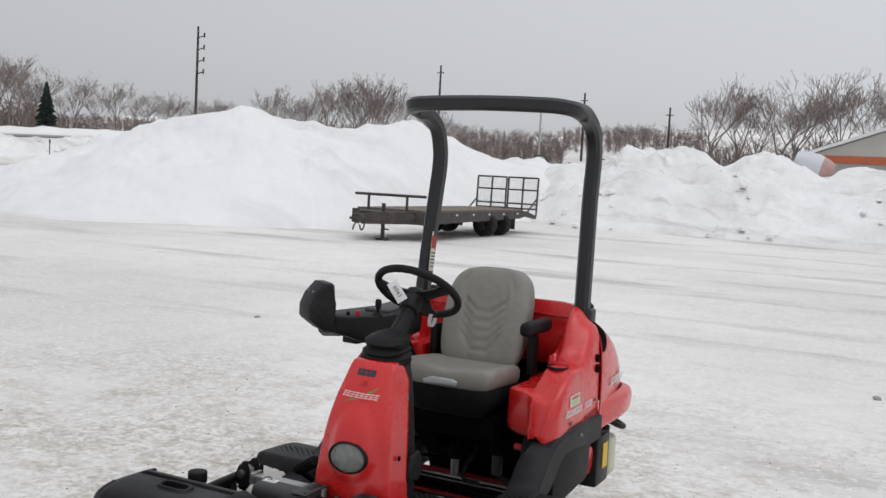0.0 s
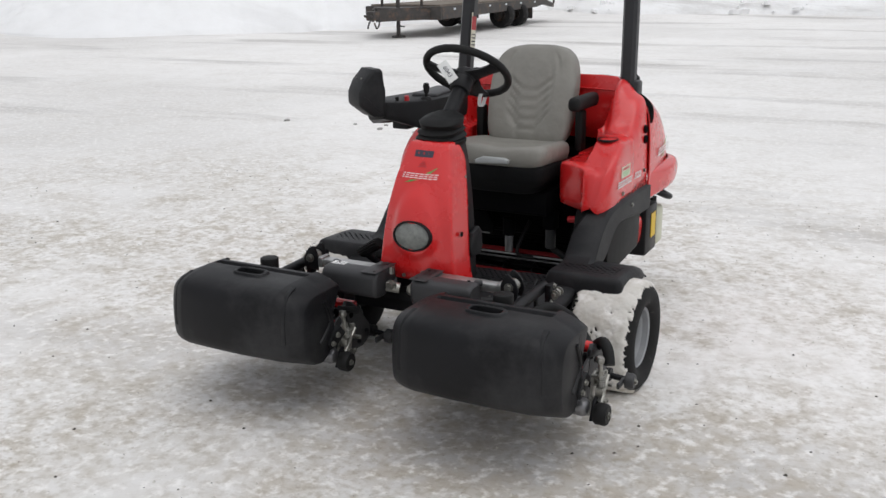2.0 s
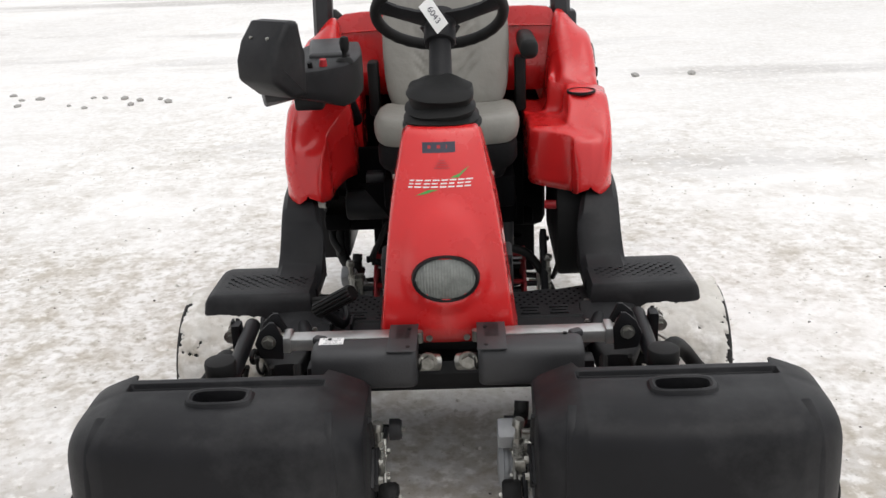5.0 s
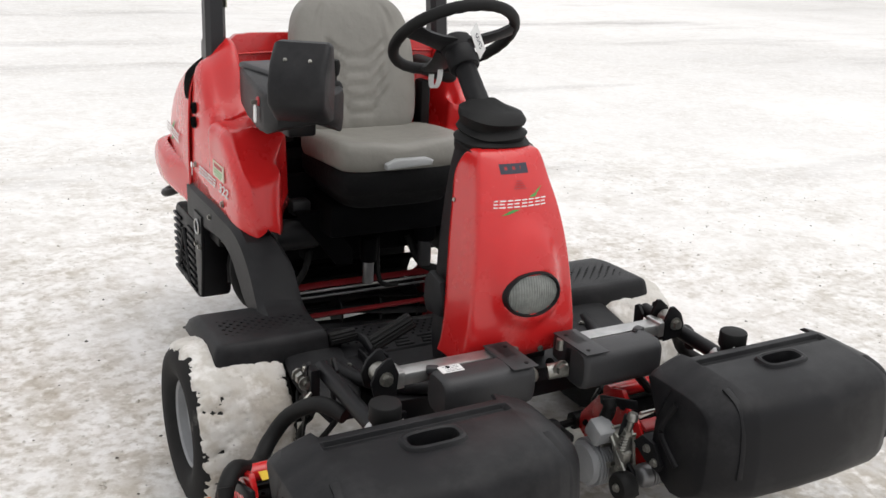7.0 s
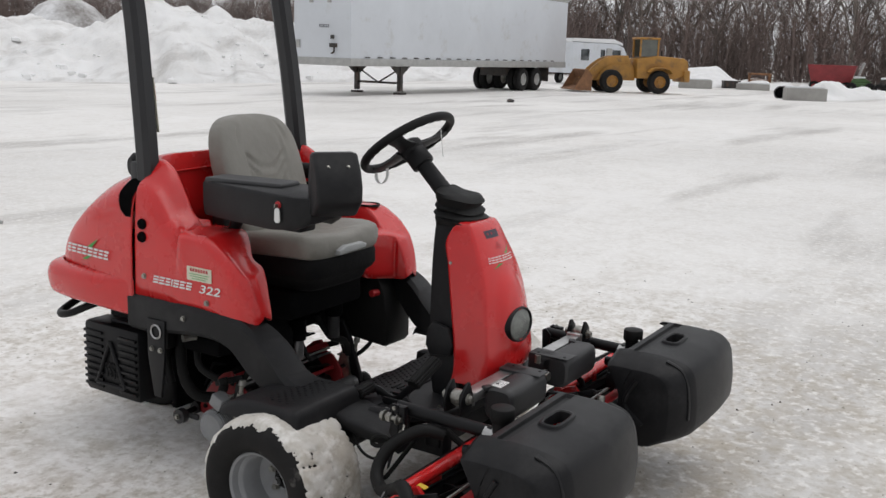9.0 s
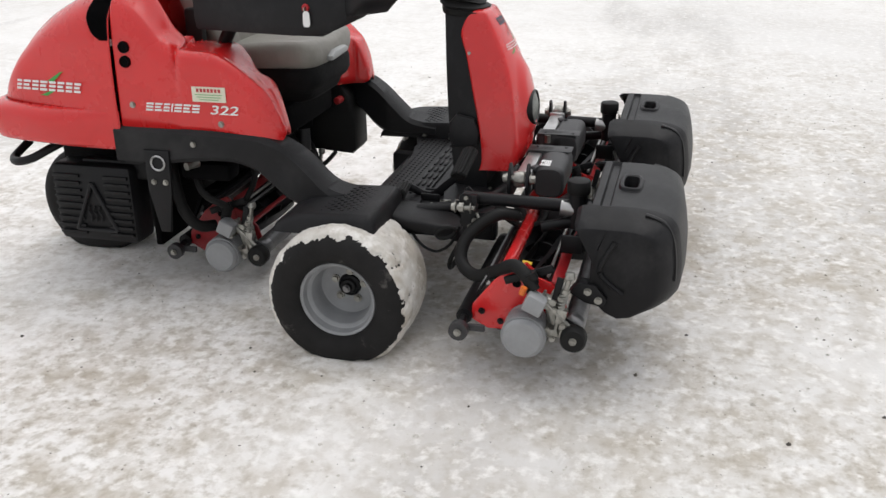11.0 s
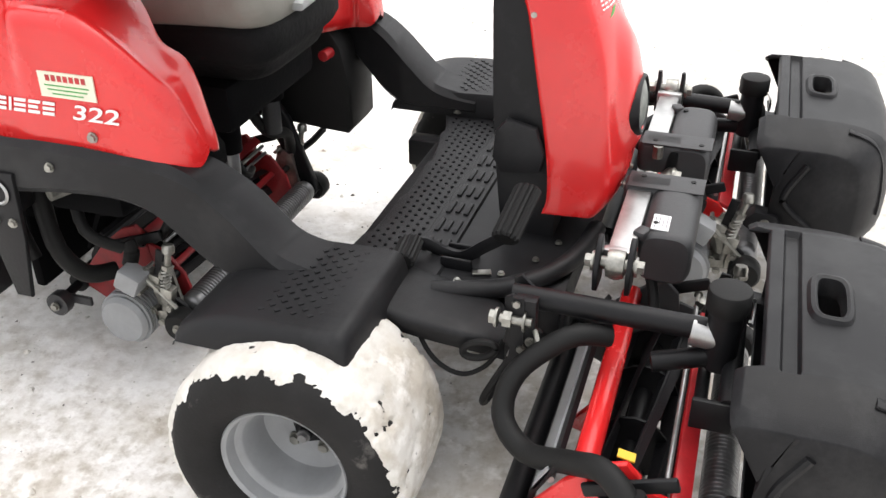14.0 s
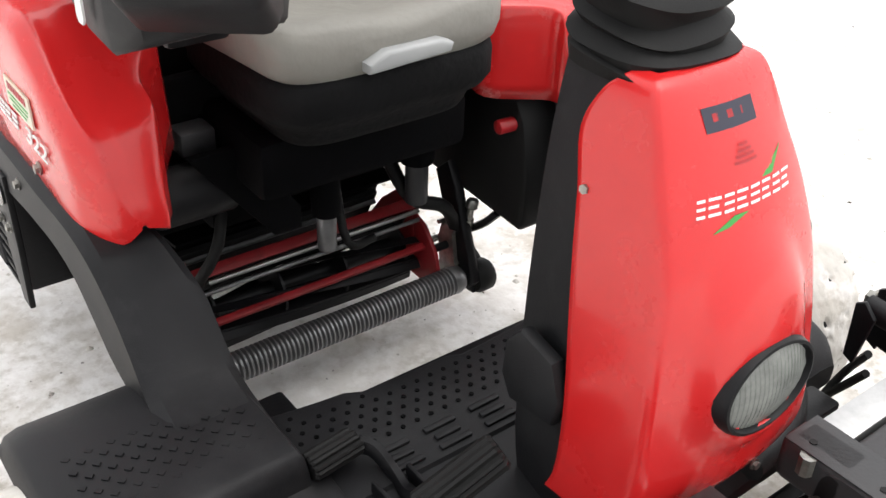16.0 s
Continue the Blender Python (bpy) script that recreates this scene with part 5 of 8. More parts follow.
# engine bay and machinery under the seat; the near-black ones carry painted shade
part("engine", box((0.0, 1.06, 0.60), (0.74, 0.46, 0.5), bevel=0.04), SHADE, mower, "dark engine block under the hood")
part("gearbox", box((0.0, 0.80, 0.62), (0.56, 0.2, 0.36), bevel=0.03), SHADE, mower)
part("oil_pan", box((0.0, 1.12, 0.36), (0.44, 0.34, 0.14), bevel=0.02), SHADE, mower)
# plain plate added to shut out the bright snow seen below the hood
part("gap_blocking_plate", box((0.0, 0.93, 0.33), (0.66, 0.03, 0.40), bevel=0.008), SHADE, mower)
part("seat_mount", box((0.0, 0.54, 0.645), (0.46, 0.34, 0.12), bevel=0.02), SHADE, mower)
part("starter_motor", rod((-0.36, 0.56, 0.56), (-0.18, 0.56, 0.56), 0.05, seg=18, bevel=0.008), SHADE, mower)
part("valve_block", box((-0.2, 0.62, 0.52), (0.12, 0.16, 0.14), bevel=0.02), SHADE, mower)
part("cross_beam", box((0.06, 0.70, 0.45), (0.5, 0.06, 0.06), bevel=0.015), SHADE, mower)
bm = plate([(0.36, 0.60), (0.335, 0.48), (0.335, 0.36), (0.35, 0.34), (0.80, 0.372), (0.83, 0.42), (0.83, 0.66), (0.40, 0.66)], "x", 0.37, 0.55, bevel=0.012)
part("fuel_tank", bm, HOSE, mower, "black box tank on the far side")
bm = bmesh.new()
for k in range(3):
    bmesh.ops.create_uvsphere(bm, u_segments=10, v_segments=6, radius=0.006, matrix=pose(0.005 + 0.016 * k, 0.528, 0.606))
LED = material("chrome_stud", (0.9, 0.9, 0.9), 0.1, 1.0)
part("chrome_stud", bm, LED, mower)

# plain dark plate added to keep the gap under the seat black
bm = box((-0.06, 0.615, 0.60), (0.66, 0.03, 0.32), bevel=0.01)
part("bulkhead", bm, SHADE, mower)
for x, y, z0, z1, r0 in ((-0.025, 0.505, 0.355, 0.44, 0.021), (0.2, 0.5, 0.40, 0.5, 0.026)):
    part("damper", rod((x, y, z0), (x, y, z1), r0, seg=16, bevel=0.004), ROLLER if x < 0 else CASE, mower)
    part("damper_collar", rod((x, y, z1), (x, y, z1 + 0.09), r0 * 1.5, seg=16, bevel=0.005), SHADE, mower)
for pts, r0 in (([(0.16, 0.56, 0.50), (0.20, 0.52, 0.40), (0.28, 0.50, 0.36), (0.34, 0.52, 0.26), (0.38, 0.50, 0.18)], 0.016), ([(-0.2, 0.6, 0.55), (-0.26, 0.52, 0.44), (-0.3, 0.55, 0.34), (-0.22, 0.62, 0.3)], 0.012), ([(0.05, 0.6, 0.5), (0.02, 0.5, 0.36), (0.1, 0.52, 0.33)], 0.01),
                ([(-0.42, 0.78, 0.52), (-0.45, 0.74, 0.36), (-0.42, 0.70, 0.27), (-0.36, 0.66, 0.25)], 0.022), ([(-0.40, 0.70, 0.52), (-0.46, 0.64, 0.42), (-0.42, 0.58, 0.36)], 0.014), ([(-0.3, 0.9, 0.45), (-0.42, 0.86, 0.40), (-0.44, 0.82, 0.30)], 0.018)):
    part("hydraulic_hose", tube(pts, r0, seg=10), HOSE, mower)
part("link_arm", plate([(0.60, 0.40), (0.555, 0.44), (0.515, 0.38), (0.46, 0.22), (0.438, 0.165), (0.455, 0.14), (0.49, 0.15), (0.53, 0.27), (0.57, 0.34)], "x", 0.325, 0.35, bevel=0.006), BLACK, mower, "black cast link arm of the rear reel")
part("latch_lever", tube([(0.37, 0.52, 0.26), (0.375, 0.47, 0.30), (0.38, 0.43, 0.345)], 0.010, seg=8), BLACK, mower)
for q in ((0.56, 0.40), (0.52, 0.30), (0.48, 0.20)):
    part("link_bolt", bolt((0.35, *q), (1, 0, 0), 0.009), BLACK, mower)
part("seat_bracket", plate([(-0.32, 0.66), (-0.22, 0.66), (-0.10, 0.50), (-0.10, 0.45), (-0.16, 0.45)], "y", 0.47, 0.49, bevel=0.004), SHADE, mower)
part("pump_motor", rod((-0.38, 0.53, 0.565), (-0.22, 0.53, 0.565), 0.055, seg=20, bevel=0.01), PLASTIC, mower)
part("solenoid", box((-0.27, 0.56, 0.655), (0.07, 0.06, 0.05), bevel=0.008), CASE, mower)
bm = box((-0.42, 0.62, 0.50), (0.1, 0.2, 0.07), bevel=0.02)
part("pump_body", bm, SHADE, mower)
part("fitting", rod((-0.47, 0.64, 0.535), (-0.52, 0.66, 0.535), 0.015, seg=8), ZINC, mower)
part("pull_knob", rod((0.33, 0.395, 0.586), (0.415, 0.388, 0.586), 0.016, seg=14, bevel=0.004), RED_OLD, mower, "red pull knob")

# exhaust guard on the right flank
guard = new("exhaust_guard")
guard.parent = mower
tagged(guard, "black slotted exhaust guard with a raised hot-surface sign")
bm = box((-0.49, 1.04, 0.375), (0.13, 0.33, 0.30), bevel=0.02)
part("case", bm, BLACK, guard)
for k in range(9):
    z = 0.26 + 0.028 * k
    for y0, y1 in ((0.885, 0.985), (1.085, 1.195)):
        part("slat", box((-0.558, (y0 + y1) / 2, z), (0.012, y1 - y0, 0.012), bevel=0.002), BLACK, guard)
bm = bmesh.new()
tri_pts = [(1.12, 0.275), (0.95, 0.275), (1.035, 0.46)]
for i in range(3):
    (y0, z0), (y1, z1) = tri_pts[i], tri_pts[(i + 1) % 3]
    rod((-0.562, y0, z0), (-0.562, y1, z1), 0.008, bm, seg=8)
for k in (-1, 0, 1):
    tube([(-0.562, 1.035 + 0.022 * k, 0.31), (-0.562, 1.029 + 0.022 * k, 0.33), (-0.562, 1.041 + 0.022 * k, 0.35), (-0.562, 1.035 + 0.022 * k, 0.37)], 0.004, bm, seg=6, steps=3)
part("hot_sign", bm, PLASTIC, guard)
bm = plate([(0.685, 0.61), (0.785, 0.61), (0.785, 0.46), (0.755, 0.30), (0.715, 0.30), (0.695, 0.45)], "x", -0.584, -0.572, bevel=0.003)
part("hanger_plate", bm, BLACK, mower)
bm = lathe([(0.026, -0.004), (0.03, 0.0), (0.026, 0.004), (0.022, 0.0), (0.026, -0.004)], pose(-0.588, 0.733, 0.563), seg=24)
part("pin_ring", bm, ALU, mower, "steel ring pin")
bm = tube([(-0.46, 1.18, 0.59), (-0.52, 1.215, 0.57), (-0.56, 1.27, 0.54), (-0.562, 1.335, 0.525), (-0.52, 1.375, 0.53), (-0.44, 1.36, 0.57)], 0.016, seg=10)
part("tie_hook", bm, BLACK, mower)
part("tie_hook", mirrored(tube([(-0.46, 1.18, 0.59), (-0.52, 1.215, 0.57), (-0.56, 1.27, 0.54), (-0.562, 1.335, 0.525), (-0.52, 1.375, 0.53), (-0.44, 1.36, 0.57)], 0.016, seg=10)), BLACK, mower)

# markings: words and marks drawn as plain shapes
def frame_at(o, ux, uy):
    ux, uy = Vector(ux).normalized(), Vector(uy)
    uy = (uy - ux * ux.dot(uy)).normalized()
    uz = ux.cross(uy)
    return Matrix(((ux.x, uy.x, uz.x, o[0]), (ux.y, uy.y, uz.y, o[1]), (ux.z, uy.z, uz.z, o[2]), (0, 0, 0, 1)))


MODEL = [0.95, 0.95, 0.8, 0.2, 0.95, 0.95, 0.95]
letters(MODEL, 0.029, frame_at((-0.5635, 0.766, 0.748), (0, -1, 0), (0, 0, 1)), WHITE, "model_lettering", mower, label="white slanted lettering drawn as bars")
typed("322", 0.044, frame_at((-0.5638, 0.522, 0.747), (0, -1, 0), (0, 0, 1)) @ Matrix.Diagonal((1.65, 1, 1, 1)), WHITE, "model_number", mower, 0.2)
typed("322", 0.044, frame_at((0.5638, 0.65, 0.747), (0, 1, 0), (0, 0, 1)) @ Matrix.Diagonal((1.65, 1, 1, 1)), WHITE, "model_number", mower, 0.2)
letters(MODEL, 0.029, frame_at((0.5635, 0.405, 0.748), (0, 1, 0), (0, 0, 1)), WHITE, "model_lettering", mower, label="white slanted lettering drawn as bars")
for s in (-1, 1):
    lab = part("dealer_sticker", box((s * 0.5638, 0.517, 0.815), (0.003, 0.125, 0.052)), LABEL, mower, "cream dealer sticker with red and green print")
    for k in range(7):
        part("sticker_print", box((s * 0.5658, 0.517 + 0.0135 * (k - 3), 0.829), (0.001, 0.009, 0.012)), RED_OLD, lab)
    for k, w in enumerate((0.10, 0.09, 0.07)):
        part("sticker_line", box((s * 0.5658, 0.517, 0.814 - 0.0085 * k), (0.001, w, 0.0022)), GREEN, lab)
    a, b = ((-0.5515, 1.285, 0.80), (-0.5745, 1.015, 0.80)) if s < 0 else ((0.5745, 1.015, 0.80), (0.5515, 1.285, 0.80))
    fm = frame_at(a, Vector(b) - Vector(a), (0, 0, 1))
    letters([0.55, 0.85, 0.75, 0.85, 0.8, 0.8, 0.75, 0.8], 0.036, fm, WHITE, "brand_lettering", mower, label="white brand lettering drawn as bars")
    bm = bmesh.new()
    for q in ([(0.10, -0.018), (0.13, -0.018), (0.17, 0.002), (0.15, 0.002)], [(0.14, 0.036), (0.17, 0.036), (0.215, 0.075), (0.20, 0.07)]):
        bm.faces.new([bm.verts.new(fm @ Vector((u, v, 0.0008))) for u, v in q])
    part("brand_swoosh", bm, GREEN, mower)
    for y, z in ((0.816, 0.765), (0.482, 0.712)):
        part("panel_bolt", bolt((s * 0.5615, y, z), (s, 0, 0), 0.0085), ZINC, mower)
    part("frame_bolt", bolt((s * 0.577, 0.59, 0.638), (s, 0, 0), 0.008), ZINC, mower)
    part("shroud_bolt", bolt((s * 0.131, -0.298, 0.904), (s, -0.15, 0.1), 0.0065), ZINC, mower)
    part("shroud_bolt", bolt((s * 0.181, -0.367, 0.50), (s, -0.2, 0), 0.0065), ZINC, mower)
    part("shroud_bolt", bolt((s * 0.05, -0.502, 0.512), (0, -1, 0), 0.0065), ZINC, mower)
    part("step_bolt", bolt((s * 0.432, 0.033, 0.425), (0, 0, 1), 0.009), ZINC, mower)
    part("step_bolt", bolt((s * 0.42, -0.087, 0.42), (0, 0, 1), 0.009), ZINC, mower)
for y in (0.758, 0.712):
    part("hanger_bolt", bolt((-0.584, y, 0.492), (-1, 0, 0), 0.008), ZINC, mower)
part("pod_bolt", bolt((0.317, 0.393, 0.734), (0, -1, 0), 0.008), ZINC, mower)


def on_shroud(x, z, lift=0.002):
    """A point on the front of the shroud."""
    for r0, r1 in zip(SHROUD, SHROUD[1:]):
        if r0[0] <= z <= r1[0]:
            t = (z - r0[0]) / (r1[0] - r0[0])
            w, ys, yf = (r0[i] * (1 - t) + r1[i] * t for i in (1, 2, 3))
    curve = shroud_half(z, w, ys, yf)[::-1]
    lift += dome(x, z)
    for (x0, y0), (x1, y1) in zip(curve, curve[1:]):
        if x0 <= abs(x) <= x1 + 1e-6:
            return Vector((x, y0 + (y1 - y0) * (abs(x) - x0) / (x1 - x0) - lift, z))
    return Vector((x, ys - lift, z))


def decal(quads, mat, name, label=""):
    bm = bmesh.new()
    for (x0, z0), (x1, z1), (x2, z2), (x3, z3) in quads:
        n = 4
        rows = []
        for k in range(n + 1):
            t = k / n
            rows.append([on_shroud(x0 + (x1 - x0) * t, z0 + (z1 - z0) * t), on_shroud(x3 + (x2 - x3) * t, z3 + (z2 - z3) * t)])
        skin(rows, bm)
    return part(name, bm, mat, mower, label)


x, quads = -0.090, []


def mark(x0, v0, x1, v1):
    """A thin slanted bar of the word on the cover: v runs from 0 to 1 up the word."""
    z0, z1 = 0.911 + 0.019 * v0, 0.911 + 0.019 * v1
    quads.append([(x0 + 0.006 * v0, z0), (x1 + 0.006 * v0, z0), (x1 + 0.006 * v1, z1), (x0 + 0.006 * v1, z1)])


for k, w in enumerate((0.55, 0.85, 0.75, 0.85, 0.8, 0.8, 0.75, 0.8)):
    w *= 0.0215
    mark(x, 0, x + w, 0.17)
    mark(x, 0.83, x + w, 1)
    mark(x, 0.42, x + w * (0.82 if k % 2 else 1.0), 0.58)
    x += w + 0.0045
decal(quads, WHITE, "front_lettering", "white brand lettering drawn as bars")
decal([[(-0.072, 0.892), (-0.046, 0.896), (-0.011, 0.906), (-0.036, 0.906)]], GREEN, "front_swoosh", "green swoosh mark")
decal([[(0.022, 0.933), (0.042, 0.933), (0.072, 0.958), (0.062, 0.953)]], GREEN, "front_swoosh", "green swoosh mark")
decal([[(-0.05, 0.992), (0.036, 0.992), (0.036, 1.017), (-0.05, 1.017)]], DARK_PRINT, "front_sticker", "dark blue sticker")
decal([[(-0.036 + 0.024 * k, 1.002), (-0.027 + 0.024 * k, 1.002), (-0.027 + 0.024 * k, 1.010), (-0.036 + 0.024 * k, 1.010)] for k in range(3)], RED_OLD, "sticker_mark")
decal([[(-0.02 + 0.004 * k, 0.955 + 0.006 * k), (0.02 - 0.004 * k, 0.955 + 0.006 * k), (0.02 - 0.004 * k, 0.958 + 0.006 * k), (-0.02 + 0.004 * k, 0.958 + 0.006 * k)] for k in range(4)], RED_OLD, "front_print")
# rubber boot flap on the tower's flank and a side plug
part("side_plug", lathe([(0, 0.004), (0.009, 0.004), (0.011, 0)], pose(0.172, -0.41, 0.69, 0, 0, 0), seg=14), SHADE, mower)

# treadle pedal: two ribbed pads on one rocking arm
def pad(name, a, b, r):
    """A ribbed rubber pad from a to b."""
    a, b = Vector(a), Vector(b)
    d = (b - a).normalized()
    u = (Vector((0, 0.35, 1)) - d * d.dot(Vector((0, 0.35, 1)))).normalized()
    w = d.cross(u)
    rows = []
    for t, k in ((0, 0.82), (0.04, 1.0), (0.96, 1.0), (1, 0.82)):
        ring = []
        for j in range(36):
            q = j * math.tau / 36
            rr = r * k * (1.0 if j % 3 else 0.86)
            ring.append(a.lerp(b, t) + (w * math.cos(q) * 1.1 + u * math.sin(q) * 0.8) * rr)
        rows.append(ring)
    return part(name, skin(rows, closed=True, cap=True), HOSE, mower, "ribbed black rubber pedal pad", 30)


pad("front_pedal", (-0.378, -0.312, 0.517), (-0.268, -0.334, 0.583), 0.03)
pad("rear_pedal", (-0.425, -0.108, 0.452), (-0.34, -0.10, 0.455), 0.026)
part("pedal_arm", tube([(-0.35, -0.103, 0.452), (-0.325, -0.125, 0.448), (-0.315, -0.17, 0.425), (-0.325, -0.215, 0.43), (-0.345, -0.265, 0.475), (-0.36, -0.305, 0.51)], 0, section=(0.009, 0.013), steps=5), BLACK, mower)
parts("pedal_mount", [box((-0.325 + dx, -0.205, 0.425), (0.008, 0.07, 0.03), bevel=0.003) for dx in (-0.03, 0.03)], BLACK, mower)
part("mount_clip", box((-0.36, -0.262, 0.419), (0.018, 0.04, 0.004), rot=(0, 0, 20), bevel=0.001), ZINC, mower)
ring = [(-0.572, -0.318 + 0.033 * math.cos(k * math.tau / 16) , 0.381 + 0.018 * math.sin(k * math.tau / 16) - 0.3 * 0.033 * math.cos(k * math.tau / 16)) for k in range(17)]
part("cable_eye", tube(ring, 0.0075, seg=8, steps=2), HOSE, mower, "black oval rubber cable eye")
part("sagging_cable", tube([(-0.53, -0.17, 0.39), (-0.555, -0.205, 0.348), (-0.562, -0.24, 0.318), (-0.562, -0.282, 0.307), (-0.56, -0.32, 0.328), (-0.56, -0.345, 0.362), (-0.55, -0.36, 0.40)], 0.005, seg=8), HOSE, mower, "thin black cable hanging in a loop")
part("hanging_strap", plate([(-0.408, 0.535), (-0.386, 0.535), (-0.384, 0.42), (-0.372, 0.335), (-0.369, 0.305), (-0.376, 0.315), (-0.395, 0.38), (-0.41, 0.44)], "x", -0.603, -0.597), BLACK, mower, "pointed black strap hanging from the pivot")
# tank, label plate and cover on the left flank
part("battery_box", box((0.47, 1.08, 0.40), (0.14, 0.20, 0.26), bevel=0.012), BLACK, mower, "black battery box")
part("warning_label", box((0.543, 1.10, 0.42), (0.004, 0.075, 0.13)), YELLOW, mower, "yellow warning label")
part("coolant_tank", box((0.48, 1.26, 0.38), (0.12, 0.12, 0.22), bevel=0.03, seg=3), TANK, mower, "translucent cream coolant tank")
part("tank_cap", rod((0.48, 1.26, 0.49), (0.48, 1.26, 0.53), 0.03, seg=14), HOSE, mower)
bm = plate([(0.62, 0.37), (0.64, 0.45), (0.72, 0.49), (0.93, 0.50), (0.97, 0.47), (0.96, 0.40), (0.92, 0.36)], "x", 0.495, 0.525, bevel=0.010)
part("unit_cover", bm, RED, mower, "red cover plate with raised lettering")
letters([0.55, 0.85, 0.75, 0.85, 0.8, 0.8, 0.75, 0.8], 0.028, frame_at((0.5262, 0.67, 0.405), (0, 1, 0.1), (0, 0, 1)), RED_OLD, "cover_lettering", mower)
# paper tag on the steering wheel and a tag under it
tag = part("paper_tag", box((-0.012, -0.168, 1.315), (0.046, 0.002, 0.092), rot=(-8, -33, 38), bevel=0.0006), WHITE, mower, "white paper stock tag")
f = bpy.data.curves.new("stock_number", "FONT")
f.body, f.size, f.align_x, f.align_y = "6043", 0.026, "CENTER", "CENTER"
tmp = new("stock_number", f)
me = bpy.data.meshes.new_from_object(tmp.evaluated_get(bpy.context.evaluated_depsgraph_get()))
bpy.data.objects.remove(tmp)
num = new("stock_number", me)
me.materials.clear()
me.materials.append(DARK_PRINT)
num.parent = tag
num.matrix_basis = pose(-0.012, -0.168, 1.315, -8, -33, 38) @ pose(0.0, -0.0018, 0.0, 90, 0, 0) @ pose(0, 0, 0, 0, 0, -90)
rows = []
for k in range(25):
    a = k * math.tau / 24
    rows.append([(0.012 + dx + 0.006 * math.cos(a), 0.118 + (0.026 + dr) * math.sin(a), 1.172 + (0.036 + dr) * math.cos(a)) for dx, dr in ((-0.009, 0), (0.009, 0), (0.009, 0.0015), (-0.009, 0.0015))])
part("hang_tag", skin(rows, closed=True), WHITE, mower, "curled white paper tag looped round a spoke")

# ---------------------------------------------------------------- the yard around: directions in degrees from +y towards +x
WEST = (2.15, -3.74)


def bearing(az, d, origin=WEST):
    az -= 1.12 if origin == WEST else 0.0
    return origin[0] + d * math.sin(radians(az)), origin[1] + d * math.cos(radians(az))


STAND = (-2.8, -2.1)


def on_ground(x, y):
    return x, y, relief(x, y)


def snow_bank(name, label, crest, depth, rough, seed):
    """A ploughed bank: crest as rows of (bearing, distance, height, half width) from one standpoint."""
    rows = []
    line = smooth([(a, d, h) for a, d, h, _, _ in crest], 14)
    wide = smooth([(w, o, 0) for _, _, _, w, o in crest], 14)
    for (a, d, h), (w, o, _) in zip(line, wide):
        origin = WEST if o < 0.5 else STAND
        row = []
        for k in range(-44, 49):
            u = k / 40
            x, y = bearing(a, d + u * w, origin)
            f = max(0.0, 1 - abs(u) ** 1.35) if u < 0 else max(0.0, 1 - abs(u) ** 2)
            hump = h * f * (1 + 0.12 * noise.noise((x * 0.18, y * 0.18, seed)))
            n1 = noise.fractal((x * 0.45, y * 0.45, seed), 1.0, 2.0, 5)
            n2 = noise.ridged_multi_fractal((x * 0.22, y * 0.22, seed + 3), 1.0, 2.1, 5, 1.0, 2.0) - 1.2
            n3 = max(0.0, noise.noise((x * 1.3, y * 1.3, seed + 7))) * max(0.0, noise.noise((x * 0.25, y * 0.25, seed + 9)) + 0.25)
            z = relief(x, y) + hump + (n1 * 0.34 + n2 * 0.16) * rough * min(1, f * 2.2) + 0.5 * n3 * rough * min(1, f * 3) - (0.25 if f <= 0 else 0)
            row.append((x, y, z))
        rows.append(row)
    ob = link(name, skin(rows), BANK_DIRTY if rough > 1.2 else BANK, sharp=180)
    tagged(ob, label, "snow bank", kind="structure")
    if rough < 1.3:
        return ob
    # broken clods lying on the near slope, more of them towards its foot
    r = random.Random(int(seed * 10))
    vs, fs = [], []
    for _ in range(int(150 * rough)):
        row = rows[r.randrange(len(rows))]
        x, y, z = row[4 + int(36 * r.random() ** 1.6)]
        if noise.noise((x * 0.2, y * 0.2, seed + 4)) < -0.05:
            continue
        q = 0.06 + 0.22 * r.random() ** 4
        base, turn = len(vs), r.uniform(0, math.tau)
        x, y = x + r.gauss(0, 0.15), y + r.gauss(0, 0.15)
        for lift, wide in ((-0.3, 1.0), (0.35, 0.85)):
            for k in range(5):
                g = q * wide * r.uniform(0.7, 1.2)
                vs.append((x + g * math.cos(turn + k * math.tau / 5), y + g * math.sin(turn + k * math.tau / 5), z + q * (lift + r.uniform(-0.15, 0.15))))
        vs.append((x, y, z + q * r.uniform(0.5, 0.8)))
        fs += [(base + k, base + (k + 1) % 5, base + 5 + (k + 1) % 5, base + 5 + k) for k in range(5)] + [(base + 5 + k, base + 5 + (k + 1) % 5, base + 10) for k in range(5)]
    me = bpy.data.meshes.new("snow_clods")
    me.from_pydata(vs, [], fs)
    me.materials.append(BANK)
    tagged(new("snow_clods", me), "broken clods of dirty snow on the bank's slope", "snow clods", kind="stuff")
    return ob


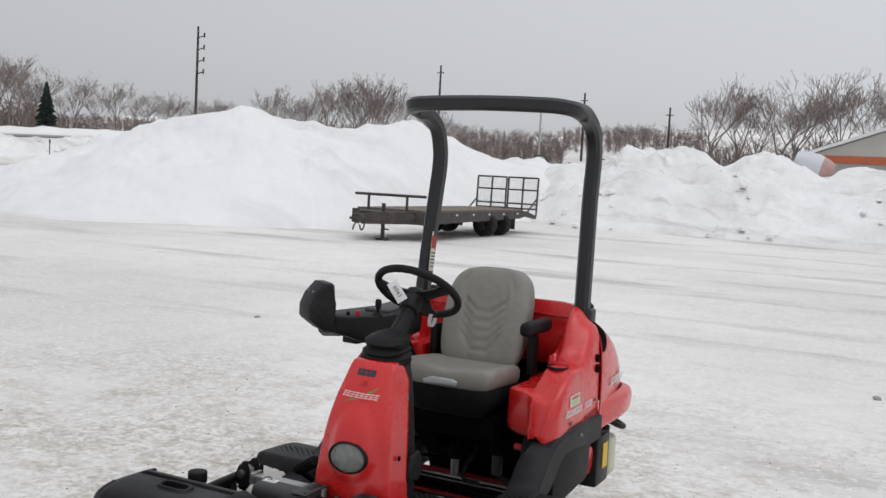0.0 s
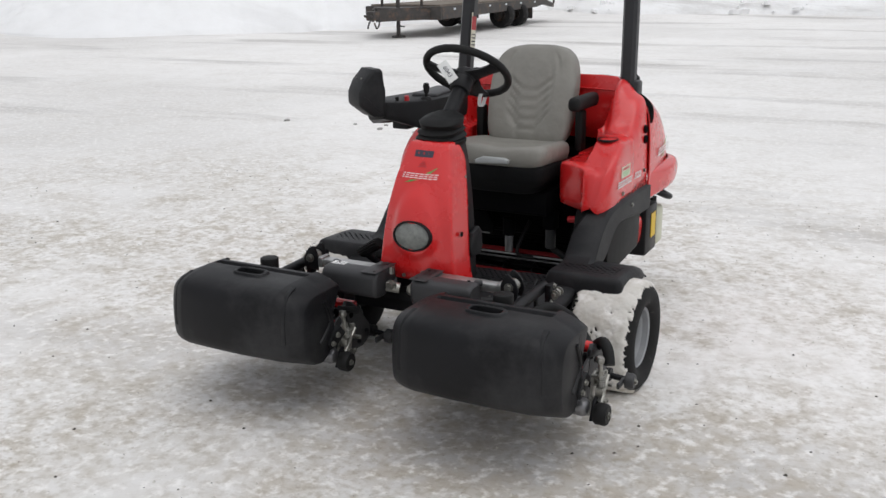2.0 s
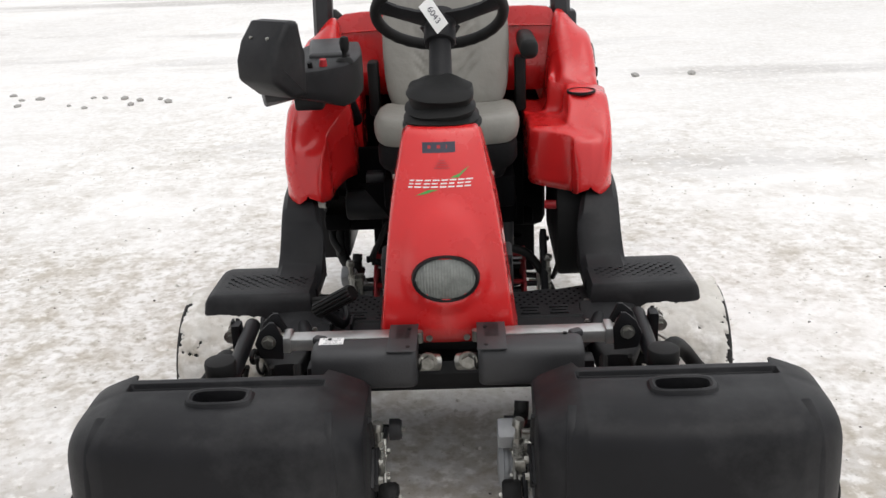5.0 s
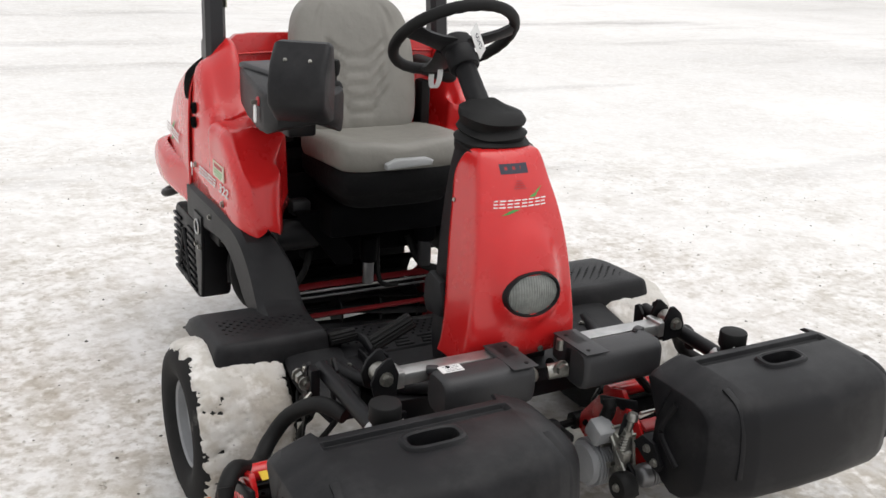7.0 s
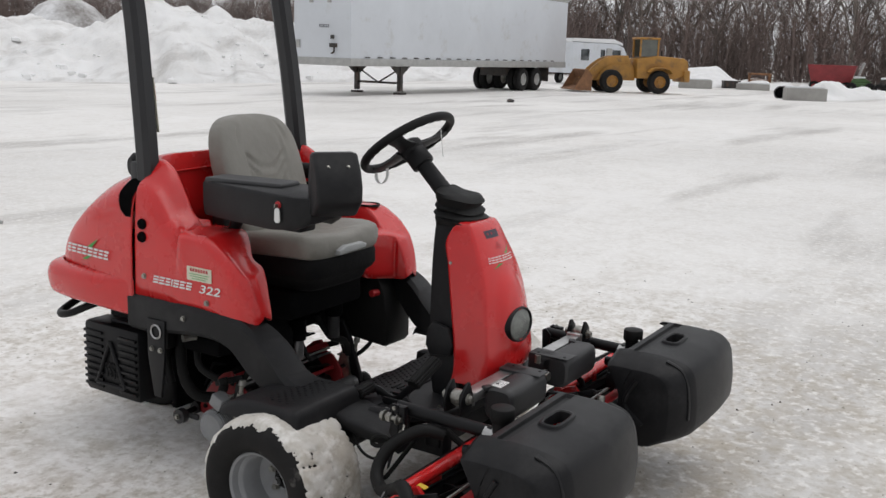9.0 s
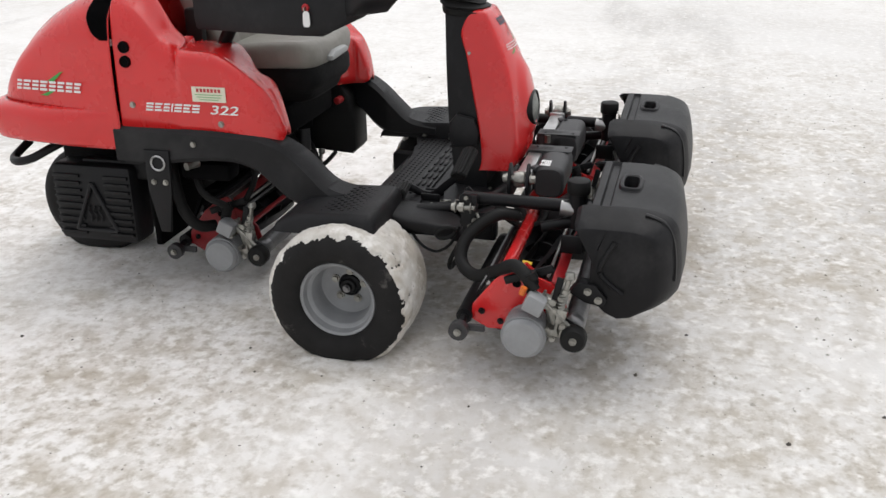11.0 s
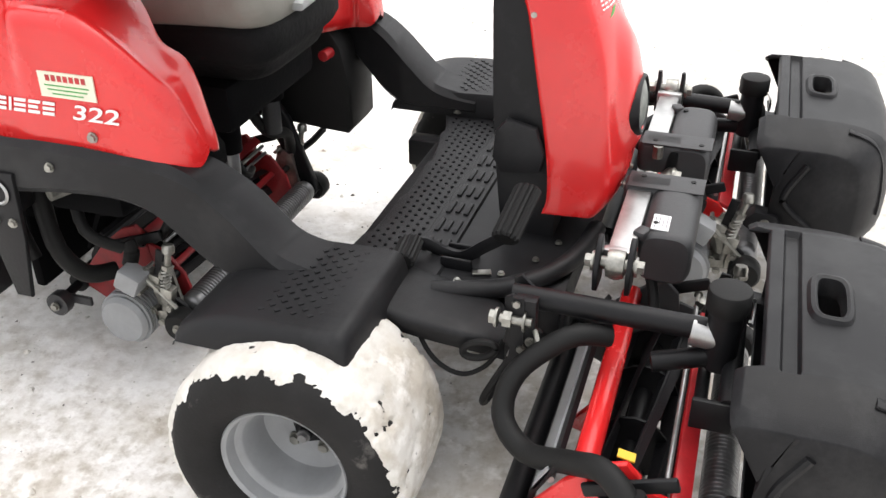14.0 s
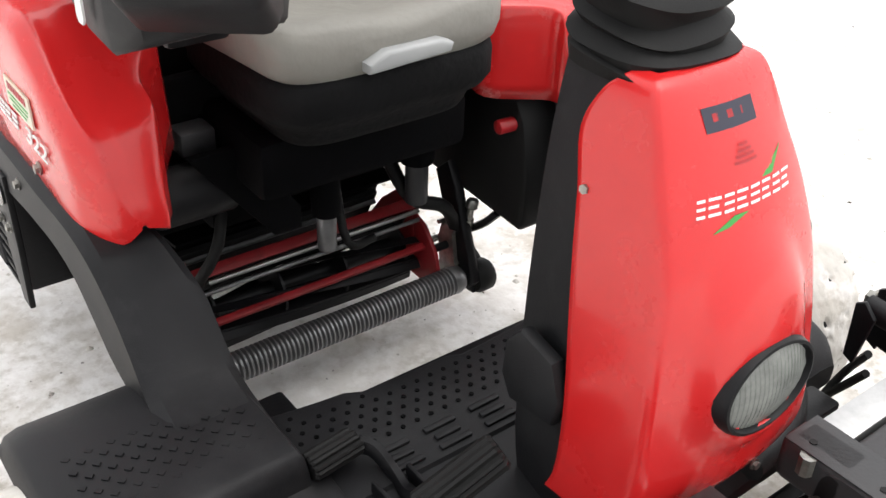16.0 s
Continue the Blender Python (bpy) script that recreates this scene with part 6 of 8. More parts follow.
snow_bank("snow_bank", "tall ploughed bank of clean white snow behind the flatbed trailer",
          [(-57, 50, 0.3, 6, 0), (-53, 45, 0.6, 8, 0), (-51, 43, 1.0, 10, 0), (-49.4, 42, 1.45, 11, 0), (-46.8, 42, 2.05, 12, 0), (-45, 42, 2.6, 12, 0), (-43.5, 42, 3.0, 12, 0), (-41, 42, 3.4, 12, 0), (-39.2, 42, 3.7, 12, 0), (-38, 42, 4.0, 12, 0), (-36.8, 42, 3.85, 12, 0), (-35.4, 42, 3.6, 12, 0), (-34.2, 42, 3.8, 11, 0), (-33, 42, 3.6, 11, 0), (-30, 43, 3.65, 10, 0), (-28, 44, 3.6, 9, 0), (-26.4, 45, 3.2, 9, 0), (-24.4, 46, 2.5, 8, 0), (-22, 47, 2.3, 7, 0), (-19, 48, 1.9, 7, 0)], 12, 1.0, 1.7)
snow_bank("snow_bank", "rough ploughed snow bank with dirt showing through",
          [(-22, 47, 1.6, 6, 0), (-19.5, 46, 2.0, 7, 0), (-17.8, 46, 2.2, 8, 0), (-16.6, 46, 2.7, 8, 0), (-14.5, 46, 2.85, 8, 0), (-12.2, 46, 3.0, 8, 0), (-10.3, 46, 2.65, 8, 0), (-9.3, 46, 2.95, 8, 0), (-7.9, 46, 3.0, 8, 0), (-6.5, 46, 2.75, 8, 0), (-4.9, 46, 2.35, 8, 0), (-2, 46, 2.75, 8, 0), (2, 46, 2.7, 8, 0), (6, 46, 2.5, 8, 0), (11, 46, 2.0, 8, 0)], 12, 1.7, 5.1)
snow_bank("snow_bank", "long white ploughed snow bank behind the parked car",
          [(14, 46, 1.7, 7, 1), (20, 48, 2.1, 8, 1), (24, 49, 2.1, 8, 1), (26.5, 50, 1.6, 8, 1), (28, 50, 1.05, 8, 1), (29.2, 50, 1.05, 8, 1), (31, 50, 2.15, 8, 1), (33, 50, 2.5, 9, 1), (35, 50, 2.25, 9, 1), (37.4, 50, 2.4, 9, 1), (39.4, 50, 3.2, 9, 1), (40.9, 50, 3.6, 8, 1), (42.3, 50, 3.2, 9, 1), (44.8, 51, 2.75, 8, 1), (46, 51, 2.75, 8, 1), (50, 55, 2.7, 8, 1), (54, 58, 2.4, 8, 1), (58, 62, 2.0, 7, 1), (63, 66, 1.5, 6, 1)], 12, 1.6, 9.3)
snow_bank("snow_bank", "low snow heaps at the edge of the yard",
          [(70, 64, 0.3, 3, 1), (71.3, 63, 0.85, 4, 1), (72.6, 63, 1.15, 4, 1), (74, 64, 0.6, 3, 1), (75.5, 63, 0.45, 3, 1), (77, 58, 0.4, 3, 1), (78.2, 51, 0.5, 3, 1), (79, 49.5, 0.75, 3, 1), (80.2, 51, 0.6, 3, 1), (82, 55, 0.4, 3, 1), (84, 58, 0.45, 3, 1), (87, 58, 0.5, 3, 1), (92, 55, 0.5, 3, 1)], 6, 1.0, 12.9)

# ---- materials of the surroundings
# haze of distance is put into these three: lighter than near bark and twigs
BARK = material("hazed_bark", (0.21, 0.18, 0.16), 0.9, vary=0.3, scale=3, bump=0.4, bump_scale=30)
TWIG = material("hazed_twigs", (0.24, 0.20, 0.185), 0.95, vary=0.3, scale=0.6)
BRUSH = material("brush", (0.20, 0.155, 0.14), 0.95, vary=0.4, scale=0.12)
FIR = material("fir_needles", (0.02, 0.032, 0.026), 0.9, vary=0.3, scale=2)
OLD_WOOD = material("weathered_deck_wood", (0.15, 0.125, 0.10), 0.85, vary=0.3, scale=4, bump=0.4, bump_scale=40, island=0.25)
TRAILER_STEEL = material("rusty_black_steel", (0.045, 0.04, 0.037), 0.6, vary=0.4, scale=6, dirt=(0.16, 0.09, 0.05), dirt_scale=5, dirt_amount=0.3)
BOX_WHITE = material("white_trailer_skin", (0.66, 0.69, 0.73), 0.4, vary=0.05, scale=0.6, dirt=(0.5, 0.5, 0.48), dirt_scale=0.8, dirt_amount=0.25)
BOX_GREY = material("trailer_rail", (0.42, 0.42, 0.41), 0.5, 0.3, vary=0.15, scale=4)
LOADER = material("loader_yellow", (0.40, 0.20, 0.04), 0.5, vary=0.2, scale=2, dirt=(0.16, 0.10, 0.05), dirt_scale=2.5, dirt_amount=0.35)
GLASS = material("dark_glass", (0.05, 0.06, 0.065), 0.08, spec=0.8)
PALE_GLASS = material("pale_glass", (0.30, 0.36, 0.36), 0.1, spec=0.8)
CAR_PAINT = material("silver_car_paint", (0.33, 0.33, 0.325), 0.35, 0.35, vary=0.06, scale=2, coat=0.3)
CHROME = material("chrome_trim", (0.6, 0.6, 0.6), 0.2, 0.9)
CONCRETE = material("concrete", (0.36, 0.35, 0.33), 0.85, vary=0.15, scale=2, bump=0.3, bump_scale=40)
WAGON_RED = material("faded_red_steel", (0.26, 0.035, 0.04), 0.55, vary=0.25, scale=2)
RUST = material("rusty_steel", (0.24, 0.12, 0.06), 0.8, vary=0.35, scale=4)
HOUSE = material("pale_siding", (0.5, 0.48, 0.44), 0.7, vary=0.08, scale=1)
ORANGE = material("orange_siding", (0.5, 0.13, 0.06), 0.6, vary=0.1, scale=1)
ROOF = material("snowy_roof", (0.76, 0.77, 0.78), 0.8, vary=0.06, scale=0.6)
POLE = material("tarred_pole", (0.07, 0.055, 0.045), 0.85, vary=0.3, scale=2)
TARP = material("pale_tarp", (0.74, 0.71, 0.66), 0.6, vary=0.15, scale=0.5, bump=0.3, bump_scale=3)


def twiggy(paths, mat, name, parent, sides=3):
    """Thin tapered sticks: each a list of (point, radius)."""
    vs, fs = [], []
    for path in paths:
        base = len(vs)
        for i, (p, r) in enumerate(path):
            q = path[min(i + 1, len(path) - 1)][0] - path[max(i - 1, 0)][0]
            q.normalize()
            u = q.cross(Vector((0.31, 0.95, 0.12)))
            u.normalize()
            w = q.cross(u)
            for k in range(sides):
                a = k * math.tau / sides
                vs.append(p + (u * math.cos(a) + w * math.sin(a)) * r)
        for i in range(len(path) - 1):
            for k in range(sides):
                j = (k + 1) % sides
                fs.append((base + i * sides + k, base + i * sides + j, base + (i + 1) * sides + j, base + (i + 1) * sides + k))
    me = bpy.data.meshes.new(name)
    me.from_pydata([tuple(v) for v in vs], [], fs)
    me.materials.append(mat)
    ob = new(name, me)
    if parent:
        ob.parent = parent
    return ob


def bare_tree(seed, tall, spread):
    """A leafless tree: a short trunk that forks into rising limbs, and a crown of fine twigs."""
    rnd = random.Random(seed)
    t = thing("bare_tree", "tall leafless deciduous tree with fine grey-brown twigs", "tree", group="bare trees")
    wood, twigs = [], []

    def grow(p, d, length, r, depth):
        n = 4 if depth < 3 else 2 if depth < 4 else 1
        path, q = [(p.copy(), r)], p.copy()
        for k in range(n):
            wander = 0.09 if depth < 3 else 0.22
            d = (d + Vector((rnd.gauss(0, wander), rnd.gauss(0, wander), rnd.gauss(0.07, 0.05)))).normalized()
            q = q + d * (length / n)
            path.append((q.copy(), r * (1 - 0.45 * (k + 1) / n)))
        (wood if depth < 3 else twigs).append(path)
        if depth == 5:
            return
        kids = (5, 5, 5, 4, 2)[depth]
        for k in range(kids):
            i = (2, 3, 3, 4, 4)[k] if depth == 0 else max(1, n - rnd.choice((0, 0, 1, 1, 2)))
            a = k * 2.4 + rnd.uniform(-0.5, 0.5)
            out = Vector((math.cos(a), math.sin(a), 0))
            side = spread * (1.15 if depth < 2 else 0.9) * rnd.uniform(0.5, 1.05)
            nd = (d * rnd.uniform(0.7, 1.0) + out * side + Vector((0, 0, 0.05 if depth < 3 else 0.15))).normalized()
            grow(path[i][0], nd, length * (rnd.uniform(0.8, 1.15) if depth == 0 else rnd.uniform(0.52, 0.76) if depth < 3 else rnd.uniform(0.36, 0.56)), path[i][1] * (0.58 if depth else 0.62), depth + 1)

    grow(Vector((0, 0, -0.3)), Vector((rnd.gauss(0, 0.08), rnd.gauss(0, 0.08), 1)).normalized(), tall * 0.30, tall * 0.019, 0)
    k = tall / max(p.z for path in wood + twigs for p, _ in path)
    wood = [[(p * k, max(r, 0.016)) for p, r in w] for w in wood]
    twigs = [[(p * k, max(r * 0.7, 0.0125)) for p, r in w] for w in twigs]
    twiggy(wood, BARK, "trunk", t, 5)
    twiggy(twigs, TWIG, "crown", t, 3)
    return t


def put_tree(ob, az, d, origin, scale, turn, first=False):
    x, y = bearing(az, d, origin)
    m = pose(x, y, relief(x, y), 0, 0, turn) @ Matrix.Scale(scale, 4)
    if first:
        ob.matrix_basis = m
        return ob
    c = copy_thing(ob, pose(x, y, relief(x, y), 0, 0, turn))
    c.scale = (scale, scale, scale)
    return c


rnd = random.Random(5)
kinds = [bare_tree(11, 10, 0.75), bare_tree(23, 10, 0.62), bare_tree(37, 10, 0.85), bare_tree(41, 10, 0.7)]
spots = []
for az, d, h in ((-51.8, 100, 7.2), (-50.6, 98, 6.8), (-50.0, 104, 6.3), (-52.5, 106, 7.0), (-51.2, 102, 7.0), (-49.4, 106, 5.6), (-48.1, 108, 4.6), (-47.3, 100, 5.7), (-46.2, 108, 4.2), (-45.1, 100, 5.2), (-44.3, 106, 4.2), (-42.7, 104, 4.2), (-43.5, 98, 4.3), (-41.9, 100, 4.5), (-41.2, 104, 4.4), (-40.2, 100, 4.6), (-39.4, 102, 4.3), (-36.6, 98, 6.0), (-35.9, 102, 5.4), (-35.1, 100, 5.7),
                 (-34.2, 104, 6.0), (-33.4, 98, 7.6), (-32.4, 102, 7.2), (-31.6, 100, 8.0), (-30.9, 98, 8.4), (-30.0, 104, 8.0), (-29, 100, 7.6), (-27.2, 100, 6.2), (-26, 104, 5.0), (-24.8, 110, 4.6), (-23.6, 112, 4.4), (-21.6, 112, 4.8), (-20.6, 114, 4.6),
                 (-17.4, 128, 4.2), (-16.2, 134, 3.8), (-15.6, 128, 4.4), (-14.9, 132, 4.0), (-13, 130, 3.2), (-12.3, 134, 3.4), (-11.2, 98, 10.0), (-9.6, 100, 8.6), (-8.9, 104, 7.6), (-7.6, 98, 9.6), (-6.6, 102, 9.0), (-5.4, 104, 8.2), (-4.0, 98, 9.8), (-2.6, 100, 9.4), (-1, 100, 9.2), (1, 98, 9.0), (3, 102, 8.5)):
    spots.append((az, d, WEST, h / 10))
for k in range(52):
    az = 22 + 72 * (k / 51) ** 0.85 + rnd.uniform(-0.7, 0.7)
    d = rnd.uniform(84, 100)
    s = rnd.uniform(0.6, 0.86) if az < 50 else rnd.uniform(1.2, 1.7)
    spots.append((az, d, STAND, s))
used = set()
for k, (az, d, o, s) in enumerate(spots):
    i = k % 4
    put_tree(kinds[i], az, d, o, s, rnd.uniform(0, 360), i not in used)
    used.add(i)


def brushwood(name, label, spans, seed, origin):
    """A dense belt of leafless brush: stems with side twigs."""
    r = random.Random(seed)
    paths = []
    for a0, a1, d0, d1, tall, count in spans:
        for _ in range(count):
            x, y = bearing(r.uniform(a0, a1), r.uniform(d0, d1), origin)
            z = relief(x, y)
            h = tall * r.uniform(0.45, 1.1)
            p = Vector((x, y, z - 0.2))
            d = Vector((r.gauss(0, 0.12), r.gauss(0, 0.12), 1)).normalized()
            stem = [(p + d * h * u + Vector((r.gauss(0, 0.05), r.gauss(0, 0.05), 0)) * h * u, 0.045 * (h / 6) * (1 - 0.9 * u) + 0.008) for u in (0, 0.35, 0.7, 1)]
            paths.append(stem)
            for _ in range(14):
                u = r.uniform(0.1, 2.99)
                b = stem[int(u)][0].lerp(stem[int(u) + 1][0], u % 1)
                e = Vector((r.gauss(0, 0.55), r.gauss(0, 0.55), r.uniform(0.2, 0.9))) * (0.3 + h * 0.11)
                paths.append([(b, 0.026), (b + e, 0.010)])
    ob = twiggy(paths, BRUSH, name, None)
    return tagged(ob, label, "brush", kind="stuff")


brushwood("brushwood", "dense belt of leafless brown brush along the street", [(-56, -49, 104, 125, 3.4, 420), (-49, -38, 106, 135, 2.2, 520), (-37.5, -27, 106, 130, 3.2, 620), (-27, -19.5, 108, 130, 3.2, 520), (-19.5, -11.5, 130, 150, 2.6, 420), (-12.5, 6, 99, 112, 3.4, 800)], 3, WEST)
brushwood("brushwood", "dense leafless brown woods at the edge of the yard", [(18, 50, 84, 106, 5.6, 2500), (48, 66, 84, 104, 6.2, 1500), (60, 98, 84, 104, 7.4, 2400)], 4, STAND)


# fir tree
def fir(az, d, tall):
    x, y = bearing(az, d)
    t = thing("fir_tree", "small dark green fir tree", "tree", on_ground(x, y))
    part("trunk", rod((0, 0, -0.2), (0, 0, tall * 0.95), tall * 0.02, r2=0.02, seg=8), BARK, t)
    r = random.Random(8)
    paths = []
    for k in range(420):
        u = r.random() ** 0.8
        a = r.uniform(0, math.tau)
        w = tall * 0.27 * (1 - u) * r.uniform(0.6, 1.1) + 0.1
        b = Vector((0, 0, tall * (0.1 + 0.88 * u)))
        e = b + Vector((w * math.cos(a), w * math.sin(a), -w * 0.25))
        paths.append([(b, 0.10), ((b + e) / 2, 0.16), (e, 0.03)])
    twiggy(paths, FIR, "crown", t)


fir(-48.8, 97, 4.3)


# utility poles
def pole(az, d, top, arms):
    x, y = bearing(az, d)
    t = thing("utility_pole", "dark wooden utility pole beyond the snow bank", "utility pole", on_ground(x, y), group="utility poles")
    part("mast", rod((0, 0, -0.5), (0, 0, top), 0.17, r2=0.11, seg=8), POLE, t)
    for k in range(arms):
        part("insulator_arm", rod((0, 0, top - 1.2 - 1.3 * k), (0.9, 0, top - 1.0 - 1.3 * k), 0.06, seg=6), POLE, t)
        part("insulator", rod((0.9, 0, top - 1.2 - 1.3 * k), (0.9, 0, top - 0.7 - 1.3 * k), 0.09, seg=6), POLE, t)
    if not arms:
        part("crossarm", box((0, 0, top - 0.9), (0.9, 0.10, 0.10)), POLE, t)


pole(-40.9, 110, 12.3, 4)
pole(-26.9, 118, 11.0, 0)
pole(-18.4, 118, 8.6, 0)
pole(-13.5, 118, 7.0, 0)
x, y = bearing(-20.9, 104)
lamp = thing("street_lamp", "grey steel street lamp on a tall slim mast", "street lamp", on_ground(x, y))
part("mast", rod((0, 0, -0.3), (0, 0, 6.2), 0.13, r2=0.09, seg=10), BOX_GREY, lamp)
part("arm", tube([(0, 0, 6.1), (0.2, 0, 6.35), (0.8, 0, 6.45), (1.2, 0, 6.45)], 0.05, seg=6), BOX_GREY, lamp)
part("lamp_head", box((1.4, 0, 6.43), (0.6, 0.25, 0.14), bevel=0.05), BOX_GREY, lamp)
part("footing", rod((0, 0, -0.4), (0, 0, 0.25), 0.28, seg=12), CONCRETE, lamp)
x, y = bearing(-48.6, 62)
stake = thing("marker_stake", "thin dark marker stake in the snow by the street", "stake", on_ground(x, y))
part("shaft", rod((0, 0, -0.2), (0, 0, 1.25), 0.035, r2=0.03, seg=6), POLE, stake)
part("cap", box((0, 0, 1.1), (0.12, 0.03, 0.2)), POLE, stake)


# houses along the street
def house(az, d, w, dp, h, turn, wall, label):
    x, y = bearing(az, d)
    t = thing("house", label, "house", on_ground(x, y), turn)
    part("wall", box((0, 0, h / 2 - 1.0), (w, dp, h + 2.0)), wall, t)
    bm = plate([(-w / 2 - 0.4, h), (w / 2 + 0.4, h), (w / 2 + 0.4, h + 0.15), (0, h + w * 0.2), (-w / 2 - 0.4, h + 0.15)], "y", -dp / 2 - 0.4, dp / 2 + 0.4)
    part("roof", bm, ROOF, t, "snow covered pitched roof")
    for k in (-0.28, 0.22):
        win = part("window", box((w * k, -dp / 2 - 0.02, h * 0.55), (1.1, 0.08, 1.1)), HOUSE, t)
        part("pane", box((w * k, -dp / 2 - 0.07, h * 0.55), (0.9, 0.04, 0.9)), GLASS, win)
    part("door", box((-w * 0.02, -dp / 2 - 0.03, 1.0), (0.95, 0.08, 2.0)), BOX_GREY, t)


house(-43.75, 150, 3.2, 5, 1.5, -40, HOUSE, "low pale house with snow on its roof beyond the street")
house(-42.45, 152, 3.8, 5, 1.6, -44, HOUSE, "long pale house wing under a snowy roof")
house(-52.2, 120, 5, 6, 1.6, -50, HOUSE, "pale house half hidden by trees")
# wet dark strip of the street beyond the yard
rows = []
for k in range(25):
    az = -62 + 9.2 * k / 24
    rows.append([(*bearing(az, d), relief(*bearing(az, d)) + 0.03) for d in (57.3, 58.2, 59.0, 59.8 - 1.2 * (k / 24) ** 2)])
tagged(link("street", skin(rows), material("wet_asphalt", (0.06, 0.06, 0.062), 0.35, vary=0.3, scale=1)), "dark wet strip of cleared street", "street", kind="structure")
rows = []
for k in range(25):
    az = -58 + 14.5 * k / 24
    rows.append([(*bearing(az, d), relief(*bearing(az, d)) + 0.05) for d in (79.0, 80.2, 81.4)])
tagged(link("street", skin(rows), material("slushy_asphalt", (0.22, 0.22, 0.225), 0.5, vary=0.3, scale=0.6)), "grey slushy street between snow berms", "street", kind="structure")
snow_bank("snow_bank", "low snow berm beyond the far street", [(-62, 90, 0.1, 5, 0), (-56, 90, 0.2, 5, 0), (-51, 89, 0.15, 5, 0), (-47, 89, 0.25, 5, 0), (-43, 89, 0.15, 5, 0), (-39, 90, 0.1, 5, 0)], 6, 0.5, 27.0)
snow_bank("snow_bank", "low snow berm along the street", [(-64, 66, 0.3, 4, 0), (-58, 66, 0.7, 4, 0), (-54, 67, 0.9, 4, 0), (-50, 68, 0.6, 4, 0), (-47, 70, 0.8, 4, 0), (-44, 72, 0.5, 4, 0)], 6, 1.6, 21.0)
# orange shed
x, y = bearing(0.1, 76)
shed = thing("storage_shed", "orange and grey shed with a snowy pitched roof", "shed", (x, y, relief(x, y)), 0)
part("wall", box((0, 0, 0.3), (14.4, 8, 2.9)), CONCRETE, shed, "grey lower wall")
part("band", box((0, 0, 2.02), (14.5, 8.1, 0.52)), ORANGE, shed, "orange band of siding")
part("gable", plate([(-7.2, 2.28), (7.2, 2.28), (7.2, 2.34), (0, 4.98), (-7.2, 2.34)], "y", -4, 4), HOUSE, shed)
for s in (-1, 1):
    part("roof", plate([(s * 7.55, 2.28), (s * 7.55, 2.50), (0, 5.26), (0, 5.04)], "y", -4.5, 4.5), ROOF, shed, "snow covered roof slope")
part("door", box((2.0, -4.05, 0.7), (2.6, 0.12, 2.1)), BOX_GREY, shed)
# mixer drum beyond the bank
x, y = bearing(-5.6, 60)
mixer = thing("mixer_drum", "white concrete mixer drum with a red end behind the snow bank", "mixer", (x, y, relief(x, y)), 0)
tilt = pose(0, 0, 2.2, 0, 14, 0)
part("drum", lathe([(0.50, -1.05), (0.60, -1.07), (0.66, -0.95), (0.78, -0.35), (0.76, 0.2), (0.70, 0.45)], tilt, seg=32), BOX_WHITE, mixer)
part("drum_end", lathe([(0.70, 0.45), (0.60, 0.8), (0.42, 1.1), (0.0, 1.15)], tilt, seg=32), material("faded_pink_paint", (0.48, 0.30, 0.28), 0.5, vary=0.1, scale=2), mixer, "faded pinkish end of the drum")
part("mouth", lathe([(0.0, -0.6), (0.45, -0.65), (0.50, -1.05)], tilt, seg=32), SHADE, mixer, "dark open mouth")
part("frame", box((0, 0, 1.2), (2.6, 1.0, 0.2), bevel=0.03), TRAILER_STEEL, mixer)
for px in (-0.9, 0.9):
    part("leg", box((px, 0, 0.5), (0.2, 0.9, 1.4)), TRAILER_STEEL, mixer)
    part("cradle", box((px, 0, 1.42), (0.16, 0.9, 0.4)), TRAILER_STEEL, mixer)


def dual_wheel(parent, x, y, r, w, rim):
    hub = new("wheel")
    hub.parent = parent
    hub.matrix_basis = pose(x, y, r, 0, 0, 90)
    part("tyre", lathe([(r * 0.52, -w / 2), (r * 0.9, -w / 2), (r, -w * 0.32), (r, w * 0.32), (r * 0.9, w / 2), (r * 0.52, w / 2)], Matrix(), seg=28), RUBBER, hub)
    part("rim", lathe([(r * 0.54, -w * 0.46), (r * 0.5, -w * 0.5), (r * 0.42, -w * 0.2), (r * 0.2, -w * 0.15), (r * 0.18, -w * 0.3), (0, -w * 0.3), (0, w * 0.3), (r * 0.5, w * 0.48), (r * 0.54, w * 0.46)], Matrix(), seg=24), rim, hub)
    return hub


# flatbed trailer: its tongue points to -y
flat = thing("flatbed_trailer", "weathered flatbed trailer with a mesh loading gate, parked in snow", "trailer", on_ground(-11.9, 17.29), 1.1)
for s in (-1, 1):
    part("side_rail", plate([(2.65, 0.46), (2.65, 0.80), (10.2, 0.80), (11.2, 0.62), (11.2, 0.50), (10.2, 0.62), (9.6, 0.55)], "x", s * 1.13 - 0.06, s * 1.13 + 0.06), TRAILER_STEEL, flat)
    part("tongue_beam", tube([(s * 0.06, 1.05, 0.62), (s * 0.42, 1.75, 0.62), (s * 0.9, 2.7, 0.62)], 0, section=(0.05, 0.16), steps=2), TRAILER_STEEL, flat)
for k in range(37):
    part("deck_plank", box((0, 2.8 + 0.2 * k, 0.825), (2.2, 0.19, 0.05)), OLD_WOOD, flat)
for k in range(6):
    part("crossmember", box((0, 3.0 + 1.4 * k, 0.66), (2.14, 0.09, 0.16)), TRAILER_STEEL, flat)
part("dovetail", plate([(10.15, 0.80), (11.2, 0.62), (11.2, 0.56), (10.15, 0.74)], "x", -1.07, 1.07), OLD_WOOD, flat)
part("coupler", box((0, 1.0, 0.62), (0.24, 0.4, 0.24), bevel=0.03), TRAILER_STEEL, flat)
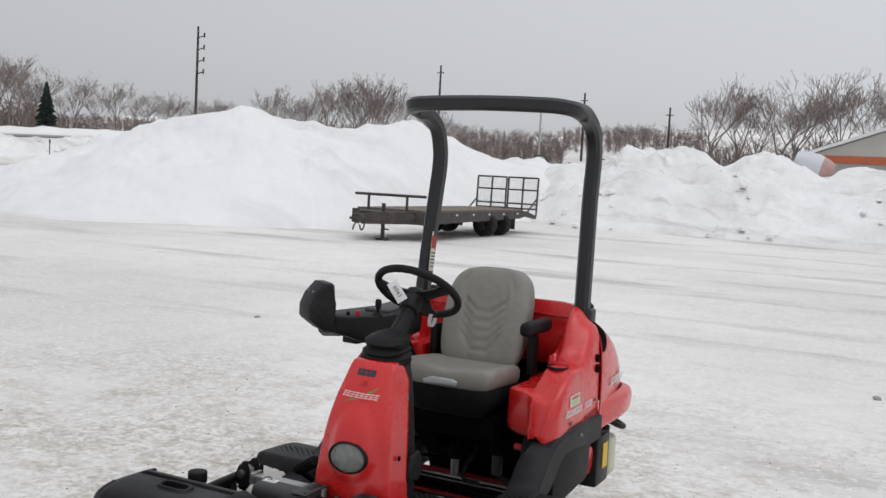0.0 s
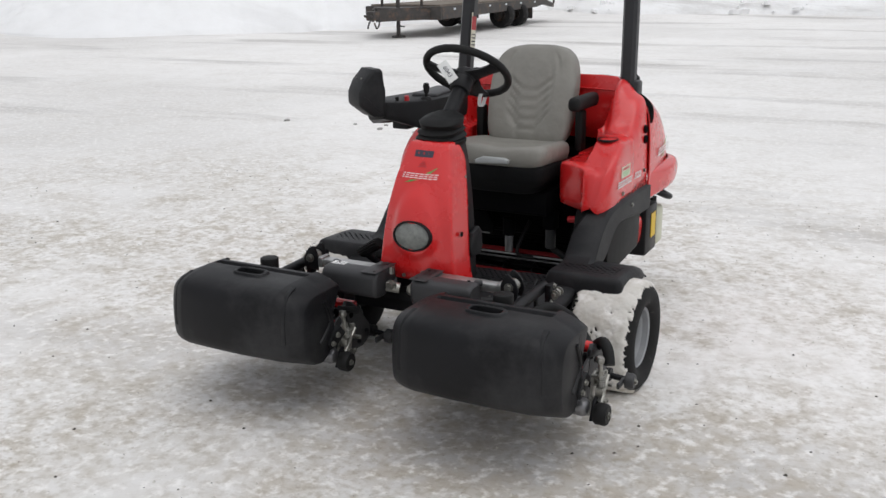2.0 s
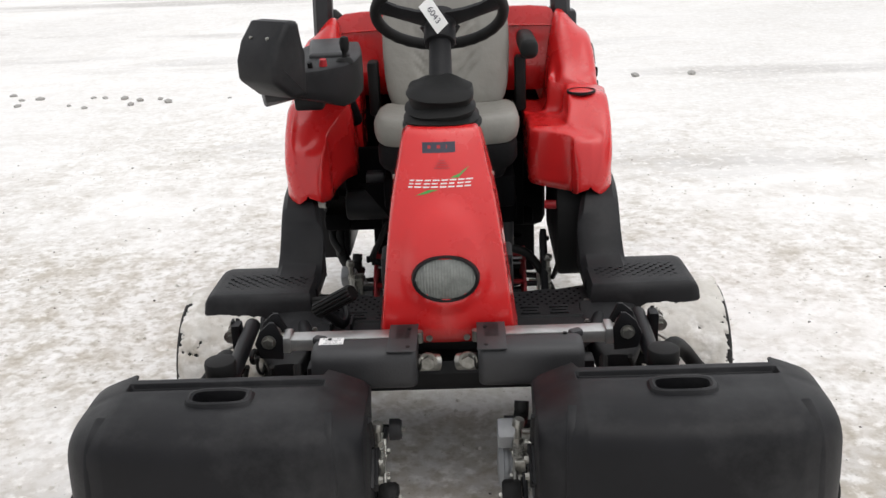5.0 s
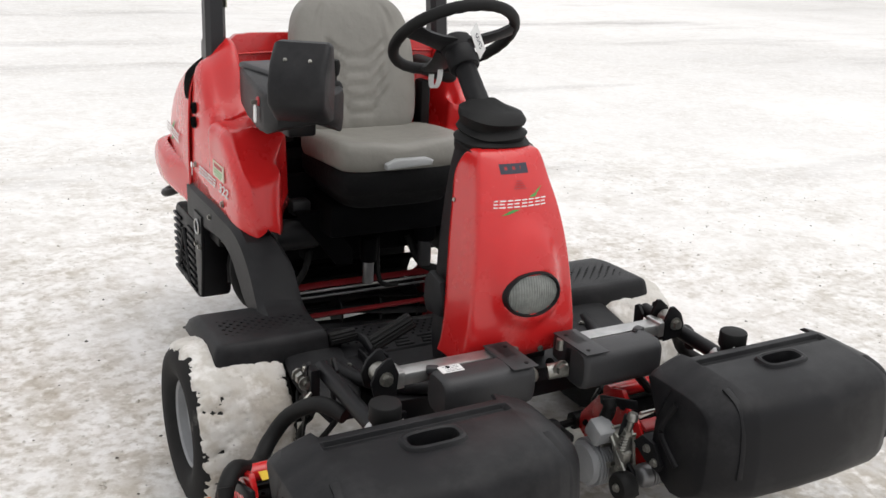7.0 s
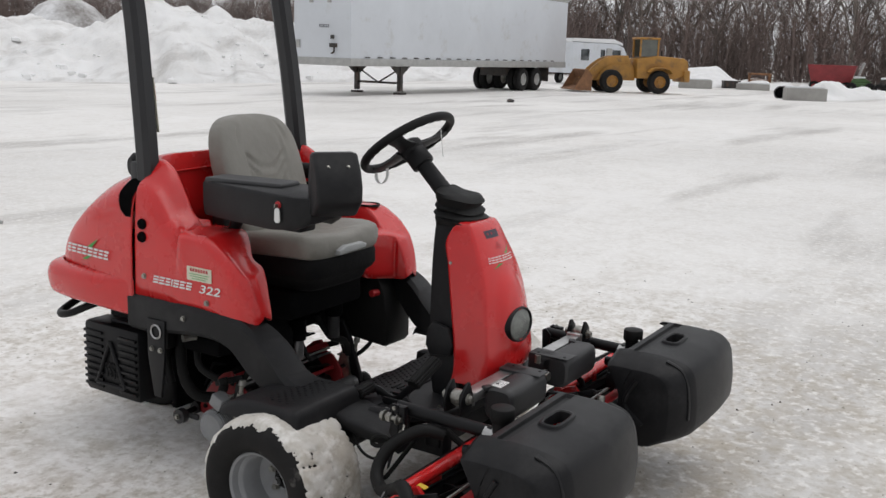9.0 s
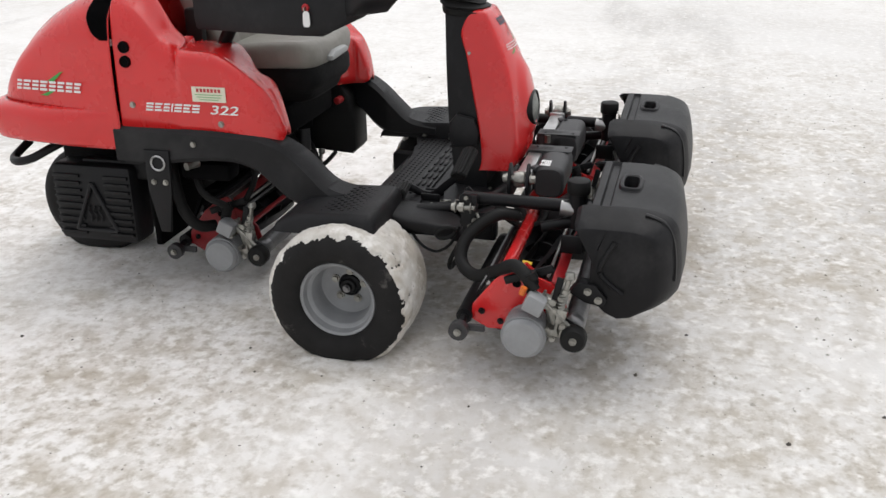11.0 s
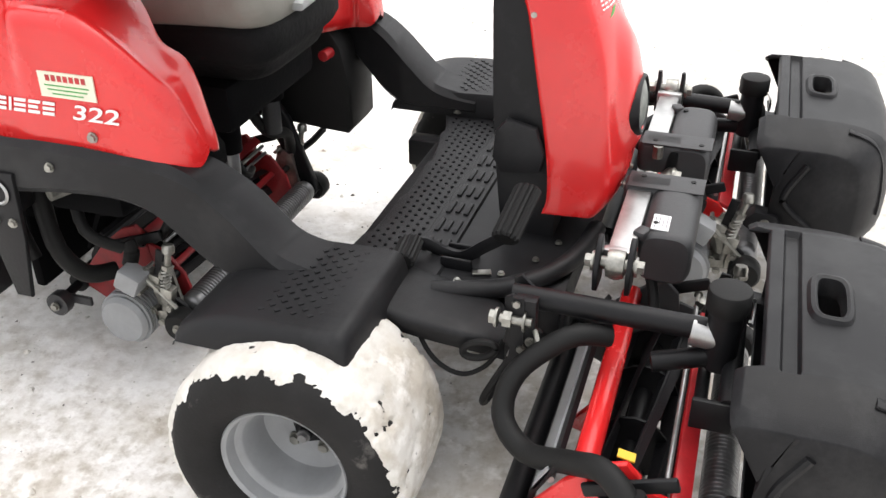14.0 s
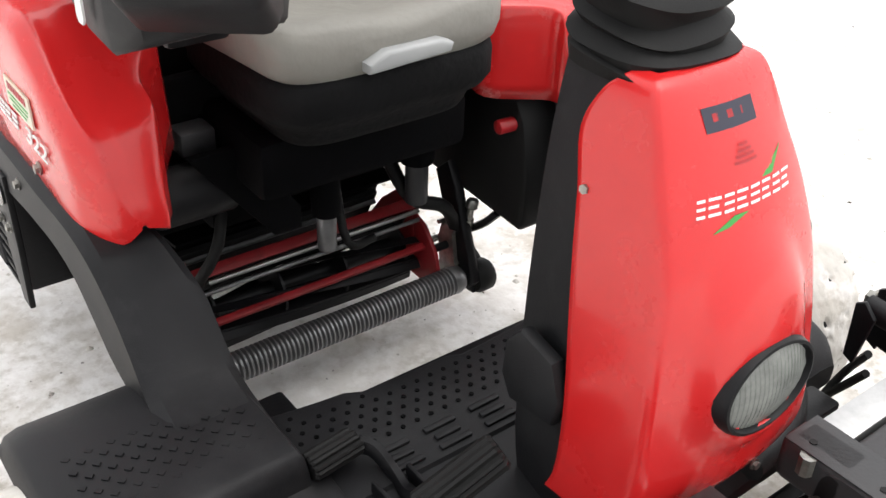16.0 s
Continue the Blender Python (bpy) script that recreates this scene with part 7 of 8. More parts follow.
part("pintle_eye", lathe([(0.05, -0.03), (0.11, -0.03), (0.11, 0.03), (0.05, 0.03)], pose(0, 0.72, 0.62, 0, 90, 0), seg=16), TRAILER_STEEL, flat)
part("header_beam", box((0, 2.6, 0.63), (2.38, 0.10, 0.36), bevel=0.02), TRAILER_STEEL, flat)
part("tongue_deck", plate([(-0.3, 1.5), (0.3, 1.5), (0.9, 2.55), (-0.9, 2.55)], "z", 0.775, 0.795), TRAILER_STEEL, flat)
bm = rod((0.21, 1.94, 0.0), (0.21, 1.94, 1.02), 0.055, seg=10)
box((0.21, 1.94, 0.03), (0.28, 0.28, 0.05), bm)
rod((0.21, 1.94, 0.32), (0.42, 1.9, 0.30), 0.02, bm, seg=6)
part("jack", bm, TRAILER_STEEL, flat)
for s in (-1, 1):
    part("chain", tube([(s * 0.12, 1.1, 0.55), (s * 0.16, 1.0, 0.38), (s * 0.13, 0.92, 0.30), (s * 0.08, 0.9, 0.45)], 0.022, seg=6), TRAILER_STEEL, flat)
part("header_rail", rod((-1.15, 2.65, 1.24), (1.15, 2.65, 1.24), 0.04, seg=8), TRAILER_STEEL, flat)
for x in (-0.7, 0.55):
    part("header_post", rod((x, 2.65, 0.75), (x, 2.65, 1.24), 0.04, seg=8), TRAILER_STEEL, flat)
for s in (-1, 1):
    for y in (7.28, 8.42):
        dual_wheel(flat, s * 0.94, y, 0.38, 0.40, TRAILER_STEEL)
    part("mudguard", box((s * 0.98, 9.2, 0.40), (0.42, 0.04, 0.42)), TRAILER_STEEL, flat)
for k in range(6):
    part("marker", box((1.195, 3.4 + 1.2 * k, 0.72), (0.012, 0.12, 0.05)), BOX_WHITE, flat, "small pale marker plate")
for x0, x1 in ((-1.18, -0.04), (0.04, 1.18)):
    bm = bmesh.new()
    for x in (x0, (x0 + x1) / 2, x1):
        rod((x, 11.2, 0.62), (x, 11.26, 1.96), 0.033, bm, seg=6)
    for z, y in ((0.85, 11.21), (1.02, 11.22), (1.52, 11.24), (1.96, 11.26)):
        rod((x0, y, z), (x1, y, z), 0.03, bm, seg=6)
    gate = part("gate_frame", bm, TRAILER_STEEL, flat, "black steel loading gate")
    bm = bmesh.new()
    for k in range(19):
        x = x0 + (x1 - x0) * k / 18
        rod((x, 11.21, 0.84), (x, 11.255, 1.94), 0.005, bm, seg=3)
    for k in range(14):
        rod((x0, 11.21 + 0.0035 * k, 0.85 + 0.083 * k), (x1, 11.21 + 0.0035 * k, 0.85 + 0.083 * k), 0.005, bm, seg=3)
    part("gate_mesh", bm, BOX_GREY, gate, "fine wire mesh")
for s in (-1, 1):
    part("gate_brace", rod((s * 1.15, 10.4, 0.75), (s * 1.15, 11.22, 1.2), 0.03, seg=6), TRAILER_STEEL, flat)

# pickup truck and flat wagon on the street beyond the banks
pickup = thing("pickup_truck", "pale pickup truck with a dark cab, snow in its bed", "pickup truck", on_ground(*bearing(-21.0, 104)), 14)
part("body", plate([(-2.3, 0.45), (-2.3, 1.0), (-0.2, 1.02), (1.3, 1.02), (2.35, 0.92), (2.4, 0.5)], "y", -0.9, 0.9, bevel=0.06), CAR_PAINT, pickup)
part("cab", plate([(-0.25, 1.0), (-0.1, 1.66), (0.95, 1.68), (1.5, 1.03)], "y", -0.78, 0.78, bevel=0.05), TRAILER_STEEL, pickup, "dark cab")
for s in (-1, 1):
    part("side_window", plate([(0.05, 1.1), (0.1, 1.55), (0.85, 1.56), (1.2, 1.1)], "y", s * 0.785 - 0.01, s * 0.785 + 0.01), PALE_GLASS, pickup)
    part("taillight", box((-2.31, s * 0.8, 0.85), (0.04, 0.14, 0.25)), WAGON_RED, pickup)
    for x in (-1.5, 1.55):
        dual_wheel(pickup, x, s * 0.82, 0.36, 0.24, BOX_GREY)
part("bed_snow", box((-1.25, 0, 1.06), (1.9, 1.5, 0.12), bevel=0.05), ROOF, pickup, "snow lying in the bed")
wagon = thing("flat_wagon", "low dark flat wagon with a steel end frame", "wagon", on_ground(*bearing(-17.9, 105)), 14)
part("deck", box((0, 0, 0.62), (5.6, 2.1, 0.16), bevel=0.02), TRAILER_STEEL, wagon)
bm = rod((0.9, 0, 0.6), (0.9, 0, 1.55), 0.045, seg=6)
rod((2.7, 0, 0.6), (2.7, 0, 1.55), 0.045, bm, seg=6)
rod((0.85, 0, 1.55), (2.75, 0, 1.55), 0.045, bm, seg=6)
part("end_frame", bm, TRAILER_STEEL, wagon)
part("toolbox", box((-1.6, 0, 0.85), (1.2, 0.9, 0.36), bevel=0.04), TRAILER_STEEL, wagon)
for s in (-1, 1):
    for x in (-0.9, 0.5):
        dual_wheel(wagon, x, s * 0.9, 0.33, 0.22, BOX_GREY)

# white semi-trailer on its landing gear
semi = thing("semi_trailer", "long white box semi-trailer standing on its landing legs", "semi-trailer", on_ground(23.4, 19.75), -0.4)
part("box_body", box((8.3, 0, 2.70), (16.6, 2.55, 2.88), bevel=0.05), BOX_WHITE, semi)
part("roof_rail", box((8.3, 0, 4.12), (16.66, 2.6, 0.10), bevel=0.02), BOX_GREY, semi)
part("bottom_rail", box((8.3, 0, 1.17), (16.64, 2.6, 0.26), bevel=0.02), BOX_GREY, semi)
bm = bmesh.new()
for k in range(20):
    box((0.9 + 0.75 * k, -1.305, 1.34), (0.3, 0.02, 0.035), bm)
tagged(part("rivet_strip", bm, TRAILER_STEEL, semi), kind="stuff")
for s in (-1, 1):
    part("landing_leg", box((3.3, s * 1.0, 0.62), (0.16, 0.16, 1.0)), TRAILER_STEEL, semi)
    part("leg_foot", box((3.3, s * 1.0, 0.04), (0.34, 0.34, 0.08)), TRAILER_STEEL, semi)
    part("leg_gusset", plate([(2.7, 1.05), (3.9, 1.05), (3.45, 0.75), (3.15, 0.75)], "y", s * 1.0 - 0.05, s * 1.0 + 0.05), TRAILER_STEEL, semi)
bm = rod((3.3, -1.0, 0.42), (3.3, 1.0, 0.42), 0.04, seg=6)
rod((3.3, -1.0, 0.95), (3.3, 0.0, 0.42), 0.03, bm, seg=6)
rod((3.3, 1.0, 0.95), (3.3, 0.0, 0.42), 0.03, bm, seg=6)
part("leg_brace", bm, TRAILER_STEEL, semi)
for y in (-1.05, -0.72, 0.72, 1.05):
    for x in (12.6, 13.9):
        dual_wheel(semi, x, y, 0.51, 0.28, BOX_GREY)
part("bogie", box((13.25, 0, 0.85), (3.0, 1.2, 0.4), bevel=0.04), TRAILER_STEEL, semi)
part("mudflap", box((15.0, -0.9, 0.75), (0.04, 0.6, 0.7)), TRAILER_STEEL, semi)
part("mudflap", box((15.0, 0.9, 0.75), (0.04, 0.6, 0.7)), TRAILER_STEEL, semi)
for y in (-0.35, 0.45):
    part("front_vent", box((-0.02, y, 3.45), (0.05, 0.16, 0.62), bevel=0.02), BOX_GREY, semi)
part("placard", box((-0.02, -0.75, 3.6), (0.04, 0.34, 0.28)), BOX_GREY, semi)
part("air_coupling", box((-0.04, -0.55, 1.72), (0.10, 0.3, 0.14), bevel=0.02), TRAILER_STEEL, semi)
part("air_hose", tube([(-0.06, -0.6, 1.7), (-0.1, -0.62, 1.5), (-0.08, -0.5, 1.45)], 0.03, seg=6), TRAILER_STEEL, semi)
part("electric_socket", box((-0.03, -0.5, 2.0), (0.06, 0.13, 0.13)), TRAILER_STEEL, semi)
part("data_plate", box((-0.02, 1.05, 1.75), (0.04, 0.16, 0.28)), BOX_GREY, semi)
letters([0.7, 0.6, 0.7, 0.6, 0.65, 0.6], 0.09, pose(-0.03, 0.1, 2.32, 90, 0, -90), DARK_PRINT, "small_lettering", semi, slant=0.1)

# wheel loader
loader = thing("wheel_loader", "yellow articulated wheel loader parked by the woods", "wheel loader", on_ground(40.6, 15.4), -47)
S = 0.72
def lm(p): return tuple(S * v for v in p)
def profile(pts): return [(S * a, S * b) for a, b in pts]
part("rear_body", plate(profile(((0.35, 0.95), (0.3, 2.2), (1.7, 2.42), (3.5, 2.3), (3.85, 2.1), (3.9, 1.3), (3.0, 0.95))), "y", -0.8 * S, 0.8 * S, bevel=0.06), LOADER, loader)
part("front_frame", plate(profile(((-2.3, 0.75), (-1.9, 1.6), (-1.0, 2.15), (-0.1, 2.2), (0.3, 1.5), (0.35, 0.8))), "y", -0.5 * S, 0.5 * S, bevel=0.05), LOADER, loader)
cab = part("cab_roof", box(lm((1.15, 0, 3.5)), lm((1.45, 1.45, 0.14)), bevel=0.04), LOADER, loader)
for x in (0.55, 1.75):
    for y in (-0.62, 0.62):
        part("cab_post", box(lm((x, y, 2.9)), lm((0.10, 0.10, 1.2))), LOADER, cab)
for y in (-0.62, 0.62):
    part("side_glass", box(lm((1.15, y, 2.9)), lm((1.1, 0.02, 1.1))), material("dusty_cab_glass", (0.13, 0.135, 0.12), 0.2, vary=0.2, scale=2, spec=0.6), cab)
part("operator_seat", box(lm((1.25, 0, 2.6)), lm((0.5, 0.5, 0.6)), bevel=0.06), TRAILER_STEEL, cab)
part("counterweight", box(lm((3.75, 0, 1.15)), lm((0.45, 1.9, 0.75)), bevel=0.06), LOADER, loader)
part("grille", box(lm((3.9, 0, 1.8)), lm((0.06, 1.1, 0.5))), TRAILER_STEEL, loader)
part("exhaust", rod(lm((2.4, 0.3, 2.3)), lm((2.4, 0.3, 2.75)), 0.05), TRAILER_STEEL, loader)
for s in (-1, 1):
    part("lift_arm", tube([lm((-0.2, s * 0.45, 2.1)), lm((-1.5, s * 0.45, 2.0)), lm((-2.4, s * 0.45, 1.4)), lm((-2.95, s * 0.45, 0.7))], 0, section=(0.08, 0.2), steps=4), LOADER, loader)
    part("lift_ram", rod(lm((-0.9, s * 0.3, 1.2)), lm((-2.3, s * 0.3, 1.45)), 0.06, seg=8), TRAILER_STEEL, loader)
    part("fender", tube([lm((1.0, s * 0.95, 1.35)), lm((1.4, s * 0.95, 1.62)), lm((2.2, s * 0.95, 1.62)), lm((2.6, s * 0.95, 1.3))], 0, section=(0.30, 0.03), steps=4), LOADER, loader)
    for x in (-1.45, 1.8):
        dual_wheel(loader, S * x, s * 0.95 * S, 0.74 * S, 0.5 * S, LOADER)
bm = plate(profile(((-2.85, 0.1), (-4.1, 0.12), (-4.12, 0.2), (-3.35, 0.4), (-3.1, 0.9), (-3.3, 1.4), (-3.2, 1.45), (-2.85, 1.1))), "y", -1.3 * S, 1.3 * S)
part("bucket", bm, RUST, loader, "rusty ochre loading bucket")
for s in (-1, 1):
    part("bucket_side", plate(profile(((-2.9, 0.1), (-4.05, 0.12), (-3.3, 1.4), (-2.9, 1.1))), "y", s * 1.3 * S - 0.02, s * 1.3 * S + 0.02), RUST, loader)

# camper and white box wall behind the trailer
camper = thing("camper", "white camper with a snow-covered roof", "camper", on_ground(*bearing(65.8, 60, STAND)), -8)
camper.scale = (0.93, 0.93, 0.92)
part("body", plate([(-3.6, 0.7), (-3.6, 2.6), (1.6, 2.6), (2.6, 2.4), (3.3, 1.6), (3.3, 0.7)], "y", -1.1, 1.1, bevel=0.08), BOX_WHITE, camper)
part("roof_snow", plate([(-3.6, 2.62), (-3.5, 2.85), (1.4, 2.9), (2.4, 2.7), (2.6, 2.5), (1.6, 2.62)], "y", -1.05, 1.05, bevel=0.05), ROOF, camper)
for x, w in ((-2.2, 0.9), (-0.1, 0.45), (1.6, 1.0)):
    part("window", box((x, -1.12, 1.85), (w, 0.05, 0.7), bevel=0.01), GLASS, camper)
part("door", box((0.65, -1.13, 1.5), (0.65, 0.05, 1.6)), BOX_GREY, camper)
for x in (-2.0, 2.0):
    dual_wheel(camper, x, -0.9, 0.38, 0.25, BOX_GREY)
    dual_wheel(camper, x, 0.9, 0.38, 0.25, BOX_GREY)

# parked car: coupe, nose towards -x
car = thing("parked_car", "silver two-door coupe parked in front of the snow bank", "car", on_ground(5.95, 21.2), 8)
prof = [(-2.42, 0.42), (-2.46, 0.62), (-2.36, 0.78), (-1.6, 0.90), (-0.85, 0.97), (0.9, 1.0), (1.7, 1.0), (2.35, 0.96), (2.45, 0.75), (2.42, 0.40), (2.0, 0.21), (-1.9, 0.20), (-2.3, 0.3)]
body_rows = []
for y, k in ((-0.90, 0.93), (-0.91, 0.98), (-0.86, 1.0), (-0.6, 1.0), (0.6, 1.0), (0.86, 1.0), (0.91, 0.98), (0.90, 0.93)):
    body_rows.append([(x * (1 if abs(y) < 0.88 else 0.992), y, 0.6 + (z - 0.6) * k) for x, z in prof])
part("body", skin(body_rows, closed=True, cap=True), CAR_PAINT, car, "", 30)
roof = [(-0.78, 0.96), (-0.05, 1.34), (0.15, 1.39), (0.9, 1.39), (1.15, 1.33), (1.75, 0.98)]
rows = [[(x, y * (0.82 if z > 1.2 else 1.0), z) for x, z in roof] for y in (-0.82, -0.7, 0.7, 0.82)]
part("roof", skin(rows, closed=True, cap=True), CAR_PAINT, car, "", 30)
for s in (-1, 1):
    bm = bmesh.new()
    bm.faces.new([bm.verts.new(p) for p in ((-0.5, s * 0.828, 1.0), (0.62, s * 0.828, 1.0), (0.62, s * 0.70, 1.31), (0.05, s * 0.70, 1.31))])
    bmesh.ops.solidify(bm, geom=bm.faces[:], thickness=0.012)
    part("side_window", bm, GLASS, car)
    bm = bmesh.new()
    bm.faces.new([bm.verts.new(p) for p in ((0.70, s * 0.828, 1.0), (1.35, s * 0.828, 1.0), (0.98, s * 0.70, 1.30), (0.70, s * 0.70, 1.31))])
    bmesh.ops.solidify(bm, geom=bm.faces[:], thickness=0.012)
    part("quarter_window", bm, GLASS, car)
    part("rub_strip", box((0.0, s * 0.915, 0.58), (4.4, 0.02, 0.05)), TRAILER_STEEL, car)
    part("mirror", box((-0.45, s * 0.97, 1.02), (0.12, 0.14, 0.09), bevel=0.02), CAR_PAINT, car)
    part("headlight", box((-2.40, s * 0.62, 0.69), (0.10, 0.40, 0.15), bevel=0.015), GLASS, car)
    part("grille", box((-2.43, s * 0.2, 0.66), (0.06, 0.3, 0.12), bevel=0.01), TRAILER_STEEL, car)
    part("door_handle", box((0.55, s * 0.915, 0.86), (0.16, 0.02, 0.04)), TRAILER_STEEL, car)
    for x in (-1.16, 1.42):
        # near-black disc on the flank paints the shade of the arch
        part("wheel_arch", rod((x, s * 0.86, 0.35), (x, s * 0.921, 0.35), 0.365, seg=28), SHADE, car)
        h = dual_wheel(car, x, s * 0.85, 0.32, 0.21, CHROME)
bm = bmesh.new()
bm.faces.new([bm.verts.new(p) for p in ((-0.80, -0.74, 0.975), (-0.80, 0.74, 0.975), (-0.06, 0.62, 1.345), (-0.06, -0.62, 1.345))])
bmesh.ops.solidify(bm, geom=bm.faces[:], thickness=-0.012)
part("windscreen", bm, PALE_GLASS, car)
bm = bmesh.new()
bm.faces.new([bm.verts.new(p) for p in ((1.78, -0.72, 0.99), (1.78, 0.72, 0.99), (1.18, 0.6, 1.335), (1.18, -0.6, 1.335))])
bmesh.ops.solidify(bm, geom=bm.faces[:], thickness=0.012)
part("rear_window", bm, PALE_GLASS, car)
part("front_bumper", box((-2.42, 0, 0.46), (0.18, 1.8, 0.2), bevel=0.05), CAR_PAINT, car)
part("bumper_strip", box((-2.515, 0, 0.50), (0.03, 1.7, 0.06), bevel=0.01), TRAILER_STEEL, car)
part("air_intake", box((-2.40, 0, 0.32), (0.1, 1.3, 0.1), bevel=0.01), SHADE, car)
part("rear_bumper", box((2.42, 0, 0.5), (0.16, 1.8, 0.18), bevel=0.04), CAR_PAINT, car)
part("antenna", rod((-1.2, -0.78, 0.92), (-1.15, -0.80, 1.75), 0.006, seg=5), TRAILER_STEEL, car)

# concrete blocks, wagon and scrap at the edge of the yard
for az, d, w, h, turn in ((71.9, 57.5, 1.8, 0.48, -62), (75.05, 58.2, 1.8, 0.34, -80), (77.8, 45.4, 1.75, 0.54, -58)):
    x, y = bearing(az, d, STAND)
    b = thing("concrete_block", "grey concrete barrier block half buried in snow", "concrete block", on_ground(x, y), turn, group="concrete blocks")
    part("block", box((0, 0, h / 2 - 0.05), (w, 0.6, h + 0.1), bevel=0.03), CONCRETE, b)
    part("snow_cap", box((0, 0.08, h + 0.03), (w * 0.94, 0.42, 0.08), bevel=0.035), ROOF, b)
x, y = bearing(73.85, 60, STAND)
crate = thing("steel_crate", "low dark steel crate half sunk in snow", "crate", on_ground(x, y), -60)
part("body", box((0, 0, 0.18), (0.95, 0.6, 0.42), bevel=0.02), TRAILER_STEEL, crate)
part("lid", box((0, 0, 0.41), (0.99, 0.64, 0.05), bevel=0.015), TRAILER_STEEL, crate)
x, y = bearing(76.65, 48, STAND)
pipe = thing("culvert_pipe", "short dark steel culvert pipe lying in snow", "pipe", on_ground(x, y), -60)
part("shell", lathe([(0.26, -0.5), (0.30, -0.5), (0.31, -0.45), (0.30, -0.3), (0.31, 0.0), (0.30, 0.3), (0.31, 0.5), (0.26, 0.5)], pose(0, 0, 0.27, 0, 0, 60), seg=24), TRAILER_STEEL, pipe)
# solid filling whose colour is the shade of the hollow
part("core", rod((-0.2, -0.35, 0.27), (0.2, 0.35, 0.27), 0.255, seg=20), SHADE, pipe, "near-black core standing for the shaded inside of the pipe")
x, y = bearing(75.35, 63, STAND)
rack = thing("rusty_rack", "rusty red steel rack standing in snow", "rack", on_ground(x, y), -70)
for px in (-0.6, 0.6):
    for py in (-0.3, 0.3):
        part("post", box((px, py, 0.40), (0.1, 0.1, 0.95)), RUST, rack)
for z in (0.45, 0.85):
    part("shelf", box((0, 0, z), (1.32, 0.7, 0.12)), RUST, rack)
x, y = bearing(79.1, 62, STAND)
wagon = thing("grain_wagon", "dull red grain wagon at the edge of the woods", "wagon", on_ground(x, y), -82)
wagon.scale = (0.98, 0.95, 0.9)
bm = skin([[(-1.1, -0.6, 0.6), (1.1, -0.6, 0.6), (1.1, 0.6, 0.6), (-1.1, 0.6, 0.6)], [(-1.35, -0.95, 1.65), (1.35, -0.95, 1.65), (1.35, 0.95, 1.65), (-1.35, 0.95, 1.65)], [(-1.37, -0.97, 1.72), (1.37, -0.97, 1.72), (1.37, 0.97, 1.72), (-1.37, 0.97, 1.72)]], closed=True, cap=True)
part("hopper", bm, WAGON_RED, wagon)
part("undercarriage", box((0, 0, 0.5), (2.4, 0.7, 0.2)), TRAILER_STEEL, wagon)
part("auger", rod((1.3, -0.4, 0.5), (1.75, -0.6, 1.9), 0.09, seg=10), BOX_GREY, wagon)
for s in (-1, 1):
    for px in (-0.9, 0.9):
        dual_wheel(wagon, px, s * 0.6, 0.33, 0.2, WAGON_RED)
letters([0.7, 0.6, 0.7, 0.6, 0.65], 0.14, pose(-0.45, -0.80, 1.25, 70, 0, 0), WHITE, "side_lettering", wagon)
MACHINE_GREEN = material("faded_green_paint", (0.06, 0.12, 0.04), 0.6, vary=0.3, scale=3)
for az, d, w, paint, say in ((80.6, 61, 1.3, MACHINE_GREEN, "faded green farm implement topped with snow"), (81.75, 59.7, 0.6, TRAILER_STEEL, "dark farm implement topped with snow"), (82.5, 59.8, 0.6, TRAILER_STEEL, "dark farm implement topped with snow"), (86.1, 53, 0.9, TRAILER_STEEL, "dark farm implement topped with snow")):
    x, y = bearing(az, d, STAND)
    m = thing("farm_implement", say, "implement", on_ground(x, y), -az, group="farm implements")
    part("frame", box((0, 0, 0.42), (w, 0.6, 0.30), bevel=0.06), paint, m)
    part("hood", plate([(-w * 0.45, 0.55), (-w * 0.35, 0.80), (w * 0.1, 0.86), (w * 0.4, 0.66), (w * 0.42, 0.55)], "y", -0.22, 0.22, bevel=0.03), paint, m)
    for q in (-0.38, 0.38):
        part("wheel", lathe([(0.08, -0.08), (0.27, -0.08), (0.31, 0), (0.27, 0.08), (0.08, 0.08)], pose(w * q, -0.32, 0.29, 0, 0, 90), seg=18), RUBBER, m)
    part("snow_cap", box((-0.08 * w, 0, 0.88), (w * 0.5, 0.4, 0.12), bevel=0.05), ROOF, m)
x, y = bearing(84.0, 55, STAND)
tank = thing("grey_bin", "pale grey bin with rounded top under a cap of snow", "bin", on_ground(x, y), -84)
part("body", plate([(-1.0, -0.1), (1.0, -0.1), (1.0, 0.80), (0.88, 0.98), (-0.88, 0.98), (-1.0, 0.80)], "y", -0.6, 0.6, bevel=0.04), material("pale_grey_paint", (0.45, 0.46, 0.46), 0.5, vary=0.12, scale=2), tank)
part("snow_cap", plate([(-0.98, 0.88), (0.98, 0.88), (0.9, 1.08), (0.5, 1.16), (-0.6, 1.15), (-0.9, 1.06)], "y", -0.57, 0.57, bevel=0.05), ROOF, tank)
# tarp-covered heap and white store wall
x, y = bearing(27.8, 74, STAND)
heap = thing("covered_heap", "pale tarp-covered heap with a brown earth tail", "heap", on_ground(x, y), -28)
RIDGE = [(-8, 0.4), (-7, 1.6), (-5, 3.0), (-2.4, 3.85), (-0.7, 4.4), (0, 4.65), (0.5, 4.45), (1.5, 3.55), (2.9, 2.7), (4.3, 2.2), (6, 1.4), (7.5, 0.3)]


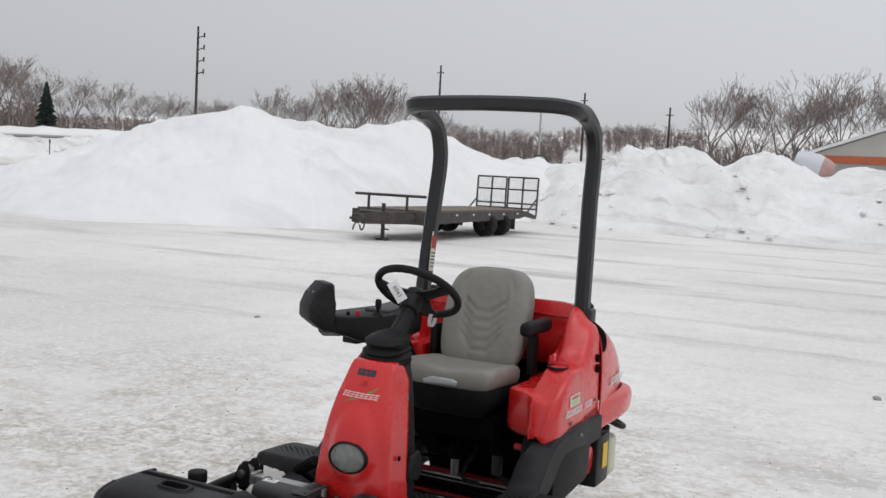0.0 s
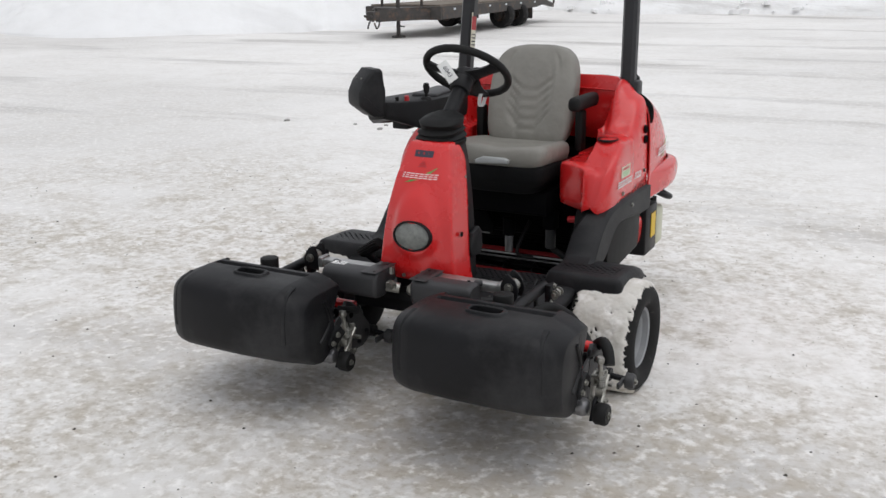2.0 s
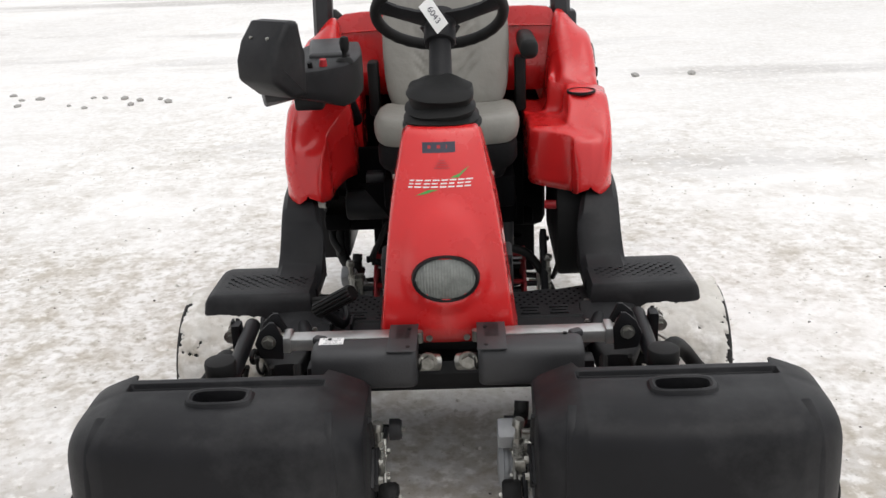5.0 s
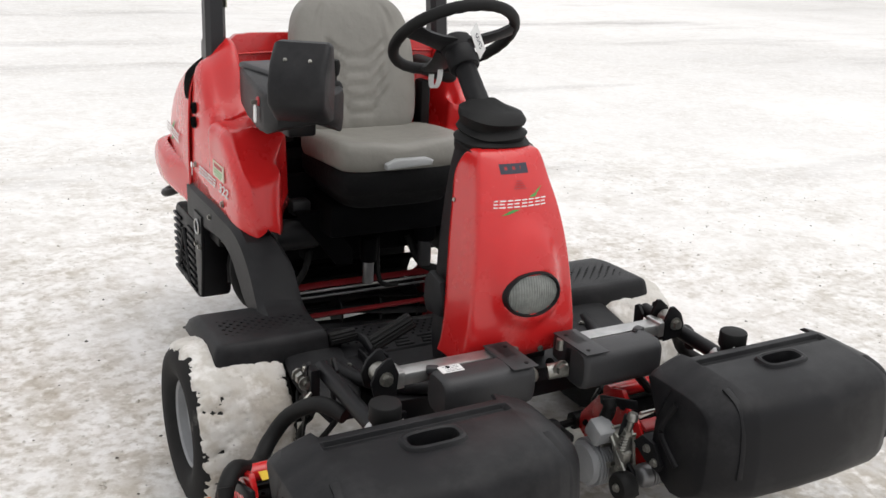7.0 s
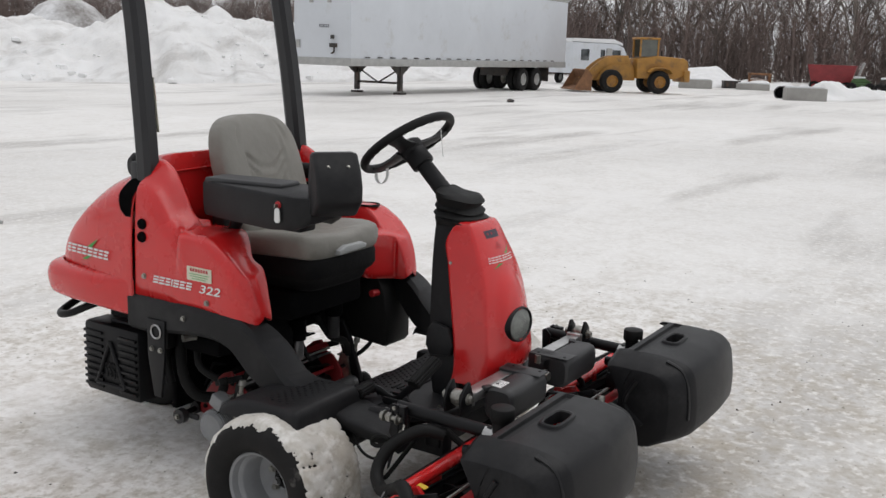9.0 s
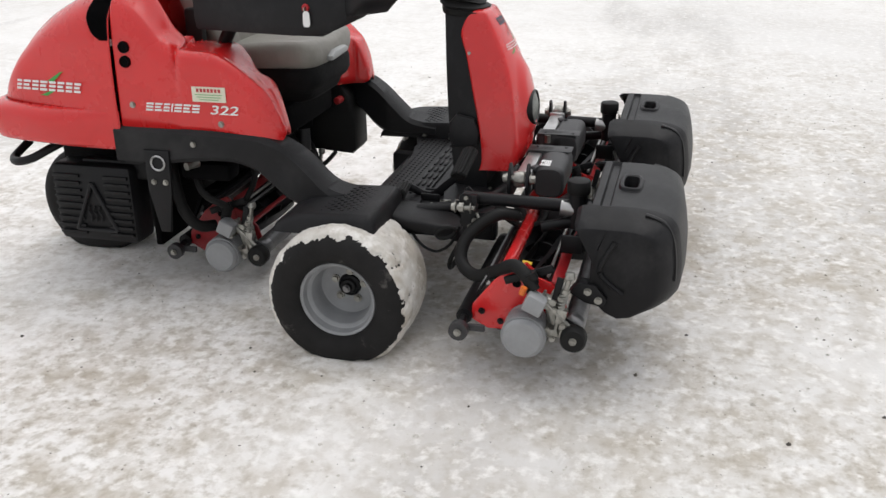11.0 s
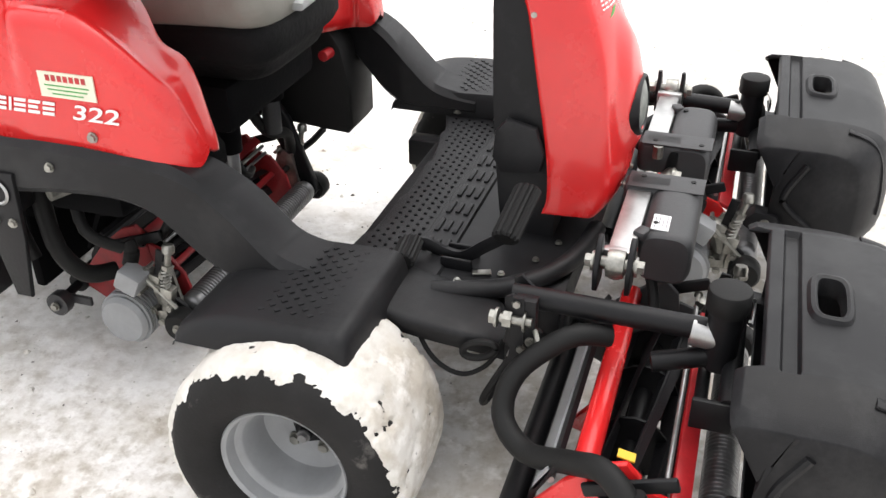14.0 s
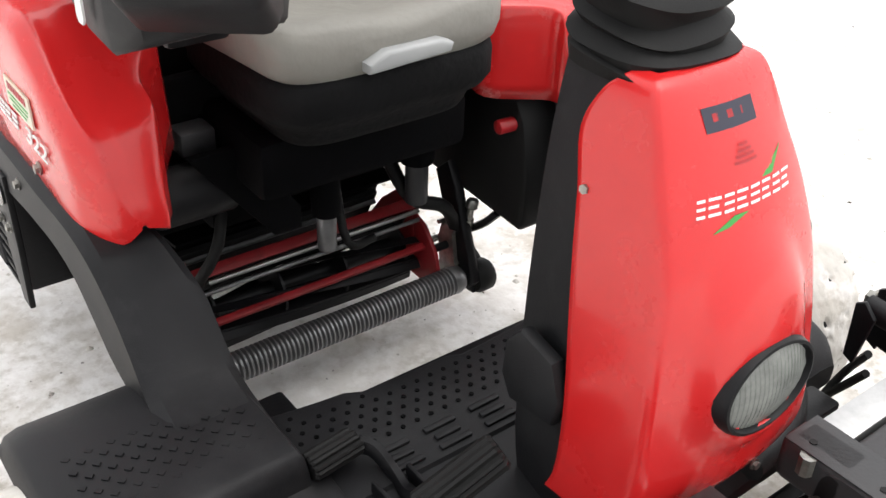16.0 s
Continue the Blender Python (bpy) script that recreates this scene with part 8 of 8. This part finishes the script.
def mound(lo, hi, wide, lift):
    rows = []
    for k in range(41):
        x = lo + (hi - lo) * k / 40
        for (x0, z0), (x1, z1) in zip(RIDGE, RIDGE[1:]):
            if x0 <= x <= x1:
                top = z0 + (z1 - z0) * (x - x0) / (x1 - x0)
        rows.append([(x, wide * v / 12, lift + top * (1 - abs(v / 12) ** 1.4) - 0.3 * abs(v / 12) + 0.12 * noise.noise((x * 0.9, v * 0.4, lift))) for v in range(-12, 13)])
    return skin(rows)


part("tarp", mound(-8, 3.4, 5.0, 0.0), TARP, heap, "", 60)
part("earth", mound(3.2, 7.5, 4.4, 0.03), material("frozen_earth", (0.25, 0.20, 0.16), 0.9, vary=0.35, scale=1.5, dirt=(0.8, 0.8, 0.8), dirt_scale=0.8, dirt_amount=0.5), heap, "brown earth showing through snow", 60)
x, y = bearing(24.0, 72, STAND)
store = thing("white_store", "white store building with a snowy pitched roof beyond the snow bank", "building", on_ground(x, y), -24)
part("wall", box((-1.2, 0, 2.2), (6.6, 6, 4.6)), BOX_WHITE, store)
part("plinth", box((-1.2, 0, 1.0), (6.7, 6.1, 2.2)), HOUSE, store)
part("roof", plate([(-4.8, 4.5), (2.4, 4.5), (2.4, 4.75), (-1.2, 6.5), (-4.8, 4.75)], "y", -3.3, 3.3), ROOF, store, "snow covered pitched roof")
# dark gravel cone on the bank
x, y = bearing(36.45, 60, STAND)
cone = thing("gravel_heap", "dark gravel heap partly covered with snow", "heap", on_ground(x, y), 0)
rows = [[(r * math.cos(a), r * math.sin(a), z + 0.12 * noise.noise((4 * math.cos(a), 4 * math.sin(a), z * 2))) for a in [k * math.tau / 28 for k in range(28)]] for r, z in ((4.4, 0.0), (2.9, 2.0), (1.5, 3.45), (0.55, 3.98), (0.02, 4.02))]
HEAP = material("gravel_and_snow", (0.17, 0.15, 0.135), 0.9, vary=0.3, scale=3, dirt=(0.78, 0.78, 0.79), dirt_scale=0.45, dirt_amount=0.9)
part("cone", skin(rows, closed=True), HEAP, cone, "", 60)
# stones and clods lying on the yard
r = random.Random(2)
for cx, cy, n, s in ((-3.3, 5.7, 16, 0.05), (1.7, 6.0, 2, 0.05), (28.8, 14.1, 1, 0.22)):
    for k in range(n):
        x, y = cx + r.gauss(0, 0.55 if s < 0.2 else 1.2) * (1.4 if s > 0.05 else 1), cy + r.gauss(0, 0.22)
        q = s * r.uniform(0.3, 1.0)
        bm = bmesh.new()
        bmesh.ops.create_icosphere(bm, subdivisions=1, radius=q, matrix=Matrix.Diagonal((1.2, 0.9, 0.55, 1)))
        for v in bm.verts:
            v.co *= 1 + 0.3 * noise.noise(v.co / q * 1.3 + Vector((k, cx, cy)))
        c = link("ice_clod", bm, CONCRETE if s < 0.2 else TRAILER_STEEL)
        c.matrix_basis = pose(x, y, relief(x, y) + q * 0.25, 0, 0, r.uniform(0, 360))
        tagged(c, "small grey clod of dirty ice on the snow", "ice clod", group="ice clods")

# crumbs of snow and grit strewn over the trodden yard
def crumbs(name, label, mat, count, sizes, seed):
    r = random.Random(seed)
    vs, fs = [], []
    for _ in range(count):
        d, a = 0.4 + 4.6 * r.random() ** 0.7, r.uniform(0, math.tau)
        x, y = -0.6 + d * math.cos(a), -0.5 + d * math.sin(a)
        q = sizes[0] + (sizes[1] - sizes[0]) * r.random() ** 3
        z = relief(x, y) + q * 0.1
        base, turn = len(vs), r.uniform(0, math.tau)
        for k in range(5):
            w = q * r.uniform(0.6, 1.3)
            vs.append((x + w * math.cos(turn + k * math.tau / 5), y + w * math.sin(turn + k * math.tau / 5), z + q * r.uniform(-0.3, 0.1)))
        vs.append((x + q * r.uniform(-0.3, 0.3), y + q * r.uniform(-0.3, 0.3), z + q * r.uniform(0.4, 0.8)))
        fs += [(base + k, base + (k + 1) % 5, base + 5) for k in range(5)]
    me = bpy.data.meshes.new(name)
    me.from_pydata(vs, [], fs)
    me.materials.append(mat)
    return tagged(new(name, me), label, "snow crumbs", kind="stuff")


crumbs("snow_crumbs", "loose crumbs of dirty snow on the trodden yard", CAKED, 4200, (0.003, 0.012), 31)
crumbs("grit", "dark grit scattered on the snow", material("dark_grit", (0.09, 0.08, 0.068), 0.9, island=0.5), 900, (0.0025, 0.010), 32)
